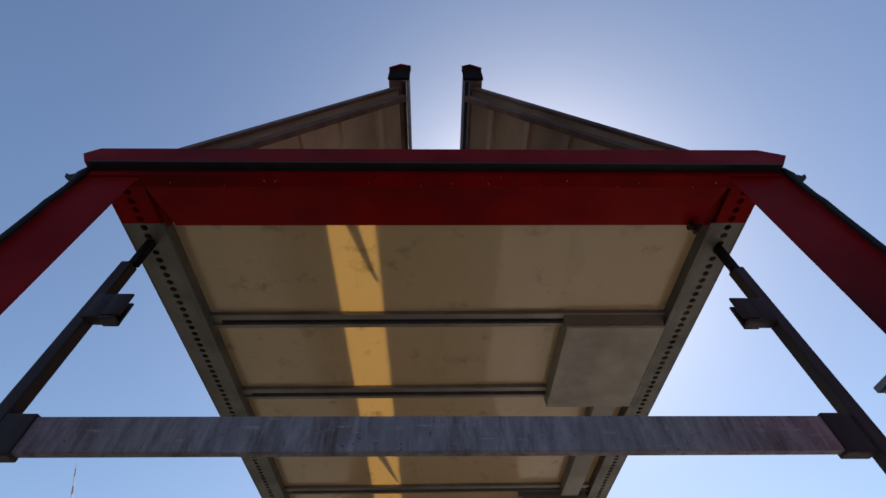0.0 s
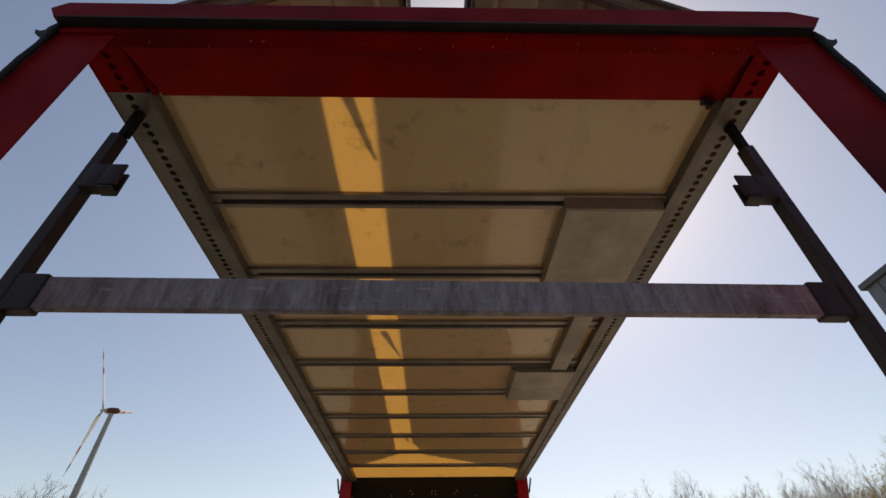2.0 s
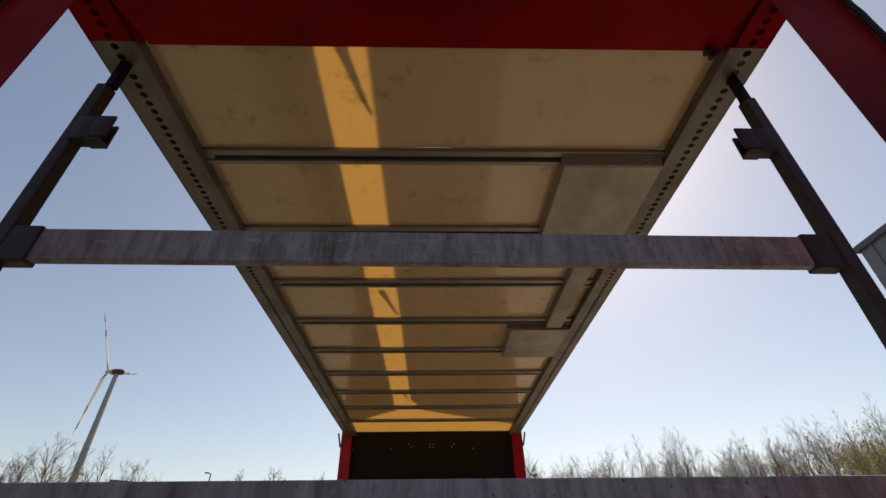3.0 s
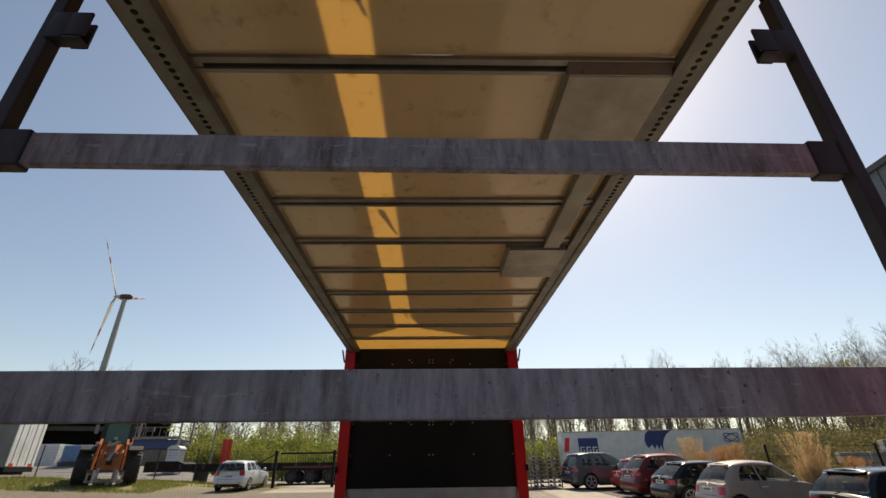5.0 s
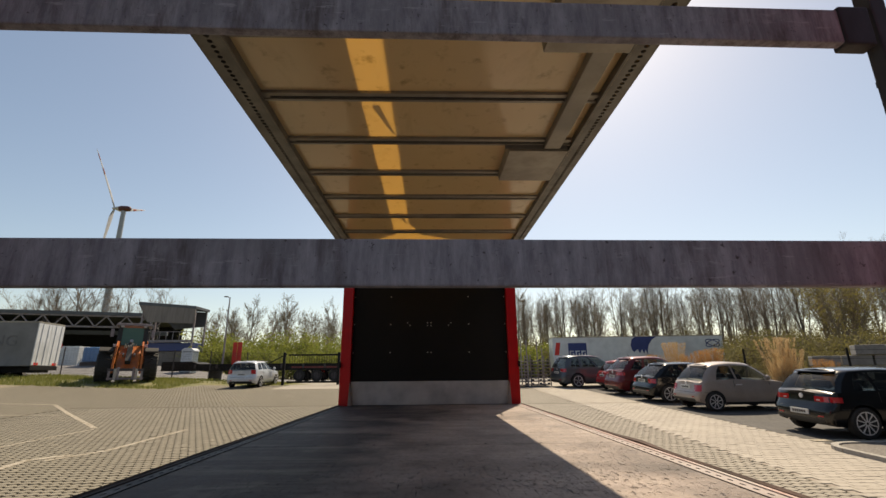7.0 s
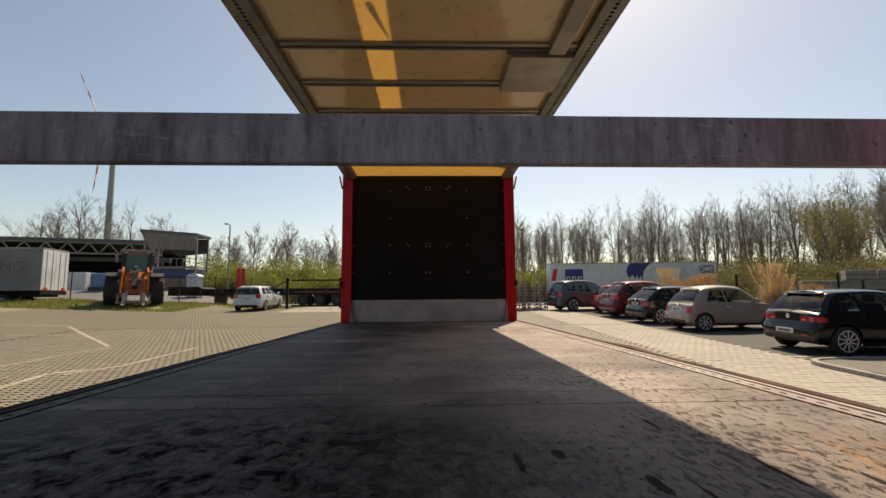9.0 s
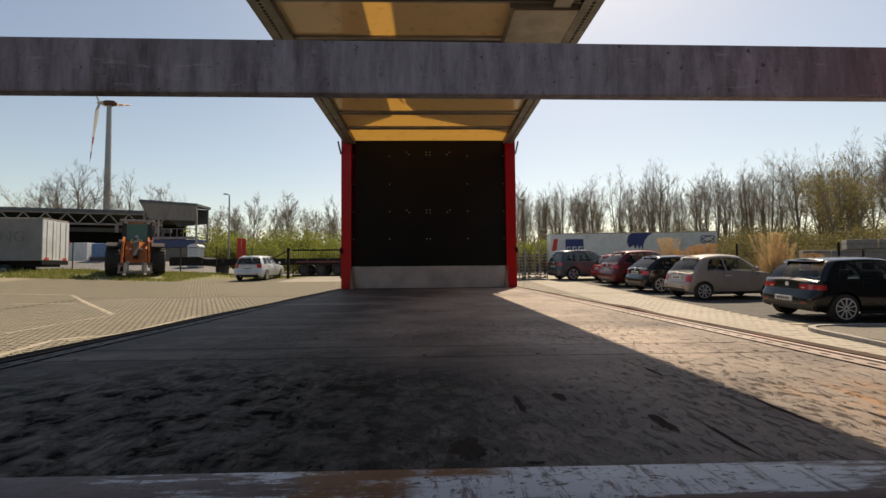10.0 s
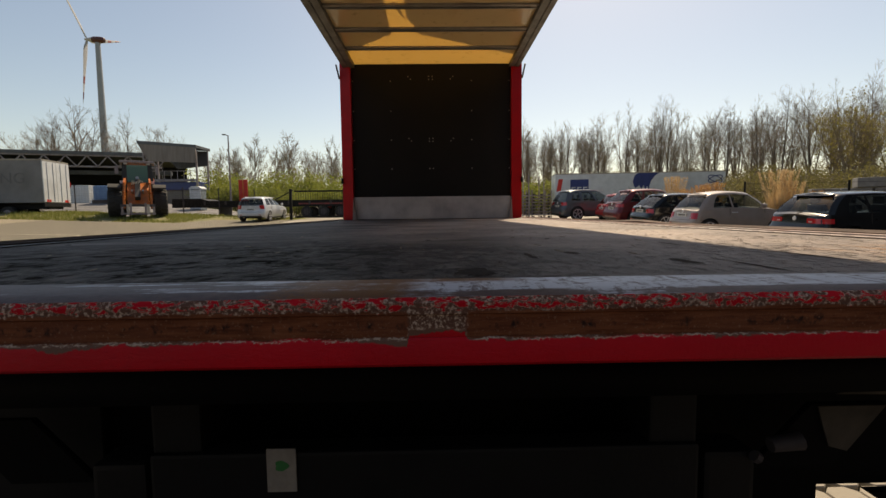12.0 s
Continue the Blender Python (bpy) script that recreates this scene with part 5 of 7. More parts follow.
        part("headrest", box(B(), sx - 0.19, sx - 0.09, sy - 0.12, sy + 0.12, z + 0.20, z + 0.37, 0.035), TRIM, seat)
    part("dashboard", box(B(), xf + 0.75, xf + 1.1, -hw * 0.8, hw * 0.8, curve(c["deck"], xf + 0.9) - 0.25, curve(c["deck"], xf + 0.9) + 0.02, 0.05), TRIM, t)

    def patch(name, material, spots, z0, z1, s, lift, text="", tilt=0.0):
        """A raised plate on the shell: spots are distances along the outline, negative across the tail, positive along the flank."""
        def at(q, z, up):
            if q <= 0:
                return Vector((lean(0, z) - up, s * hw * 0.74 * curve(bulge, z) * (1 + q), z))
            px, py = skin(q, z, up * 0.9)
            return Vector((px - up * max(0.0, 1 - q / 0.1), s * py, z))
        a, b = spots
        line = [a + (b - a) * k / 10 for k in range(11)]
        face = [[at(q, z + tilt * (q - a), lift) for q in line] for z in (z0, (z0 + z1) / 2, z1)]
        sunk = [[at(q, z + tilt * (q - a), -0.02) for q in line] for z in (z0, z1)]
        bm = grid_faces(B(), [sunk[0]] + face + [sunk[1]])
        for e in (0, -1):
            bm.faces.new([bm.verts.new(r[e]) for r in [sunk[0]] + face + [sunk[1]]])
        return part(name, bm, material, t, text)

    z0, z1 = c["lamp_z"]
    for s in (-1, 1):
        for x in c["wheels"]:
            wheel_set(t, x, s, radius, hw, c["spokes"])
        patch("tail_light", TAILRED, c["lamp"], z0, z1, s, 0.010, "red tail light", c.get("lamp_tilt", 0.0))
        patch("lamp_insert", TAILCLEAR, (c["lamp"][0] * 0.8, c["lamp"][0] * 0.45), z0 + 0.02, z0 + 0.05, s, 0.014)
        patch("bumper_line", TRIM, (-1.0, 0.55), c["bumper"], c["bumper"] + 0.012, s, 0.003)
        patch("bumper_skirt", TRIM, (-1.0, 0.10), 0.30, 0.38, s, 0.006)
        patch("reflector", TAILRED, (-0.25, -0.02), 0.42, 0.45, s, 0.006)
        for xx in c["doors"]:
            patch("door_seam", TRIM, (xx, xx + 0.010), sill + 0.06, curve(c["deck"], xx) - 0.015, s, 0.0015)
        for xx in c["handles"]:
            patch("door_handle", c.get("handle", paint), (xx, xx + 0.19), curve(c["deck"], xx) - 0.15, curve(c["deck"], xx) - 0.12, s, 0.028)
        patch("sill_trim", TRIM, (c["wheels"][0] + radius * 1.2, c["wheels"][1] - radius * 1.2), sill, sill + 0.08, s, 0.004)
        mx = curve(c["front_pillar"], 0) - 0.62
        bm = lathe(B(), [(-0.06, 0.02), (-0.05, 0.075), (0.02, 0.085), (0.08, 0.05)], "x", 12, (mx, s * (hw + 0.09), curve(c["deck"], mx) + 0.09))
        part("wing_mirror", bm, c.get("mirror", paint), t)
        part("mirror_foot", box(B(), mx - 0.03, mx + 0.04, *sorted((s * (hw * 0.90), s * (hw + 0.06))), curve(c["deck"], mx) + 0.02, curve(c["deck"], mx) + 0.06, 0.01), TRIM, t)
        if c.get("rails"):
            za, zb = (curve(c["roof"], L * q) for q in (0.2, 0.55))
            part("roof_rail", beam(B(), (L * 0.17, s * hw * c["roof_half"] * 0.93, za + 0.03), (L * 0.56, s * hw * c["roof_half"] * 0.93, zb + 0.03), 0.03, 0.03), c["rails"], t)
    # spoiler lip, plate, badge, wiper, aerial, exhaust
    xr, zr = curve(c["rear_pillar"], 1.0), curve(c["roof"], curve(c["rear_pillar"], 1.0))
    ww = hw * c["roof_half"] * 0.82
    part("roof_spoiler", prism(B(), [(xr - 0.09, zr - 0.03), (xr - 0.07, zr - 0.005), (xr + 0.12, zr + 0.018), (xr + 0.12, zr - 0.02)], "y", -ww, ww, 0.008), paint, t)
    zp = c["plate"]
    xp = lean(0, zp)
    pl = part("number_plate", box(B(), xp - 0.022, xp + 0.01, -0.26, 0.26, zp - 0.055, zp + 0.055, 0.004), PLATE, t, "white number plate with dark bars")
    for k in range(6):
        part("plate_bar", box(B(), xp - 0.0245, xp - 0.0215, -0.18 + k * 0.065, -0.135 + k * 0.065, zp - 0.03, zp + 0.03), TRIM, pl)
    zb = c["badge"]
    part("badge", lathe(B(), [(lean(0, zb) + 0.0, 0.055), (lean(0, zb) - 0.014, 0.05), (lean(0, zb) - 0.018, 0.02)], "x", 18, (0, 0, zb)), RIM, t)
    g0, g1 = grid[1][0], grid[5][2]
    part("rear_wiper", beam(B(), (g0.x - 0.02, 0.02, g0.z + 0.03), (g1.x - 0.03, -0.34, g0.z + 0.10), 0.02, 0.015), TRIM, t)
    part("roof_aerial", tube(B(), (xr + 0.30, 0, zr + 0.04), (xr + 0.16, 0, zr + 0.17), 0.010, 0.004, 8), TRIM, t)
    part("exhaust_pipe", tube(B(), (0.06, 0.45, 0.27), (0.3, 0.45, 0.27), 0.03, 0.03, 12), ZINC, t)
    return t


HATCH = dict(length=4.20, half=0.895, wheel=0.325, wheels=(0.70, 3.32), spokes=10, roof_half=0.72, bumper=0.60, plate=0.50, badge=0.83,
             deck=[(0, 0.88), (0.15, 0.94), (1.2, 0.965), (2.6, 0.95), (3.1, 0.93), (3.8, 0.80), (4.2, 0.66)],
             tail=[(0.2, 0.09), (0.36, 0.0), (0.58, 0.01), (0.64, 0.07), (0.9, 0.10)],
             rear_pillar=[(0, 0.14), (0.5, 0.26), (1, 0.52)], front_pillar=[(0, 3.12), (0.6, 2.62), (1, 2.14)],
             roof=[(0.3, 1.355), (0.8, 1.405), (1.5, 1.425), (2.2, 1.39), (3.2, 1.25)],
             panes=((0.10, 0.30), (0.34, 0.62), (0.66, 1.0)), lamp=(-0.42, 0.26), lamp_z=(0.735, 0.845), doors=(1.12, 2.02, 2.95), handles=(1.22, 2.12), mirror=TRIM)
COMPACT = dict(HATCH, half=0.88, length=4.24, spokes=7, lamp=(-0.22, 0.16), lamp_z=(0.70, 0.86), plate=0.78, badge=0.92, bumper=0.58,
               rear_pillar=[(0, 0.12), (0.5, 0.36), (1, 0.72)], roof=[(0.3, 1.34), (0.9, 1.405), (1.6, 1.425), (2.3, 1.39), (3.2, 1.25)])
BUBBLE = dict(length=3.55, half=0.815, wheel=0.295, wheels=(0.56, 2.88), spokes=8, roof_half=0.70, bumper=0.56, plate=0.72, badge=0.83,
              deck=[(0, 0.84), (0.2, 0.92), (1.0, 0.945), (2.2, 0.93), (2.7, 0.90), (3.25, 0.78), (3.55, 0.62)],
              tail=[(0.2, 0.10), (0.36, 0.0), (0.52, 0.0), (0.60, 0.06), (0.9, 0.14)],
              rear_pillar=[(0, 0.16), (0.5, 0.30), (1, 0.60)], front_pillar=[(0, 2.90), (0.6, 2.54), (1, 2.14)],
              roof=[(0.3, 1.33), (0.7, 1.42), (1.35, 1.475), (2.0, 1.44), (2.8, 1.28)],
              panes=((0.13, 0.42), (0.47, 1.0)), lamp=(-0.16, 0.10), lamp_z=(0.60, 0.80), doors=(1.24, 2.42), handles=(1.30,), handle=RIM)
CROSSOVER = dict(length=4.60, half=0.93, wheel=0.365, wheels=(0.88, 3.62), spokes=5, roof_half=0.70, bumper=0.66, plate=0.80, badge=0.98,
                 deck=[(0, 1.00), (0.2, 1.07), (1.3, 1.07), (2.8, 1.03), (3.3, 1.0), (4.2, 0.88), (4.6, 0.72)],
                 tail=[(0.2, 0.10), (0.42, 0.0), (0.64, 0.02), (0.72, 0.08), (1.0, 0.14)],
                 rear_pillar=[(0, 0.16), (0.5, 0.40), (1, 0.74)], front_pillar=[(0, 3.36), (0.6, 2.84), (1, 2.34)],
                 roof=[(0.3, 1.54), (0.9, 1.615), (1.7, 1.645), (2.4, 1.60), (3.4, 1.44)],
                 panes=((0.08, 0.28), (0.32, 0.62), (0.66, 1.0)), lamp=(-0.40, 0.24), lamp_z=(0.86, 0.99), doors=(1.22, 2.22, 3.2), handles=(1.32, 2.32))
OFFROAD = dict(CROSSOVER, length=4.78, wheel=0.37, wheels=(0.92, 3.80), lamp=(-0.30, 0.20), lamp_z=(0.84, 1.02), rear_pillar=[(0, 0.12), (0.5, 0.26), (1, 0.46)], front_pillar=[(0, 3.46), (0.6, 2.96), (1, 2.46)],
               roof=[(0.3, 1.63), (0.9, 1.69), (1.8, 1.705), (2.5, 1.66), (3.5, 1.5)], rails=RIM)
FAMILY = dict(length=4.55, half=0.90, wheel=0.32, wheels=(0.84, 3.52), spokes=5, roof_half=0.72, bumper=0.60, plate=0.76, badge=0.92,
              deck=[(0, 0.93), (0.2, 0.99), (1.3, 1.0), (2.8, 0.97), (3.3, 0.93), (4.15, 0.80), (4.55, 0.64)],
              tail=[(0.2, 0.08), (0.38, 0.0), (0.60, 0.01), (0.66, 0.05), (0.95, 0.07)],
              rear_pillar=[(0, 0.09), (0.5, 0.16), (1, 0.34)], front_pillar=[(0, 3.42), (0.6, 2.88), (1, 2.34)],
              roof=[(0.2, 1.44), (0.8, 1.49), (1.7, 1.51), (2.4, 1.47), (3.4, 1.30)],
              panes=((0.05, 0.30), (0.34, 0.63), (0.67, 1.0)), lamp=(-0.14, 0.10), lamp_z=(0.78, 1.02), doors=(1.2, 2.15, 3.1), handles=(1.3, 2.25), rails=RIM)


def parked(x, y, turn=0.0):
    """A pose with the rear bumper's middle at x, y; the car points along +x, tipped with the yard's slope."""
    return pose(x, y, ground_z(x, y)) @ pose(0, 0, 0, math.degrees(math.atan(0.037)), 0, 0) @ pose(0, 0, 0, 0, 0, turn)


P_BLACK = car_paint("black_car_paint", (0.004, 0.004, 0.0045), 0.0, 0.2)
P_BEIGE = car_paint("beige_car_paint", (0.36, 0.305, 0.27), 0.2, 0.4)
P_NAVY = car_paint("black_blue_car_paint", (0.005, 0.006, 0.008), 0.0, 0.2)
P_WINE = car_paint("wine_car_paint", (0.13, 0.012, 0.016))
P_RED = car_paint("red_car_paint", (0.36, 0.02, 0.02), 0.1)
P_GREY = car_paint("grey_blue_car_paint", (0.09, 0.10, 0.115), 0.5)
P_SILVER = car_paint("silver_car_paint", (0.60, 0.61, 0.63), 0.4)
car("black hatchback with red tail lights parked on the asphalt", P_BLACK, HATCH, parked(8.46, 9.92))
car("beige small retro hatchback parked on the asphalt", P_BEIGE, BUBBLE, parked(8.42, 14.75, 2))
car("black compact hatchback with red tail lights", P_NAVY, COMPACT, parked(8.22, 17.5, 2))
car("dark red crossover with a sloping tailgate", P_WINE, CROSSOVER, parked(8.25, 20.6, 3))
car("bright red small car beyond the crossover", P_RED, dict(BUBBLE, spokes=5, handle=P_RED), parked(8.75, 23.2, 2))
car("grey-blue off-road estate car parked near the fence", P_GREY, OFFROAD, parked(7.05, 25.6, 10))
car("silver family van standing on the paved yard", P_SILVER, FAMILY, pose(-11.1, 27.1, ground_z(-11.1, 27.4)) @ pose(0, 0, 0, 1.6, 0, 0) @ pose(0, 0, 0, 0, 0, 90), "")


# ---- wheel loader on the verge ----
def loader(m):
    t = thing("wheel_loader", "orange wheel loader with raised fork carriage on the grass bank", "wheel loader", m)
    part("front_frame", prism(B(), [(-1.0, 0.7), (1.4, 0.7), (1.4, 1.6), (0.4, 1.95), (-0.7, 1.45)], "x", -0.60, 0.60, 0.05), ORANGE, t)
    part("engine_hood", box(B(), -0.95, 0.95, 2.2, 4.4, 1.0, 2.35, 0.12), ORANGE, t)
    part("counterweight", box(B(), -1.0, 1.0, 4.2, 4.8, 0.7, 1.7, 0.1), TRIM, t)
    cab = part("cab_frame", box(B(), -0.90, 0.90, 0.9, 2.2, 1.45, 1.95, 0.04), TRIM, t)
    for s in (-1, 1):
        for y in (0.95, 2.15):
            part("cab_pillar", beam(B(), (s * 0.84, y, 1.85), (s * 0.78, y + 0.05, 3.15), 0.13, 0.13, (0, 1, 0)), TRIM, cab)
    part("cab_roof", prism(B(), [(-1.02, 3.10), (1.02, 3.10), (0.96, 3.24), (-0.96, 3.24)], "y", 0.65, 2.35, 0.03), GALV, cab)
    part("cab_window", box(B(), -0.60, 0.60, 0.93, 0.945, 2.0, 3.0), CABGLASS, cab, "green tinted windscreen")
    for s in (-1, 1):
        part("cab_window", box(B(), *sorted((s * 0.83, s * 0.845)), 1.05, 2.1, 1.9, 3.1), CABGLASS, cab)
        part("cab_corner", box(B(), *sorted((s * 0.60, s * 0.83)), 0.93, 0.97, 1.9, 3.1), TRIM, cab)
        part("work_lamp", box(B(), *sorted((s * 0.55, s * 0.75)), 0.68, 0.76, 3.0, 3.12, 0.02), ZINC, cab)
        part("cab_mirror", box(B(), *sorted((s * 1.06, s * 1.26)), 0.74, 0.79, 2.45, 2.90, 0.02), GALV, cab)
        part("mirror_arm", beam(B(), (s * 0.70, 0.95, 2.9), (s * 1.03, 0.82, 2.7), 0.03, 0.03), TRIM, cab)
        # lift arms and cylinders
        bm = B()
        bend = [(0.68, 0.7, 2.0), (0.68, -0.5, 2.02), (0.70, -1.1, 1.75), (0.72, -1.42, 1.25), (0.74, -1.62, 0.45)]
        for (ax, ay, az), (bx, by, bz) in zip(bend, bend[1:]):
            beam(bm, (s * ax, ay, az), (s * bx, by, bz), 0.10, 0.28)
        part("lift_arm", bm, ORANGE, t, "orange lift arm")
        bm = tube(B(), (s * 0.30, 0.3, 1.0), (s * 0.30, -0.5, 1.25), 0.09, 0.09, 12)
        tube(bm, (s * 0.30, -0.5, 1.25), (s * 0.30, -1.2, 1.45), 0.05, 0.05, 12)
        part("lift_cylinder", bm, ZINC, t)
        part("fender", prism(B(), [(-0.95, 1.55), (-0.6, 1.75), (0.6, 1.75), (0.95, 1.55), (0.95, 1.62), (0.6, 1.82), (-0.6, 1.82), (-0.95, 1.62)], "x", *sorted((s * 0.85, s * 1.6))), TYRE, t)
        part("head_lamp", box(B(), *sorted((s * 0.75, s * 0.95)), -0.45, -0.35, 1.85, 2.0, 0.02), TAILCLEAR, t)
        for y in (0.0, 3.1):
            r = 0.80
            prof = [(-0.42, 0.42), (-0.42, 0.68), (-0.34, 0.78), (-0.1, r), (0.1, r), (0.34, 0.78), (0.42, 0.68), (0.42, 0.42)]
            w = part("wheel", lathe(B(), prof, "x", 36, (s * 1.25, y, r)), TYRE, t, "large black lug tyre")
            part("rim", lathe(B(), [(s * 1.32, 0.42), (s * 1.50, 0.42), (s * 1.48, 0.36), (s * 1.38, 0.30), (s * 1.38, 0.02)], "x", 24, (0, y, r)), ORANGE, w)
            bm = B()
            for k in range(20):
                a = 2 * math.pi * k / 20
                for q in (-1, 1):
                    aa = a + q * 0.08
                    c, z = math.cos(aa), math.sin(aa)
                    beam(bm, (s * 1.25, y + c * (r + 0.01), r + z * (r + 0.01)), (s * 1.25 + q * 0.38, y + math.cos(aa + 0.12) * (r - 0.04), r + math.sin(aa + 0.12) * (r - 0.04)), 0.07, 0.07, (0, c, z))
            part("tread", bm, TYRE, w)
    part("tilt_link", beam(B(), (0, -0.1, 2.0), (0, -1.35, 1.0), 0.30, 0.24), TRIM, t)
    part("tilt_cylinder", tube(B(), (0, 0.5, 1.8), (0, -0.2, 2.2), 0.1, 0.1, 12), ZINC, t)
    # coupler and forks
    car_ = part("fork_carriage", box(B(), -0.95, 0.95, -1.78, -1.68, 0.55, 0.68, 0.01), GALV_DARK, t, "grey steel fork carriage")
    part("carriage_bar", box(B(), -0.95, 0.95, -1.78, -1.68, 0.12, 0.22, 0.01), GALV, car_)
    for x in (-0.85, -0.4, 0.4, 0.85):
        part("carriage_post", box(B(), x - 0.06, x + 0.06, -1.80, -1.66, 0.1, 0.75 if abs(x) < 0.5 else 0.55, 0.01), GALV, car_)
    for x in (-0.55, 0.55):
        part("fork", prism(B(), [(-1.72, 0.68), (-1.80, 0.68), (-1.80, 0.12), (-3.0, 0.05), (-3.0, 0.02), (-1.72, 0.03)], "x", x - 0.07, x + 0.07), ZINC, car_)
    bm = B()
    for k in range(8):
        tube(bm, (-0.3 + 0.08 * k, 0.0, 2.05), (-0.3 + 0.09 * k, -0.9, 1.75 + 0.02 * k), 0.018, 0.018, 6)
    part("hydraulic_hoses", bm, RUBBER, t)
    part("exhaust_stack", tube(B(), (0.5, 2.9, 2.3), (0.5, 2.9, 3.1), 0.07, 0.07, 12), ZINC, t)
    return t


loader(pose(-18.5, 28.3, bank_z(-18.3, 28.4)) @ pose(0, 0, 0, 0, 0, 31) @ Matrix.Diagonal((0.93, 0.93, 1.10, 1.0)))


# ---- big trailers ----
def grey_trailer():
    # local: rear face at y = 0, body runs along +y, floor of the yard at z = 0
    t = thing("curtain_trailer", "parked semi-trailer with grey curtain side and white rear doors", "semi-trailer", pose(-25.6, 32.0, 1.03) @ pose(0, 0, 0, 0, 0, 96))
    part("curtain", box(B(), -2.5, -0.0, 0.03, 13.4, 1.2, 3.95, 0.03), TARP, t, "faded grey curtain side")
    part("roof_edge", box(B(), -2.52, 0.02, 0.0, 13.45, 3.93, 4.02, 0.01), ALU, t)
    for x0, x1 in ((-2.49, -1.26), (-1.24, -0.01)):
        d = part("rear_door", box(B(), x0, x1, -0.03, 0.03, 1.25, 3.9, 0.01), WHITE, t, "white rear door")
        for k in (0.3, 0.75):
            part("lock_rod", tube(B(), (x0 + (x1 - x0) * k, -0.045, 1.3), (x0 + (x1 - x0) * k, -0.045, 3.85), 0.014, 0.014, 8), WHITE, d)
    part("bumper_beam", box(B(), -2.5, 0.0, -0.02, 0.1, 0.95, 1.2, 0.01), BLACK, t)
    for x0 in (-2.3, -0.6):
        part("reflector", box(B(), x0, x0 + 0.40, -0.035, -0.015, 1.26, 1.42), SIGNRED, t, "red reflector panel")
    part("chassis_beam", box(B(), -1.9, -0.6, 0.1, 12.5, 0.8, 1.2), BLACK, t)
    for y in (2.2, 3.5, 4.8):
        for x in (-2.35, -0.15):
            w = part("wheel", lathe(B(), [(-0.18, 0.3), (-0.16, 0.48), (0.16, 0.48), (0.18, 0.3)], "x", 24, (x, y, 0.48)), TYRE, t)
            part("rim", lathe(B(), [(-0.19, 0.27), (0.19, 0.27)], "x", 18, (x, y, 0.48)), GALV, w)
    # faded word on the curtain
    part("landing_leg", box(B(), -2.2, -0.3, 10.0, 10.15, 0.05, 0.9), BLACK, t)
    letters("faded_lettering", "ING", 1.0, surf("faded_grey_print", (0.115, 0.115, 0.12), (0.14, 0.14, 0.145), 3, 0.6, relief=0), pose(0.012 - 2.53, 1.9, 2.75, 90, 0, -90), t, 1.0)
    return t


grey_trailer()


def low_trailer():
    t = thing("car_trailer", "silver twin-axle trailer with chrome wheels", "trailer", pose(-28.35, 30.2, bank_z(-29, 30) + 0.02) @ pose(0, 0, 0, 0, 0, 90) @ Matrix.Scale(1.25, 4))
    part("deck", box(B(), -1.1, 1.1, 0.0, 4.5, 0.62, 0.78, 0.02), WHITE, t)
    part("side_board", box(B(), -1.12, -1.06, 0.0, 4.5, 0.78, 1.05, 0.01), ALU, t)
    for y in (0.36, 1.03):
        for x in (-1.15, 1.15):
            w = part("wheel", lathe(B(), [(-0.1, 0.2), (-0.1, 0.32), (0.1, 0.32), (0.1, 0.2)], "x", 24, (x, y, 0.32)), TYRE, t)
            part("rim", lathe(B(), [(-0.11, 0.22), (0.11, 0.22)], "x", 18, (x, y, 0.32)), RIM, w)
    part("mudguard", box(B(), -1.3, -1.02, 0.02, 1.4, 0.66, 0.72, 0.02), WHITE, t)


low_trailer()


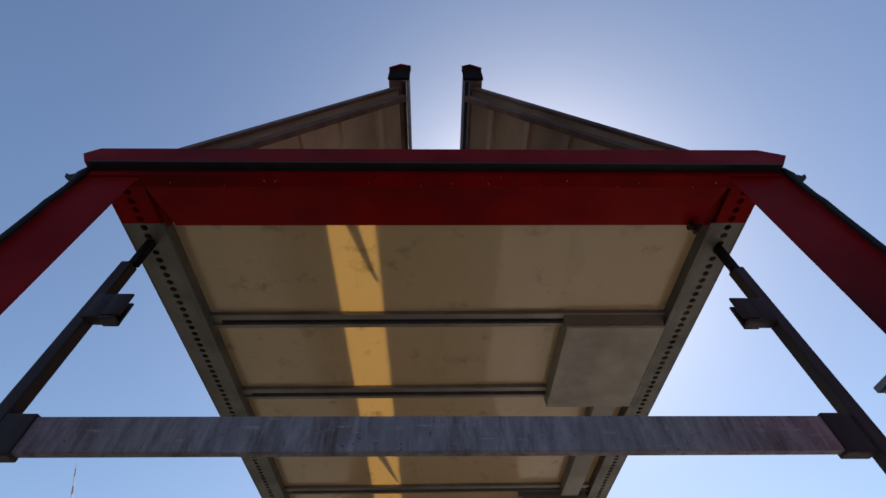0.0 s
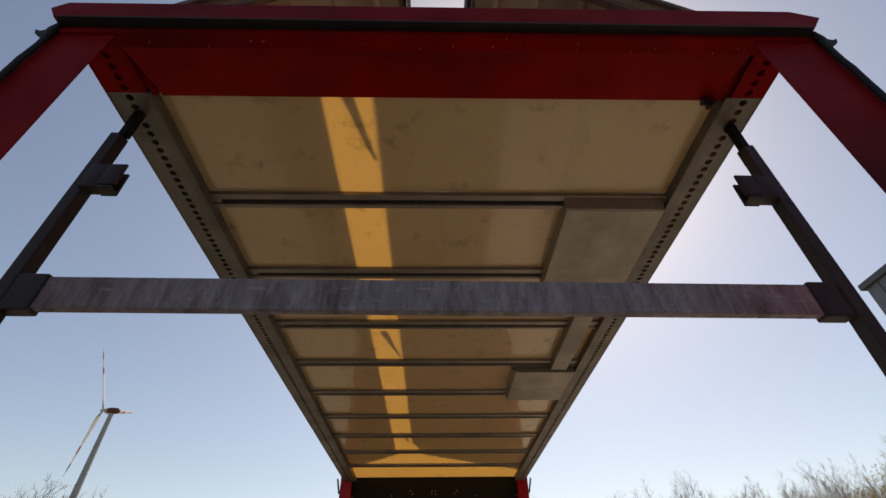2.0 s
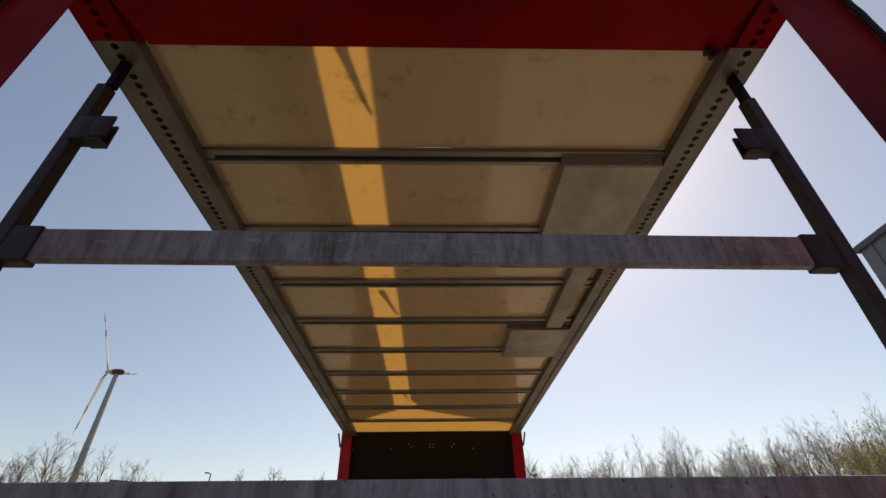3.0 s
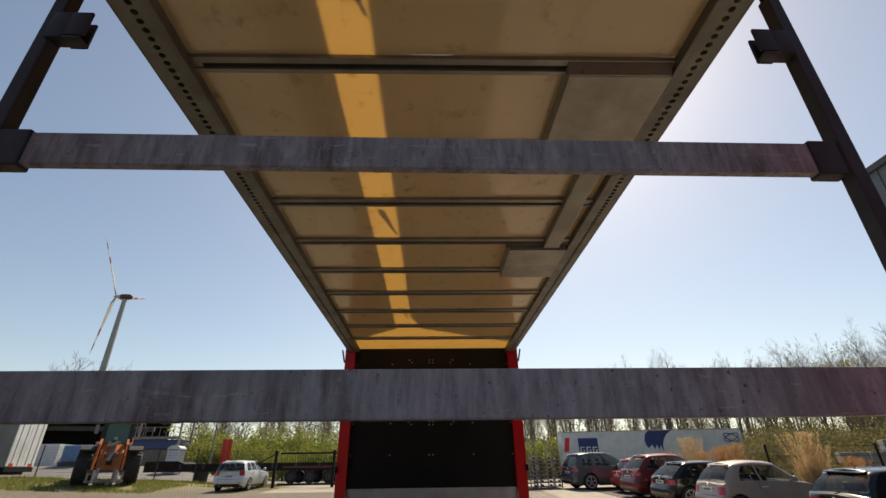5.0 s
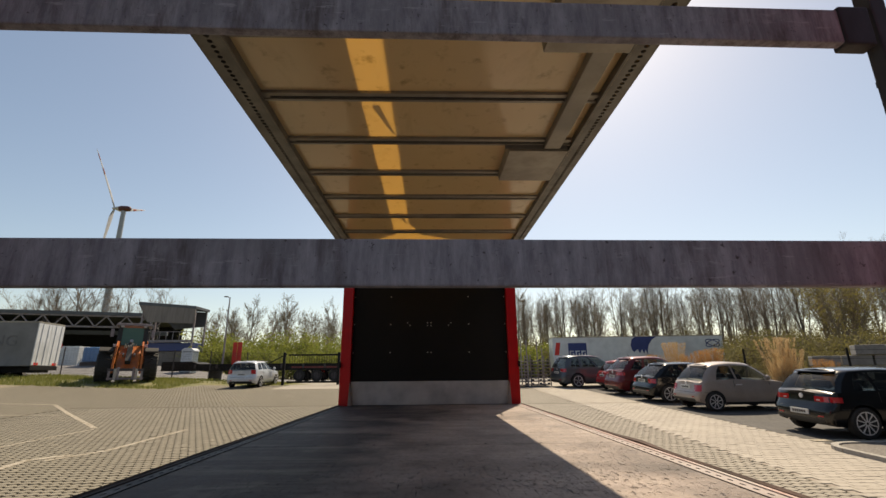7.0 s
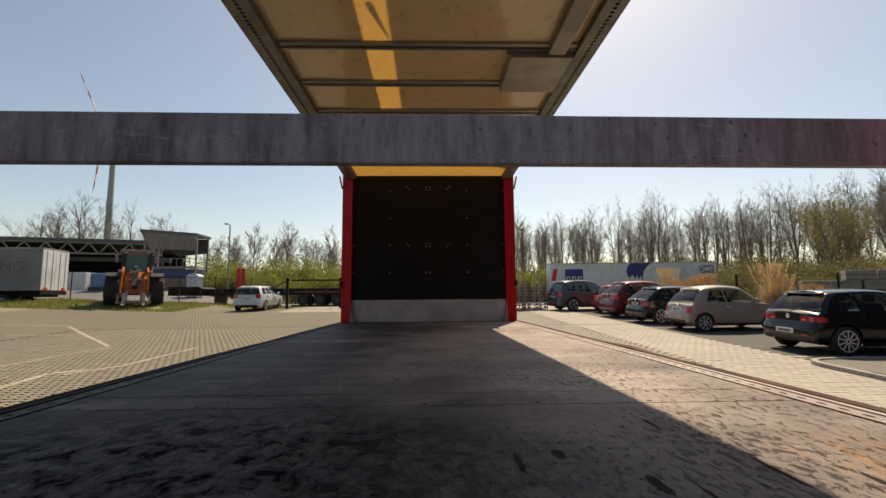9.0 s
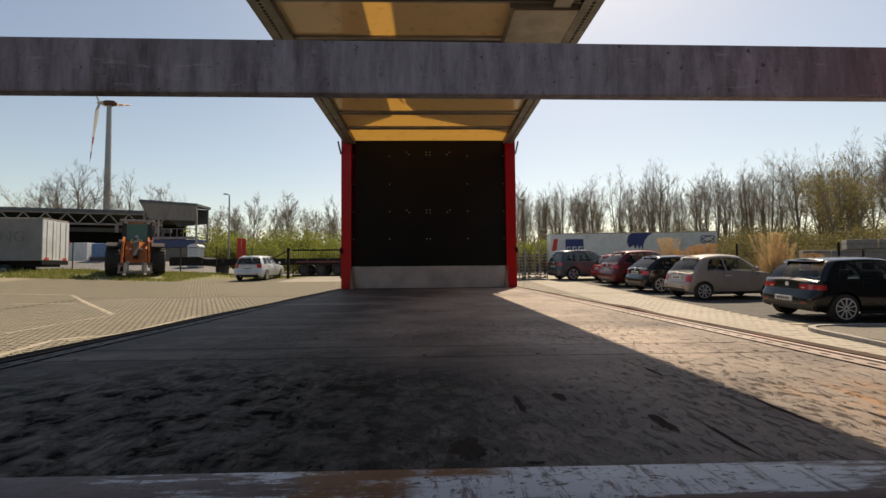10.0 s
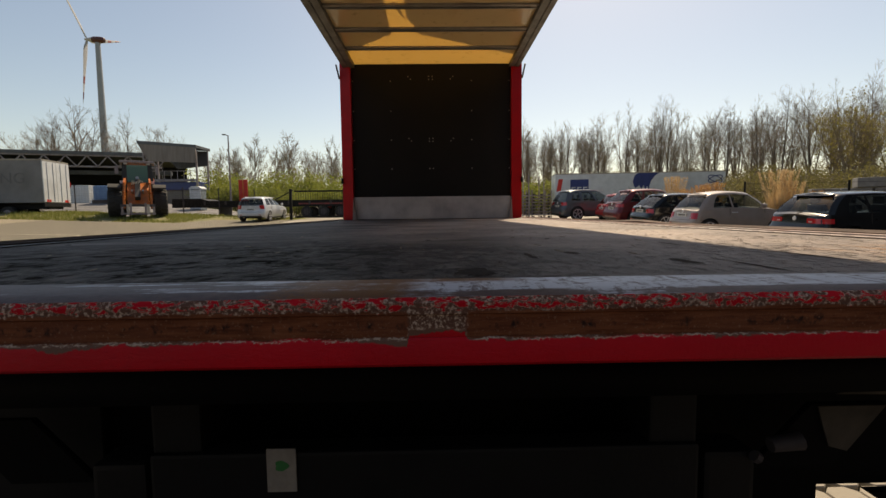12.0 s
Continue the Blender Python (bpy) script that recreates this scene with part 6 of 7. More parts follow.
def white_trailer():
    a, b, L = Vector((10.3, 37.85)), Vector((23.8, 36.2)), 14.76
    d = b - a
    t = thing("box_trailer", "white box semi-trailer with dark blue panel and emblem", "semi-trailer",
              pose(a.x, a.y, 0.97) @ pose(0, 0, 0, 0, 0, math.degrees(math.atan2(d.y, d.x))) @ Matrix.Diagonal((d.length / L, 1.0, 0.935, 1.0)))
    part("box_body", box(B(), 0, L, 0, 2.5, 1.05, 3.65, 0.02), WHITE, t)
    part("roof_trim", box(B(), -0.02, L + 0.02, -0.02, 2.52, 3.62, 3.70, 0.01), ALU, t)
    part("base_trim", box(B(), -0.02, L + 0.02, -0.02, 2.52, 0.98, 1.06, 0.01), ALU_DARK, t)
    pan = part("blue_panel", box(B(), 1.35, 2.98, -0.016, -0.004, 1.95, 3.15), BLUE, t, "dark blue square with three white marks")
    for xx in (1.45, 1.97, 2.49):
        bm = box(B(), xx, xx + 0.11, -0.024, -0.0165, 2.00, 2.48)
        box(bm, xx + 0.11, xx + 0.38, -0.024, -0.0165, 2.00, 2.09)
        box(bm, xx + 0.11, xx + 0.38, -0.024, -0.0165, 2.39, 2.48)
        box(bm, xx + 0.27, xx + 0.38, -0.024, -0.0165, 2.09, 2.28)
        part("white_mark", bm, WHITE, pan, "white block mark")
    # blue swoosh: two arcs
    pts = [(7.3, 3.62), (9.15, 3.62), (8.75, 3.35), (8.45, 2.95), (8.3, 2.5), (8.28, 2.05), (8.1, 2.5), (7.95, 2.15), (7.8, 2.55), (7.6, 2.2), (7.42, 2.55), (7.1, 2.3), (6.95, 2.5), (6.86, 2.9), (7.0, 3.4)]
    part("blue_swoosh", prism(B(), pts, "y", -0.014, -0.004), BLUE, t, "dark blue curved shape")
    # ring emblem
    bm = B()
    for tilt in (0.35, -0.35):
        ring = []
        for k in range(28):
            an = 2 * math.pi * k / 28
            u, v = 0.62 * math.cos(an), 0.24 * math.sin(an)
            c, s = math.cos(tilt), math.sin(tilt)
            ring.append((13.9 + u * c - v * s, 3.0 + u * s + v * c))
        for k in range(28):
            p, q = ring[k], ring[(k + 1) % 28]
            beam(bm, (p[0], -0.012, p[1]), (q[0], -0.012, q[1]), 0.012, 0.07, (0, 0, 1))
    part("ring_emblem", bm, BLUE, t, "dark blue ring emblem")
    part("red_mark", prism(B(), [(0.1, 2.1), (0.5, 2.1), (0.68, 3.2), (0.3, 3.2)], "y", -0.014, -0.004), SIGNRED, t, "red mark near the front corner")
    for y in (0.05,):
        part("side_guard", box(B(), 4.0, 9.0, 0.02, 0.06, 0.45, 0.85), ALU, t)
    for x in (10.6, 11.9, 13.2):
        for y in (0.2, 2.3):
            w = part("wheel", lathe(B(), [(-0.18, 0.3), (-0.16, 0.48), (0.16, 0.48), (0.18, 0.3)], "y", 24, (x, y, 0.52)), TYRE, t)
            part("rim", lathe(B(), [(-0.19, 0.27), (0.19, 0.27)], "y", 18, (x, y, 0.52)), GALV, w)
    part("chassis_beam", box(B(), 0.5, L - 0.3, 0.6, 1.9, 0.7, 1.0), BLACK, t)
    part("landing_leg", box(B(), 2.6, 2.75, 0.3, 2.2, 0.05, 0.9), BLACK, t)


white_trailer()


BAND_DULL = surf("dull_red_board", (0.20, 0.03, 0.028), (0.13, 0.025, 0.024), 3, 0.6)


def flatbed():
    t = thing("flatbed_trailer", "empty black low flatbed trailer beyond the fence", "flatbed trailer", pose(-20.0, 34.6, ground_z(-14, 34)))
    part("deck", box(B(), 0, 16.5, 0, 2.4, 1.05, 1.3, 0.02), BLACK, t)
    part("goose_neck", prism(B(), [(0, 1.05), (0, 1.5), (2.2, 1.5), (2.8, 1.3), (2.8, 1.05)], "y", 0.0, 2.4), BLACK, t)
    part("side_rail", box(B(), 0, 16.5, -0.03, 0.0, 0.82, 1.32), BLACK, t)
    for k in range(10):
        part("stake_pocket", box(B(), 0.8 + 1.6 * k, 0.95 + 1.6 * k, -0.06, -0.03, 1.0, 1.3), GALV_DARK, t)
    for x in (10.2, 11.5, 12.8, 14.1):
        for y in (0.15, 2.25):
            w = part("wheel", lathe(B(), [(-0.18, 0.28), (-0.16, 0.42), (0.16, 0.42), (0.18, 0.28)], "y", 24, (x, y, 0.42)), TYRE, t)
            part("rim", lathe(B(), [(-0.19, 0.24), (0.19, 0.24)], "y", 18, (x, y, 0.42)), GALV_DARK, w)
    part("rear_light_board", box(B(), 9.6, 15.6, -0.05, -0.04, 0.98, 1.10), BAND_DULL, t)
    part("landing_leg", box(B(), 3.4, 3.55, 0.2, 2.2, 0.02, 1.05), BLACK, t)


flatbed()


# ---- canopy, stage tower, cabins ----
def canopy():
    t = thing("station_canopy", "grey flat steel canopy on lattice trusses", "canopy", pose(-33.5, 57, 0) @ pose(0, 0, 0, 0, 0, 17) @ pose(33.5, -57, -0.75))
    part("canopy_roof", box(B(), -75, -33.5, 57, 73, 9.50, 9.75, 0.05), ROOFSTEEL, t)
    part("fascia", box(B(), -75, -33.4, 56.9, 57.0, 9.42, 9.8), ROOFSTEEL, t)
    tr = part("truss_bottom_chord", box(B(), -75, -33.8, 57.2, 57.4, 7.95, 8.15), GALV, t)
    part("truss_top_chord", box(B(), -75, -33.8, 57.0, 57.2, 9.25, 9.40), GALV, t)
    for k in range(20):
        x = -74 + 2.1 * k
        part("truss_web", beam(B(), (x, 57.15, 8.05), (x + 1.05, 57.1, 9.3), 0.12, 0.12, (0, 1, 0)), GALV, t)
        part("truss_web", beam(B(), (x + 1.05, 57.1, 9.3), (x + 2.1, 57.15, 8.05), 0.12, 0.12, (0, 1, 0)), GALV, t)
    for x in (-70, -58, -46, -35):
        for y in (58.5, 62):
            part("column", box(B(), x - 0.2, x + 0.2, y - 0.2, y + 0.2, 1.0, 9.4), GALV_DARK, t)
    # black colour stands for the shade under the canopy and closes off the sky
    part("back_wall", box(B(), -75, -34, 72.5, 72.9, 1.6, 9.5), BLACK, t, "wall painted black for the shade under the canopy")
    part("canopy_beam", box(B(), -75, -33.5, 61, 61.4, 7.4, 7.9), ROOFSTEEL, t)
    for k in range(9):
        part("pipe_bridge", box(B(), -60 + 3.0 * k, -57.4 + 3.0 * k, 59.9, 60.1, 5.2, 5.35), GALV, t)
    for k in range(5):
        part("pump_unit", box(B(), -62 + 6 * k, -60.8 + 6 * k, 60.5, 61.3, 1.0, 3.0, 0.05), (WHITE, BLUE, SIGNRED, WHITE, GALV)[k], t)


canopy()


FASCIA = surf("fascia_sheet", (0.21, 0.175, 0.15), (0.15, 0.125, 0.11), 1.5, 0.6, stretch=(4, 1, 0.3))


def stage_tower():
    t = thing("roofed_tower", "open steel tower with a dark sloping roof over a blue cabin", "tower", pose(0, 0, 0))
    x0, x1, y0, y1 = -31.2, -25.6, 49.5, 52.0
    part("tower_roof", prism(B(), [(x0 - 0.4, 9.0), (x1 + 0.2, 8.55), (x1 + 0.2, 8.85), (x0 - 0.4, 9.35)], "y", y0 - 0.4, y1 + 0.3, 0.03), ROOFSTEEL, t, "dark sloping roof")
    part("roof_soffit", prism(B(), [(x0 - 0.3, 8.9), (x1, 8.5), (x1, 6.9), (x0 + 2.3, 6.6)], "y", y1 - 0.1, y1 + 0.1), ROOFSTEEL, t)
    part("roof_fascia", prism(B(), [(x0 - 0.35, 9.05), (x1 + 0.15, 8.6), (x1 + 0.15, 6.95), (x0 + 0.75, 7.15)], "y", y0 - 0.38, y0 - 0.30), FASCIA, t, "brown-grey sheet fascia")
    for x in (x0, x1):
        for y in (y0, y1):
            part("tower_post", box(B(), x - 0.08, x + 0.08, y - 0.08, y + 0.08, 1.0, 8.7), GALV, t)
    part("tower_beam", box(B(), x0, x1, y0 - 0.1, y0 + 0.1, 5.0, 5.25), GALV, t)
    for k in range(9):
        part("tower_railing_post", box(B(), x0 + 0.7 * k, x0 + 0.05 + 0.7 * k, y0 - 0.05, y0, 5.25, 6.1), GALV, t)
    part("tower_handrail", box(B(), x0, x1, y0 - 0.05, y0, 6.1, 6.16), GALV, t)
    part("blue_cabin", box(B(), -30.6, -25.6, y0 + 0.3, y1, 4.1, 4.98, 0.05), BLUE, t, "dark blue cabin")
    part("cabin_base", box(B(), -30.5, -25.7, y0 + 0.5, y1 - 0.1, 0.9, 4.1), FASCIA, t, "weathered grey-brown siding")


stage_tower()


def water_tank():
    t = thing("storage_tank", "light blue ribbed storage tank", "storage tank", pose(-28.7, 40.5, 2.40) @ Matrix.Diagonal((1.15, 0.9, 0.69, 1.0)))
    paint = surf("pale_blue_plastic", (0.10, 0.22, 0.42), (0.14, 0.27, 0.46), 3, 0.5)
    part("tank", box(B(), -0.9, 0.95, -0.8, 0.8, 0.5, 2.3, 0.12), paint, t)
    for k in range(6):
        part("tank_rib", box(B(), -0.75 + 0.3 * k, -0.65 + 0.3 * k, -0.84, -0.79, 0.6, 2.2, 0.01), paint, t)
    part("tank_base", box(B(), -0.95, 1.0, -0.85, 0.85, 0.0, 0.5), GALV_DARK, t)
    t = thing("white_container", "pale grey container beside the tank", "container", pose(-34.4, 44, 2.38))
    part("box_shell", box(B(), -0.9, 1.2, 0, 2.4, 0.02, 1.95, 0.03), WHITE, t)
    for k in range(7):
        part("wall_rib", box(B(), -0.8 + 0.28 * k, -0.7 + 0.28 * k, -0.03, 0.0, 0.2, 1.8), WHITE, t)
    t = thing("round_sign", "round traffic sign, red rim on white", "road sign", pose(-32.3, 40.2, 2.40))
    part("sign_face", lathe(B(), [(0, 0.42), (-0.03, 0.42), (-0.03, 0.02)], "y", 28, (0, 0, 1.7)), PLATE, t)
    part("sign_rim", lathe(B(), [(-0.032, 0.46), (-0.04, 0.46), (-0.04, 0.33), (-0.032, 0.33)], "y", 28, (0, 0, 1.7)), SIGNRED, t)
    part("sign_post", tube(B(), (0, 0.05, 0), (0, 0.05, 2.1), 0.04, 0.04, 8), GALV, t)


water_tank()


def toilet():
    t = thing("portable_toilet", "grey portable toilet cabin with white domed roof", "portable toilet", pose(-20.75, 40.0, 1.76) @ Matrix.Diagonal((0.95, 0.95, 0.91, 1.0)))
    grey = surf("grey_plastic", (0.20, 0.24, 0.26), (0.16, 0.19, 0.21), 4, 0.5)
    part("cabin", box(B(), -0.52, 0.52, -0.5, 0.5, 0.0, 2.0, 0.05), grey, t)
    part("cabin_door", box(B(), -0.40, 0.40, -0.53, -0.5, 0.1, 1.9, 0.015), WHITE, t)
    part("dome_roof", prism(B(), [(-0.56, 1.98), (0.56, 1.98), (0.54, 2.12), (0.3, 2.28), (-0.3, 2.28), (-0.54, 2.12)], "y", -0.55, 0.55, 0.03), WHITE, t)
    for x in (-0.46, 0.46):
        part("corner_post", box(B(), x - 0.05, x + 0.05, -0.55, -0.49, 0.0, 2.0, 0.01), WHITE, t)


toilet()


def red_sign():
    t = thing("red_board_sign", "tall bright red double board sign on posts", "sign board", pose(-14.3, 34.0, ground_z(-14.3, 34)))
    for x0, x1 in ((-0.34, -0.03), (0.0, 0.33)):
        part("sign_board", box(B(), x0, x1, -0.03, 0.0, 1.25, 2.85, 0.008), SIGNRED, t)
    for x in (-0.18, 0.16):
        part("sign_post", tube(B(), (x, 0.05, 0), (x, 0.05, 2.8), 0.035, 0.035, 8), GALV, t)


red_sign()


def street_lamp():
    t = thing("street_lamp", "tall grey street lamp with a short flat head", "street lamp", pose(-20.1, 45.0, 1.0))
    part("lamp_pole", tube(B(), (0, 0, 0), (0, 0, 8.1), 0.10, 0.055, 12), GALV, t)
    part("lamp_arm", tube(B(), (0, 0, 8.05), (-0.35, -0.1, 8.2), 0.04, 0.04, 8), GALV, t)
    part("lamp_head", prism(B(), [(-0.55, 8.12), (-0.2, 8.1), (-0.15, 8.2), (-0.5, 8.22)], "y", -0.16, 0.05, 0.02), GALV_DARK, t)


street_lamp()


# ---- fence and gate ----
def fence():
    t = thing("mesh_fence", "dark wire mesh fence along the verge", "fence", pose(0, 0, 0))
    pts = [(-34 + 2.6 * k, 33.2) for k in range(10)]
    for x, y in pts:
        z = ground_z(x, y) + 0.25
        part("fence_post", tube(B(), (x, y, z - 0.3), (x, y, z + 1.9), 0.04, 0.04, 8), GALV_DARK, t)
    for (x0, y0), (x1, y1) in zip(pts, pts[1:]):
        bm = B()
        z0, z1 = ground_z(x0, y0) + 0.25, ground_z(x1, y1) + 0.25
        for k in range(11):
            h = 0.1 + 0.17 * k
            beam(bm, (x0, y0, z0 + h), (x1, y1, z1 + h), 0.008, 0.008)
        for k in range(26):
            f = k / 26
            xx, zz = x0 + (x1 - x0) * f, z0 + (z1 - z0) * f
            beam(bm, (xx, y0, zz + 0.05), (xx, y0, zz + 1.82), 0.006, 0.006, (0, 1, 0))
        part("mesh_panel", bm, GALV_DARK, t)


fence()


def gate():
    t = thing("sliding_gate", "dark sliding yard gate with upright bars", "gate", pose(0, 30.0, ground_z(-8, 30)))
    for x in (-9.55, -6.0):
        part("gate_post", box(B(), x - 0.08, x + 0.08, -0.08, 0.08, 0.0, 2.05, 0.01), BLACK, t)
    fr = part("gate_frame", box(B(), -9.3, -3.0, -0.04, 0.04, 1.84, 1.94, 0.008), BLACK, t)
    part("gate_rail", box(B(), -9.3, -3.0, -0.04, 0.04, 0.12, 0.24, 0.008), BLACK, t)
    for k in range(39):
        part("gate_bar", box(B(), -9.2 + 0.16 * k, -9.182 + 0.16 * k, -0.009, 0.009, 0.2, 1.86), BLACK, t)
    part("gate_brace", beam(B(), (-10.6, 0.1, 1.35), (-9.4, 0.0, 1.95), 0.06, 0.06), BLACK, t)
    t2 = thing("low_loader", "low trailer with a red and white striped edge behind the gate", "low trailer", pose(-9.4, 36.6, 1.0))
    part("deck", box(B(), 0, 8, 0, 2.3, 0.75, 0.95, 0.01), BLACK, t2)
    for k in range(12):
        part("stripe_plate", box(B(), 0.1 + 0.65 * k, 0.42 + 0.65 * k, -0.03, -0.005, 0.74, 0.96), SIGNRED if k % 2 else PLATE, t2)
    for x in (2.0, 3.2, 4.4):
        part("wheel", lathe(B(), [(-0.16, 0.25), (-0.15, 0.38), (0.15, 0.38), (0.16, 0.25)], "y", 20, (x, 0.2, 0.38)), TYRE, t2)


gate()


# ---- stacked cages beside the truck ----
def cage(m):
    t = thing("steel_stillage", "stack of grey steel stillage frames", "stillage", m, "stacked stillages")
    for k in range(8):
        z = 0.05 + 0.19 * k
        part("pallet_frame", box(B(), -0.6, 0.6, -0.4, 0.4, z, z + 0.05, 0.006), GALV, t)
        for x in (-0.5, 0.0, 0.5):
            part("pallet_foot", box(B(), x - 0.05, x + 0.05, -0.42, -0.3, z + 0.05, z + 0.14), GALV_DARK, t)
    for x in (-0.62, 0.62):
        for y in (-0.42, 0.42):
            part("corner_post", box(B(), x - 0.025, x + 0.025, y - 0.025, y + 0.025, 0.0, 1.75), GALV, t)
    return t


c0 = cage(pose(5.0, 26.4, ground_z(5, 26.4)))
copy_thing(c0, pose(6.35, 26.8, ground_z(6.3, 26.8)) @ pose(0, 0, 0, 0, 0, 12))
copy_thing(c0, pose(3.7, 26.9, ground_z(3.7, 26.9)))
for x, h in ((5.6, 2.5), (5.95, 2.7), (6.6, 2.6), (6.9, 2.2)):
    t = thing("steel_stake", "pale upright steel stake behind the stillages", "stake", pose(x, 27.8, ground_z(x, 27.8)), "upright stakes")
    part("stake_tube", tube(B(), (0, 0, 0), (0, 0, h), 0.035, 0.035, 8), GALV, t)


# ---- stone block wall and fence posts at the far side ----
def block_wall():
    t = thing("block_wall", "stacked pale concrete blocks behind the car park", "block wall", pose(20.2, 23.4, 0.75) @ pose(0, 0, 0, 0, 0, -28))
    rnd = random.Random(8)
    for row in range(4):
        for k in range(9):
            x = 1.3 * k + (0.6 if row % 2 else 0)
            if row == 3 and k % 3 == 0:
                continue
            part("stone_block", box(B(), x + rnd.uniform(0, 0.05), x + 1.24, rnd.uniform(-0.05, 0.05), 0.8, 0.52 * row, 0.52 * row + 0.49, 0.03), CONCRETE, t)
    t2 = thing("post_fence", "dark posts with wire in front of the blocks", "fence", pose(0, 0, 0))
    for k in range(8):
        x, y = 16.0 + 1.9 * k, 22.5 - 0.9 * k
        z = ground_z(x, y)
        part("fence_post", tube(B(), (x, y, z), (x, y, z + 2.0), 0.05, 0.05, 8), BLACK, t2)
        if k < 7:
            for h in (0.5, 1.0, 1.5, 1.9):
                part("fence_wire", beam(B(), (x, y, z + h), (x + 1.9, y - 0.9, ground_z(x + 1.9, y - 0.9) + h), 0.012, 0.012), BLACK, t2)


block_wall()


# ---- grey hall beside the apron ----
def hall():
    t = thing("industrial_hall", "grey metal-clad industrial hall beside the apron", "hall", pose(0, 0, 0))
    x, y, h = 15.0, 11.8, 10.6
    part("hall_wall", box(B(), x, x + 20, -40, y, 0.05, h), HALLWALL, t)
    part("roof_edge", box(B(), x - 0.12, x + 20.1, -40, y + 0.12, h, h + 0.22, 0.02), ROOFSTEEL, t)
    for k in range(50):
        part("cladding_rib", box(B(), x - 0.035, x, y - 0.5 - k, y - 0.42 - k, 0.3, h), HALLWALL, t)
    # unseen building added behind the camera to hold back light from there
    t = thing("warehouse", "unseen dark warehouse front added to cut bounced light", "warehouse", pose(0, 0, 0))
    part("warehouse_wall", box(B(), -40, 14, -26, -16, -0.1, 9.0), ROOFSTEEL, t)
    part("roof_edge", box(B(), -40.2, 14.2, -26.2, -15.8, 9.0, 9.3), HALLWALL, t)
    for k in range(5):
        part("roller_door", box(B(), -30 + 9 * k, -26 + 9 * k, -16.05, -15.98, 0.0, 4.2), GALV_DARK, t)


hall()


# ---- wind turbines ----
BAND = surf("faded_red_band", (0.26, 0.06, 0.055), (0.21, 0.05, 0.048), 0.5, 0.6, relief=0)
NACELLE = surf("dark_red_shell", (0.085, 0.022, 0.024), (0.06, 0.02, 0.02), 0.5, 0.5, relief=0)


def turbine(m, size, turn, name_label):
    t = thing("wind_turbine", name_label, "wind turbine", m)
    part("tower", tube(B(), (0, 0, -3 * size), (0, 0, 98 * size), 2.3 * size, 1.25 * size, 20), TURBINE, t)
    ax = Vector((-0.986, -0.139, 0.0)).normalized()
    side = Vector((0, 0, 1)).cross(ax).normalized()
    c = Vector((0, 0, 99.6 * size))
    bm = B()
    rings = []
    for f, r in ((-4.0, 0.5), (-3.5, 1.3), (-1.6, 1.75), (1.5, 1.7), (2.6, 1.4)):
        rings.append([bm.verts.new(c + ax * f * size + (side * math.cos(a) + Vector((0, 0, 1)) * math.sin(a)) * r * size) for a in [k * math.pi / 6 for k in range(12)]])
    for a, b in zip(rings, rings[1:]):
        for k in range(12):
            bm.faces.new((a[k], a[(k + 1) % 12], b[(k + 1) % 12], b[k]))
    bm.faces.new(rings[0])
    bm.faces.new(rings[-1][::-1])
    part("nacelle", bm, NACELLE, t, "dark red nacelle")
    hubc = c + ax * 5.2 * size
    part("hub", tube(B(), c + ax * 2.4 * size, c + ax * 6.4 * size, 1.4 * size, 0.5 * size, 14), BLADE, t)
    for k in range(3):
        a = radians(turn + 120 * k)
        d = side * math.cos(a) + Vector((0, 0, 1)) * math.sin(a)
        w = ax.cross(d).normalized()
        bm = B()
        rows = []
        for f, wid, th in ((1.0, 1.1, 0.9), (5, 2.6, 0.8), (8, 3.0, 0.65), (18, 2.1, 0.45), (28, 1.3, 0.3), (36, 0.6, 0.18), (38, 0.2, 0.08)):
            p = hubc + d * f * size
            tw = radians(14 - 14 * f / 36)
            ww = (w * math.cos(tw) + ax * math.sin(tw)) * wid * size * 0.5
            tt = ax * th * size * 0.5
            rows.append([bm.verts.new(q) for q in (p - ww * 0.6, p + tt, p + ww * 1.4, p - tt)])
        for u, v in zip(rows, rows[1:]):
            for j in range(4):
                bm.faces.new((u[j], u[(j + 1) % 4], v[(j + 1) % 4], v[j]))
        bm.faces.new(rows[0])
        bm.faces.new(rows[-1][::-1])
        bl = part("blade", bm, BLADE, t, "pale blade with red bands")
        for f0, f1 in ((22, 26), (31, 35)):
            r0, r1 = 1.5 if f0 < 25 else 0.95, 1.25 if f0 < 25 else 0.55
            b2 = B()
            ra, rb = [], []
            for f, wid, dst in ((f0, r0, ra), (f1, r1, rb)):
                p = hubc + d * f * size
                dst += [b2.verts.new(q) for q in (p - w * wid * 0.35 * size, p + ax * 0.22 * size, p + w * wid * 0.75 * size, p - ax * 0.22 * size)]
            for j in range(4):
                b2.faces.new((ra[j], ra[(j + 1) % 4], rb[(j + 1) % 4], rb[j]))
            part("red_band", b2, BAND, bl)


turbine(pose(-182.9, 260.0, 0), 0.985, 42, "tall pale wind turbine with red-banded blades")
turbine(pose(148, 720.0, 0), 1.12, 20, "distant small wind turbine above the trees")


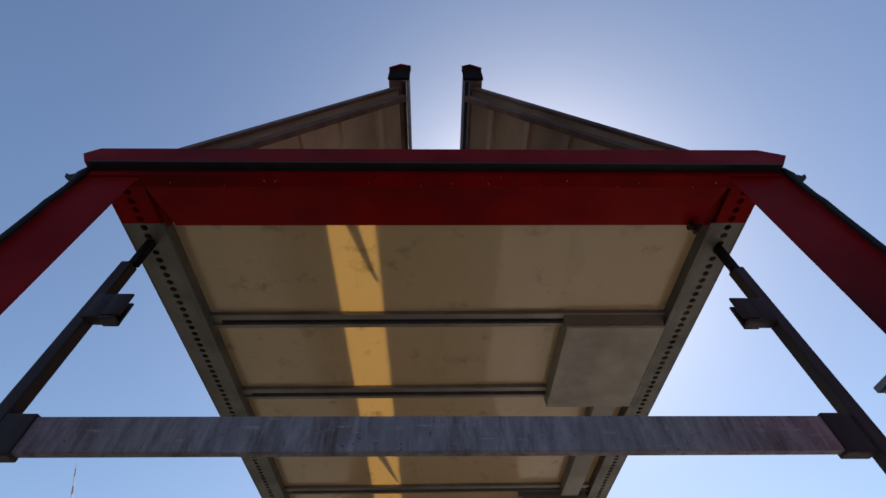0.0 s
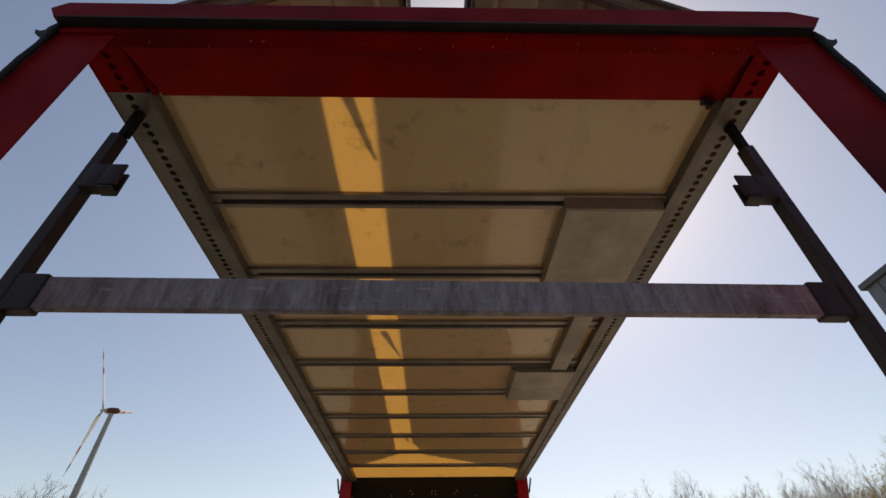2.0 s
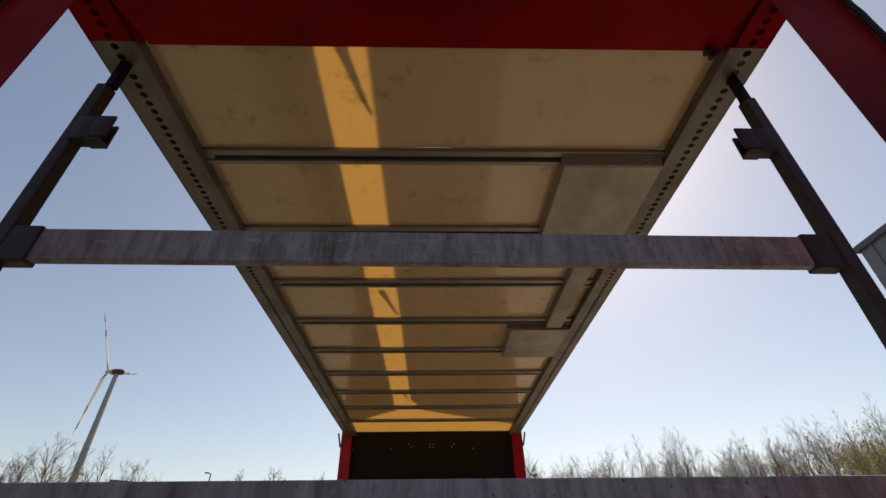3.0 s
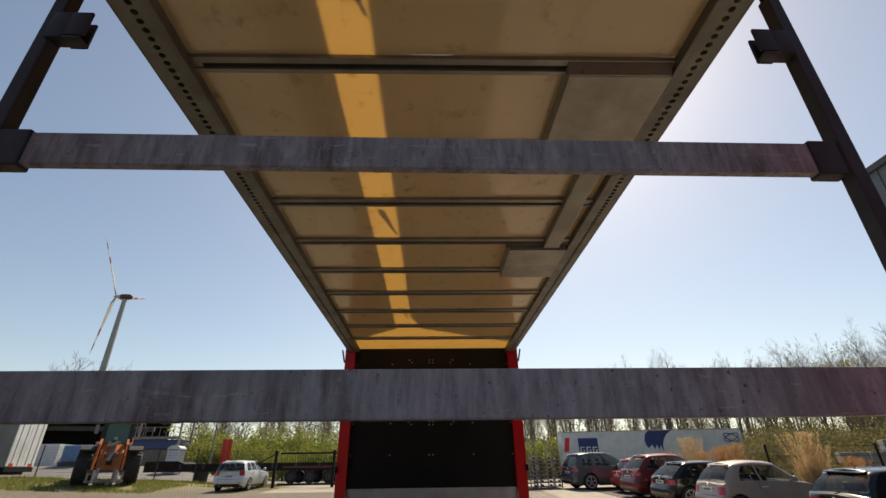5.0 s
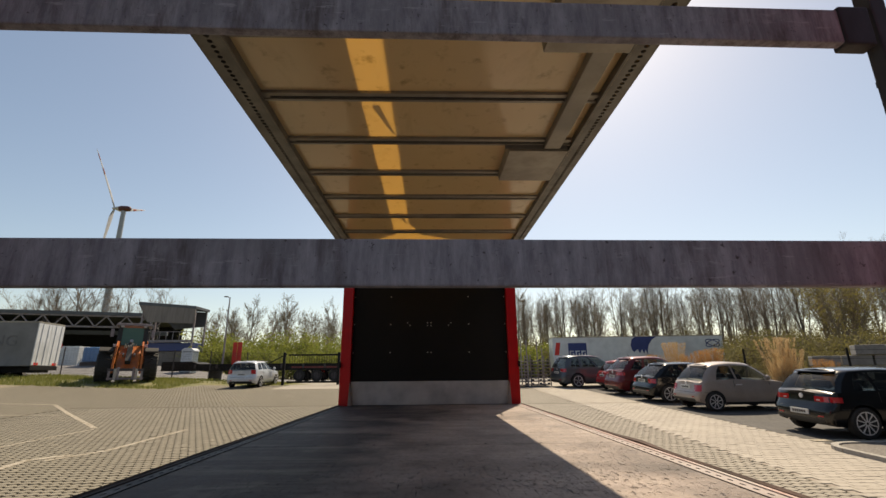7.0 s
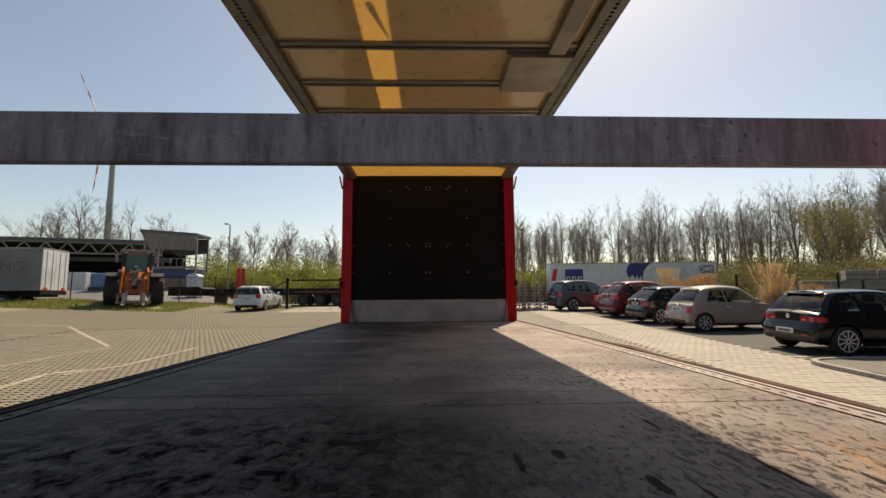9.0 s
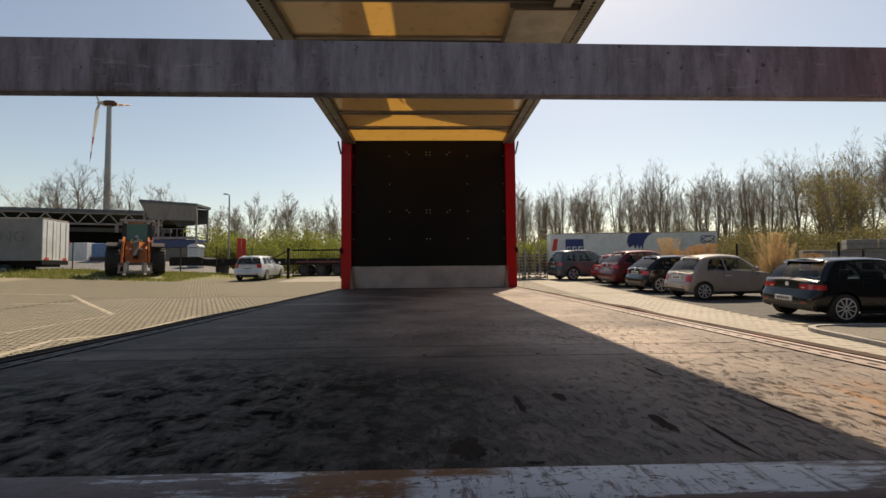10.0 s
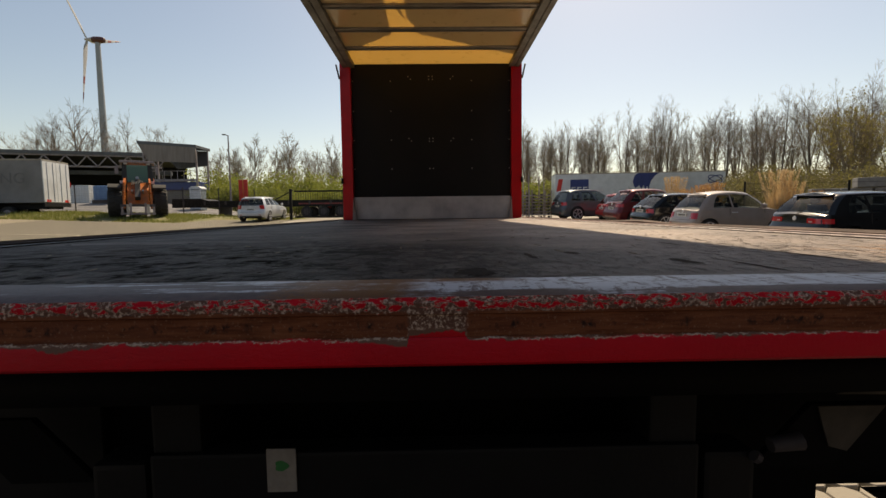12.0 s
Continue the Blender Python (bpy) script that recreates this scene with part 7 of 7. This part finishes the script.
# ---- trees and shrubs ----
def limb(vs, fs, p, d, length, r0, r1, segs, sides, rnd, wob, lift):
    """One tapered, wandering branch; returns points, directions and radii along it."""
    along, prev = [], None
    for k in range(segs + 1):
        f = k / segs
        r = r0 + (r1 - r0) * f
        u = d.orthogonal().normalized()
        w = d.cross(u)
        base = len(vs)
        for j in range(sides):
            a = 2 * math.pi * j / sides
            vs.append(tuple(p + (u * math.cos(a) + w * math.sin(a)) * r))
        if prev is not None:
            for j in range(sides):
                q = (j + 1) % sides
                fs.append((prev + j, prev + q, base + q, base + j))
        prev = base
        along.append((p.copy(), d.copy(), r))
        d = (d + Vector((rnd.gauss(0, wob), rnd.gauss(0, wob), rnd.gauss(0, wob) + lift))).normalized()
        p = p + d * (length / segs)
    return along


def fork(d, ang, rnd):
    u = d.orthogonal().normalized()
    a = rnd.uniform(0, 2 * math.pi)
    side = (u * math.cos(a) + d.cross(u) * math.sin(a)).normalized()
    return (d * math.cos(ang) + side * math.sin(ang)).normalized()


def leaf(vs, fs, p, size, rnd):
    n = Vector((rnd.gauss(0, 1), rnd.gauss(0, 1), rnd.gauss(0, 1))).normalized()
    u = n.orthogonal().normalized() * size
    w = n.cross(u).normalized() * size * 0.6
    k = len(vs)
    vs += [tuple(p - u), tuple(p + w), tuple(p + u), tuple(p - w)]
    fs.append((k, k + 1, k + 2, k + 3))


def bare_tree(seed, H, leaders, fork_at, spread, reach, label, leaves=0.0, leaf_mat=None, limbs=15, twigs=(5, 5), leaf_size=0.06, fat=1.0, thick=0.0085):
    """A tapered trunk that divides into upswept leaders; each carries straight limbs, branchlets and fine twigs."""
    rnd = random.Random(seed)
    t = thing("tree", label, "tree")
    vs, fs = [], []
    trunk = limb(vs, fs, Vector((0, 0, -0.4)), Vector((rnd.gauss(0, 0.02), rnd.gauss(0, 0.02), 1)).normalized(), H * 0.96, H * thick, 0.012, 14, 7, rnd, 0.016, 0.03)
    axes = [(trunk, fork_at)]
    bv, bf, lv, lf = [], [], [], []
    turn = rnd.uniform(0, 6.28)
    for k in range(leaders):
        f = fork_at * rnd.uniform(0.75, 1.25)
        p, d, r = trunk[min(13, int(f * 14))]
        a = turn + k * 6.28 / leaders + rnd.uniform(-0.4, 0.4)
        d = (d + Vector((math.cos(a), math.sin(a), 0)) * spread * rnd.uniform(0.7, 1.2)).normalized()
        axes.append((limb(bv, bf, p, d, H * (0.95 - f) * rnd.uniform(0.72, 0.98), r * 0.72, 0.012, 12, 6, rnd, 0.02, 0.045), 0.10))
    for axis, low in axes:
        n = len(axis) - 1
        for k in range(limbs):
            f = low + (0.98 - low) * ((k + rnd.random()) / limbs) ** 0.72
            i = min(n - 1, int(f * n))
            p0, d0, r0 = axis[i]
            p = p0.lerp(axis[i + 1][0], f * n - i)
            ln = H * reach * (0.35 + 0.65 * math.sin(math.pi * min(1.0, 0.22 + 0.60 * f))) * rnd.uniform(0.55, 1.2)
            a = limb(bv, bf, p, fork(d0, rnd.uniform(0.34, 0.66), rnd), ln, max(0.012, min(r0 * 0.55, H * 0.0028)) * fat, 0.007 * fat, 5, 4, rnd, 0.035, 0.06)
            for _ in range(twigs[0]):
                p1, d1, r1 = a[rnd.randint(1, 5)]
                b = limb(bv, bf, p1, fork(d1, rnd.uniform(0.35, 0.75), rnd), ln * rnd.uniform(0.28, 0.5), max(0.007 * fat, r1 * 0.6), 0.005 * fat, 3, 3, rnd, 0.04, 0.06)
                for _ in range(twigs[1]):
                    p2, d2, r2 = b[rnd.randint(1, 3)]
                    c = limb(bv, bf, p2, fork(d2, rnd.uniform(0.3, 0.7), rnd), ln * rnd.uniform(0.14, 0.30), 0.0065 * fat, 0.003 * fat, 1, 3, rnd, 0.03, 0.05)
                    if rnd.random() < leaves:
                        leaf(lv, lf, c[1][0] + Vector((rnd.gauss(0, 0.10), rnd.gauss(0, 0.10), rnd.gauss(0, 0.10))), leaf_size * rnd.uniform(0.6, 1.4), rnd)
    tr = raw("trunk", vs, fs, BARK, t)
    tr.data.shade_smooth()
    raw("crown", bv, bf, TWIG, t).data.shade_smooth()
    if lv:
        raw("foliage", lv, lf, leaf_mat, t, "sparse spring leaves")
    return t


GREY_TREES = [bare_tree(20 + k, 17, 2 + k % 3, 0.30 + 0.07 * (k % 3), 0.24 + 0.08 * (k % 2), 0.15, "tall bare tree with upswept grey-brown branches", (0.0, 0.16, 0.0, 0.4, 0.08, 0.0)[k], LEAF_BUD, limbs=19, leaf_size=0.05, twigs=(6, 6), fat=1.0, thick=0.0115) for k in range(6)]
ROUND_TREES = [bare_tree(40 + k, 14, 5, 0.20, 0.55, 0.19, "bare spreading tree with a rounded crown", 1.0 if k == 0 else 0.0, LEAF_YELLOW, limbs=18, leaf_size=0.11, fat=1.5, thick=0.013) for k in range(3)]
YOUNG_TREES = [bare_tree(60 + k, 9, 2, 0.28, 0.24, 0.20, "slender young tree with hardly any leaves yet", 0.2, LEAF_OLIVE, limbs=14, leaf_size=0.06, twigs=(5, 5), fat=1.7, thick=0.011) for k in range(3)]
rnd = random.Random(77)
used = set()


def put_tree(kinds, i, x, y, h, base_h):
    ob = kinds[i % len(kinds)]
    m = pose(x, y, ground_z(x, y) - 0.1, 0, 0, rnd.uniform(0, 360))
    s = h / base_h
    if ob.name not in used:
        used.add(ob.name)
        o = ob
        o.matrix_basis = m @ Matrix.Scale(s, 4)
    else:
        o = copy_thing(ob, m)
        o.scale = (s, s, s)
    return o


# the wood along the right-hand side: nearer and taller towards the car park
n = 0
for row, off in ((0, 0.0), (1, 6.0), (2, 13.0)):
    for k in range(27 if row < 1 else 22 if row < 2 else 17):
        f = (k + rnd.uniform(-0.3, 0.3)) / (26, 21, 16)[row]
        x = 9 + 54 * f + rnd.uniform(-0.6, 0.6) + off * 0.35
        y = 74 - 19 * f + off + rnd.uniform(-1.5, 1.5)
        h = (13.7 + 3.2 * f) * rnd.uniform(0.82, 1.07)
        n += 1
        put_tree(GREY_TREES, n * 3 + row, x, y, h, 17)
for x, y, h in ((44.2, 47.0, 11.5), (46.5, 50.0, 12.0)):
    put_tree(ROUND_TREES, 0, x, y, h, 14)
for x, y, h in ((49, 46, 13.6), (52.5, 48, 14.6), (57, 49, 15.2), (61, 51, 15.8)):
    put_tree(GREY_TREES, int(x) + 4, x, y, h, 17)
# behind the canopy and beyond the road
for x, y, h in ((-63.5, 78, 17.0), (-58.5, 76, 18.8), (-68, 80, 16.0), (-51.5, 78, 16.8), (-46.5, 80, 15.5)):
    put_tree(ROUND_TREES[1:], int(abs(x)), x, y, h, 14)
for x, y, h in ((-27.2, 70, 11.9), (-22.0, 70, 12.4), (-15.3, 70, 11.2), (-18.5, 72, 9.8), (-24.6, 71, 8.5), (-31, 72, 10.2), (-34, 70, 9.0), (-11, 72, 11), (-20.2, 74, 10.5), (-29, 68, 8), (-13.4, 75, 10.4), (-17, 78, 11.6), (-24, 77, 10.8), (-33, 76, 11), (-36, 78, 10.5), (-27.5, 80, 11.4)):
    put_tree(YOUNG_TREES, int(abs(x) * 7), x, y, h, 9)
for x, y, h in ((-18.0, 66, 8.6), (-25.8, 62, 7.2), (-13.0, 66, 8.4)):
    put_tree(ROUND_TREES[1:], int(abs(x) * 3), x, y, h, 14)


def shrub(seed, rx, ry, h, n, material, label, size=0.09, stems=14):
    rnd2 = random.Random(seed)
    t = thing("shrub", label, "shrub")
    bv, bf, lv, lf = [], [], [], []
    tips = []
    for _ in range(stems):
        a = rnd2.uniform(0, 6.28)
        d = Vector((math.cos(a) * rnd2.uniform(0.1, 0.7), math.sin(a) * rnd2.uniform(0.1, 0.7), 1)).normalized()
        p = Vector((rnd2.uniform(-rx, rx) * 0.5, rnd2.uniform(-ry, ry) * 0.5, -0.1))
        al = limb(bv, bf, p, d, h * rnd2.uniform(0.6, 1.05), 0.03, 0.006, 6, 4, rnd2, 0.10, 0.02)
        tips += [q for q, _, _ in al[2:]]
        for _ in range(4):
            p1, d1, _ = al[rnd2.randint(2, 5)]
            al2 = limb(bv, bf, p1, fork(d1, rnd2.uniform(0.5, 1.0), rnd2), h * 0.35, 0.012, 0.004, 3, 3, rnd2, 0.12, 0.03)
            tips += [q for q, _, _ in al2[1:]]
    for _ in range(n):
        c = rnd2.choice(tips)
        leaf(lv, lf, c + Vector((rnd2.gauss(0, rx * 0.12), rnd2.gauss(0, ry * 0.12), rnd2.gauss(0, h * 0.06))), size * rnd2.uniform(0.6, 1.4), rnd2)
    raw("branchwork", bv, bf, TWIG, t)
    raw("foliage", lv, lf, material, t)
    return t


def scatter(kinds, spots):
    for i, (x, y, s) in enumerate(spots):
        ob = kinds[i % len(kinds)]
        m = pose(x, y, ground_z(x, y) - 0.15, 0, 0, rnd.uniform(0, 360))
        if ob.name not in used:
            used.add(ob.name)
            ob.matrix_basis = m @ Matrix.Scale(s, 4)
        else:
            o = copy_thing(ob, m)
            o.scale = (s, s, s)


GREENS = [shrub(100 + k, 2.6, 2.2, 3.2, 4000, LEAF_GREEN, "dense fresh green shrub beyond the road", 0.075) for k in range(3)]
scatter(GREENS, [(-23.6 + 1.2 * k + rnd.uniform(-0.5, 0.5), 50 + rnd.uniform(-1.5, 2.5), rnd.uniform(0.95, 1.3)) for k in range(15)] +
        [(-27 + 2.0 * k + rnd.uniform(-0.5, 0.5), 56 + rnd.uniform(-1, 2), rnd.uniform(1.3, 1.75)) for k in range(12)])
OLIVES = [shrub(120 + k, 2.4, 2.0, 3.4, 3600, LEAF_OLIVE, "loose olive-green undergrowth at the wood's edge", 0.048, 24) for k in range(3)]
spots = []
for k in range(30):
    f = k / 29
    spots.append((8 + 50 * f + rnd.uniform(-0.8, 0.8), 66 - 18 * f + rnd.uniform(-2, 2), rnd.uniform(1.0, 1.6)))
for k in range(16):
    f = k / 15
    spots.append((4 + 46 * f + rnd.uniform(-0.8, 0.8), 52 - 14 * f + rnd.uniform(-1, 1), rnd.uniform(0.8, 1.15)))
for k in range(34):
    f = k / 33
    spots.append((8 + 62 * f + rnd.uniform(-1, 1), 84 - 20 * f + rnd.uniform(-2, 2), rnd.uniform(1.6, 2.4)))
scatter(OLIVES, spots)
BRUSH = [shrub(160 + k, 2.2, 2.0, 5.2, 900, LEAF_BUD, "tall brown brushwood with first buds between the trees", 0.08, 34) for k in range(2)]
scatter(BRUSH, [(9 + 56 * f + rnd.uniform(-1, 1), 71 - 19 * f + rnd.uniform(-2, 4), rnd.uniform(0.6, 1.25)) for f in [k / 29 for k in range(30)]])
YELLOWS = [shrub(140, 1.6, 1.4, 2.4, 1900, LEAF_GREEN, "bright yellow-green shrub behind the trailer", 0.09)]
scatter(YELLOWS, [(13.5, 50, 1.7), (9.0, 40, 1.3), (6.5, 38, 1.2), (4.6, 37.5, 1.2), (14.9, 26.6, 0.36), (15.1, 26.3, 0.4)])


def pampas(seed, h, n, material, label):
    """A clump of arching dry blades with upright feathery plumes."""
    rnd2 = random.Random(seed)
    t = thing("pampas_grass", label, "ornamental grass")
    vs, fs = [], []
    for _ in range(n):
        a, lean = rnd2.uniform(0, 6.28), rnd2.uniform(0.03, 0.30)
        p = Vector((rnd2.gauss(0, 0.16), rnd2.gauss(0, 0.16), 0))
        d = Vector((math.cos(a) * lean, math.sin(a) * lean, 1)).normalized()
        ln, w = h * rnd2.uniform(0.5, 1.0), rnd2.uniform(0.009, 0.020)
        side = Vector((-math.sin(a), math.cos(a), 0)) * w
        prev = None
        for k in range(6):
            f = k / 5
            q = len(vs)
            vs += [tuple(p - side * (1 - f * 0.9)), tuple(p + side * (1 - f * 0.9))]
            if prev is not None:
                fs.append((prev, prev + 1, q + 1, q))
            prev = q
            d = (d + Vector((math.cos(a) * 0.05, math.sin(a) * 0.05, -0.05 * f))).normalized()
            p = p + d * ln / 5
    raw("tuft", vs, fs, material, t)
    vs, fs = [], []
    for _ in range(n // 18):
        a, lean = rnd2.uniform(0, 6.28), rnd2.uniform(0.02, 0.30)
        d = Vector((math.cos(a) * lean, math.sin(a) * lean, 1)).normalized()
        p = Vector((rnd2.gauss(0, 0.14), rnd2.gauss(0, 0.14), 0))
        for k in range(70):
            f = 0.80 + 0.42 * rnd2.random()
            q = p + d * h * f
            leaf(vs, fs, q + Vector((rnd2.gauss(0, 0.022), rnd2.gauss(0, 0.022), 0)), 0.028, rnd2)
    raw("plume_head", vs, fs, material, t, "feathery plumes")
    return t


BIG = pampas(200, 2.05, 800, STRAW, "tall straw-coloured pampas grass clump")
BIG.matrix_basis = pose(16.1, 20.2, ground_z(15, 20))
o = copy_thing(BIG, pose(16.7, 20.5, ground_z(15, 20), 0, 0, 80))
o.scale = (0.8, 0.8, 0.8)
GOLD = copy_thing(BIG, pose(14.15, 26.0, ground_z(13, 26), 0, 0, 150))
GOLD.scale = (0.85, 0.85, 0.98)
ORG = pampas(201, 1.9, 520, STRAW_ORANGE, "orange-brown dry ornamental grass clump")
ORG.matrix_basis = pose(14.75, 26.2, ground_z(13, 26)) @ Matrix.Scale(0.72, 4)
for x, y, s in ((16.0, 26.0, 0.8), (16.9, 26.4, 0.9), (15.3, 26.8, 0.75), (16.4, 26.7, 0.85), (17.6, 19.9, 0.65), (18.3, 20.2, 0.6), (13.1, 26.3, 0.75)):
    o = copy_thing(ORG, pose(x, y, ground_z(x, y), 0, 0, x * 100))
    o.scale = (s, s, s)
HEDGE = [shrub(150 + k, 1.8, 1.3, 2.1, 2800, LEAF_OLIVE, "olive hedge shrub behind the car park", 0.045, 22) for k in range(2)]
scatter(HEDGE, [(20.5 + 1.5 * k, 29.0 - 0.75 * k + rnd.uniform(-0.5, 0.5), rnd.uniform(0.9, 1.35)) for k in range(12)] + [(23.4 + 1.7 * k, 33 - 0.6 * k, rnd.uniform(1.3, 1.7)) for k in range(9)]
        + [(12.4, 27.2, 0.6), (14.4, 27.0, 0.6), (17.2, 22.6, 0.7), (19, 22.8, 0.6)])


# ---- paving blocks of the yard ----
def block_shape(w, l, cut, h):
    """A block with cut corners, so that four of them leave a dark pocket; its top edge is slightly chamfered."""
    x, y = w / 2, l / 2
    out = [(-x + cut, -y), (x - cut, -y), (x, -y + cut), (x, y - cut), (x - cut, y), (-x + cut, y), (-x, y - cut), (-x, -y + cut)]
    inn = [(a * 0.95, b * 0.95) for a, b in out]
    vs = [(a, b, -h) for a, b in out] + [(a, b, -0.006) for a, b in out] + [(a, b, 0) for a, b in inn]
    fs = [tuple(range(16, 24))]
    for k in range(8):
        j = (k + 1) % 8
        fs += [(k, j, 8 + j, 8 + k), (8 + k, 8 + j, 16 + j, 16 + k)]
    return vs, fs


def pave(bed_name, x0, x1, y0, y1, w, l, cut, gap, stagger, material, near, label, far):
    rnd2 = random.Random(9)
    bed = bpy.data.objects[bed_name]
    vs, fs = block_shape(w - gap, l - gap, cut, 0.03 if cut > 0.03 else 0.011)
    me = bpy.data.meshes.new("paving_block")
    me.from_pydata(vs, [], fs)
    me.materials.append(material)
    av, af = [], []
    nx, ny = int((x1 - x0) / w), int((y1 - y0) / l)
    single = 0
    for j in range(ny):
        for i in range(nx):
            x = x0 + (i + 0.5) * w + (w / 2 if stagger and j % 2 else 0)
            y = y0 + (j + 0.5) * l
            if x > x1:
                continue
            z = ground_z(x, y) + rnd2.gauss(0, 0.0015)
            slope = (ground_z(x, y + 0.1) - ground_z(x, y)) / 0.1
            if single < 300 and near(x, y):
                o = new("paving_block", me)
                o.parent = bed
                o.matrix_basis = pose(x, y, z, math.degrees(math.atan(slope)), 0, 0)
                single += 1
            else:
                k = len(av)
                av += [(x + a, y + b, z + c + b * slope) for a, b, c in vs]
                af += [tuple(k + q for q in f) for f in fs]
    # beyond the near blocks only the tops show
    for fx0, fx1, fy0, fy1 in far:
        for j in range(int((fy1 - fy0) / l)):
            for i in range(int((fx1 - fx0) / w)):
                x, y = fx1 - (i + 0.5) * w - (w / 2 if stagger and j % 2 else 0), fy0 + (j + 0.5) * l
                k = len(av)
                av += [(x + a, y + b, ground_z(x + a, y + b)) for a, b, c in vs[16:24]]
                af.append(tuple(range(k, k + 8)))
    ob = raw("paving_blocks", av, af, material, bed, label)
    tagged(ob, kind="stuff")


pave("pavement_bed", NX0, NX1, NY0, NY1, 0.15, 0.15, 0.046, 0.009, True, BLOCK, lambda x, y: -4.0 < x < -1.5 and 5.0 < y < 9.0, "yellowish paving blocks with dark pockets between them",
     ((-22.0, NX1, NY1, 26.5), (-22.0, NX0, 5.0, NY1), (-14.6, -9.0, 26.5, 29.5)))
pave("pavement_bed_side", RX0, RX1, NY0, NY1, 0.15, 0.15, 0.036, 0.006, True, BLOCK_SIDE, lambda x, y: 2.2 < x < 5.4 and 4.0 < y < 8.0, "yellowish paving blocks with dark pockets beside the truck",
     ((RX0, RX1, NY1, 26.5),))
pave("pavement_bed_lane", RX1, LX1, NY0, NY1, 0.2, 0.165, 0.016, 0.004, True, BLOCK_PALE, lambda x, y: 5.5 < x < 8.0 and 4.5 < y < 9.0, "pale paving blocks laid in staggered rows",
     ((RX1, LX1, NY1, 26.5),))
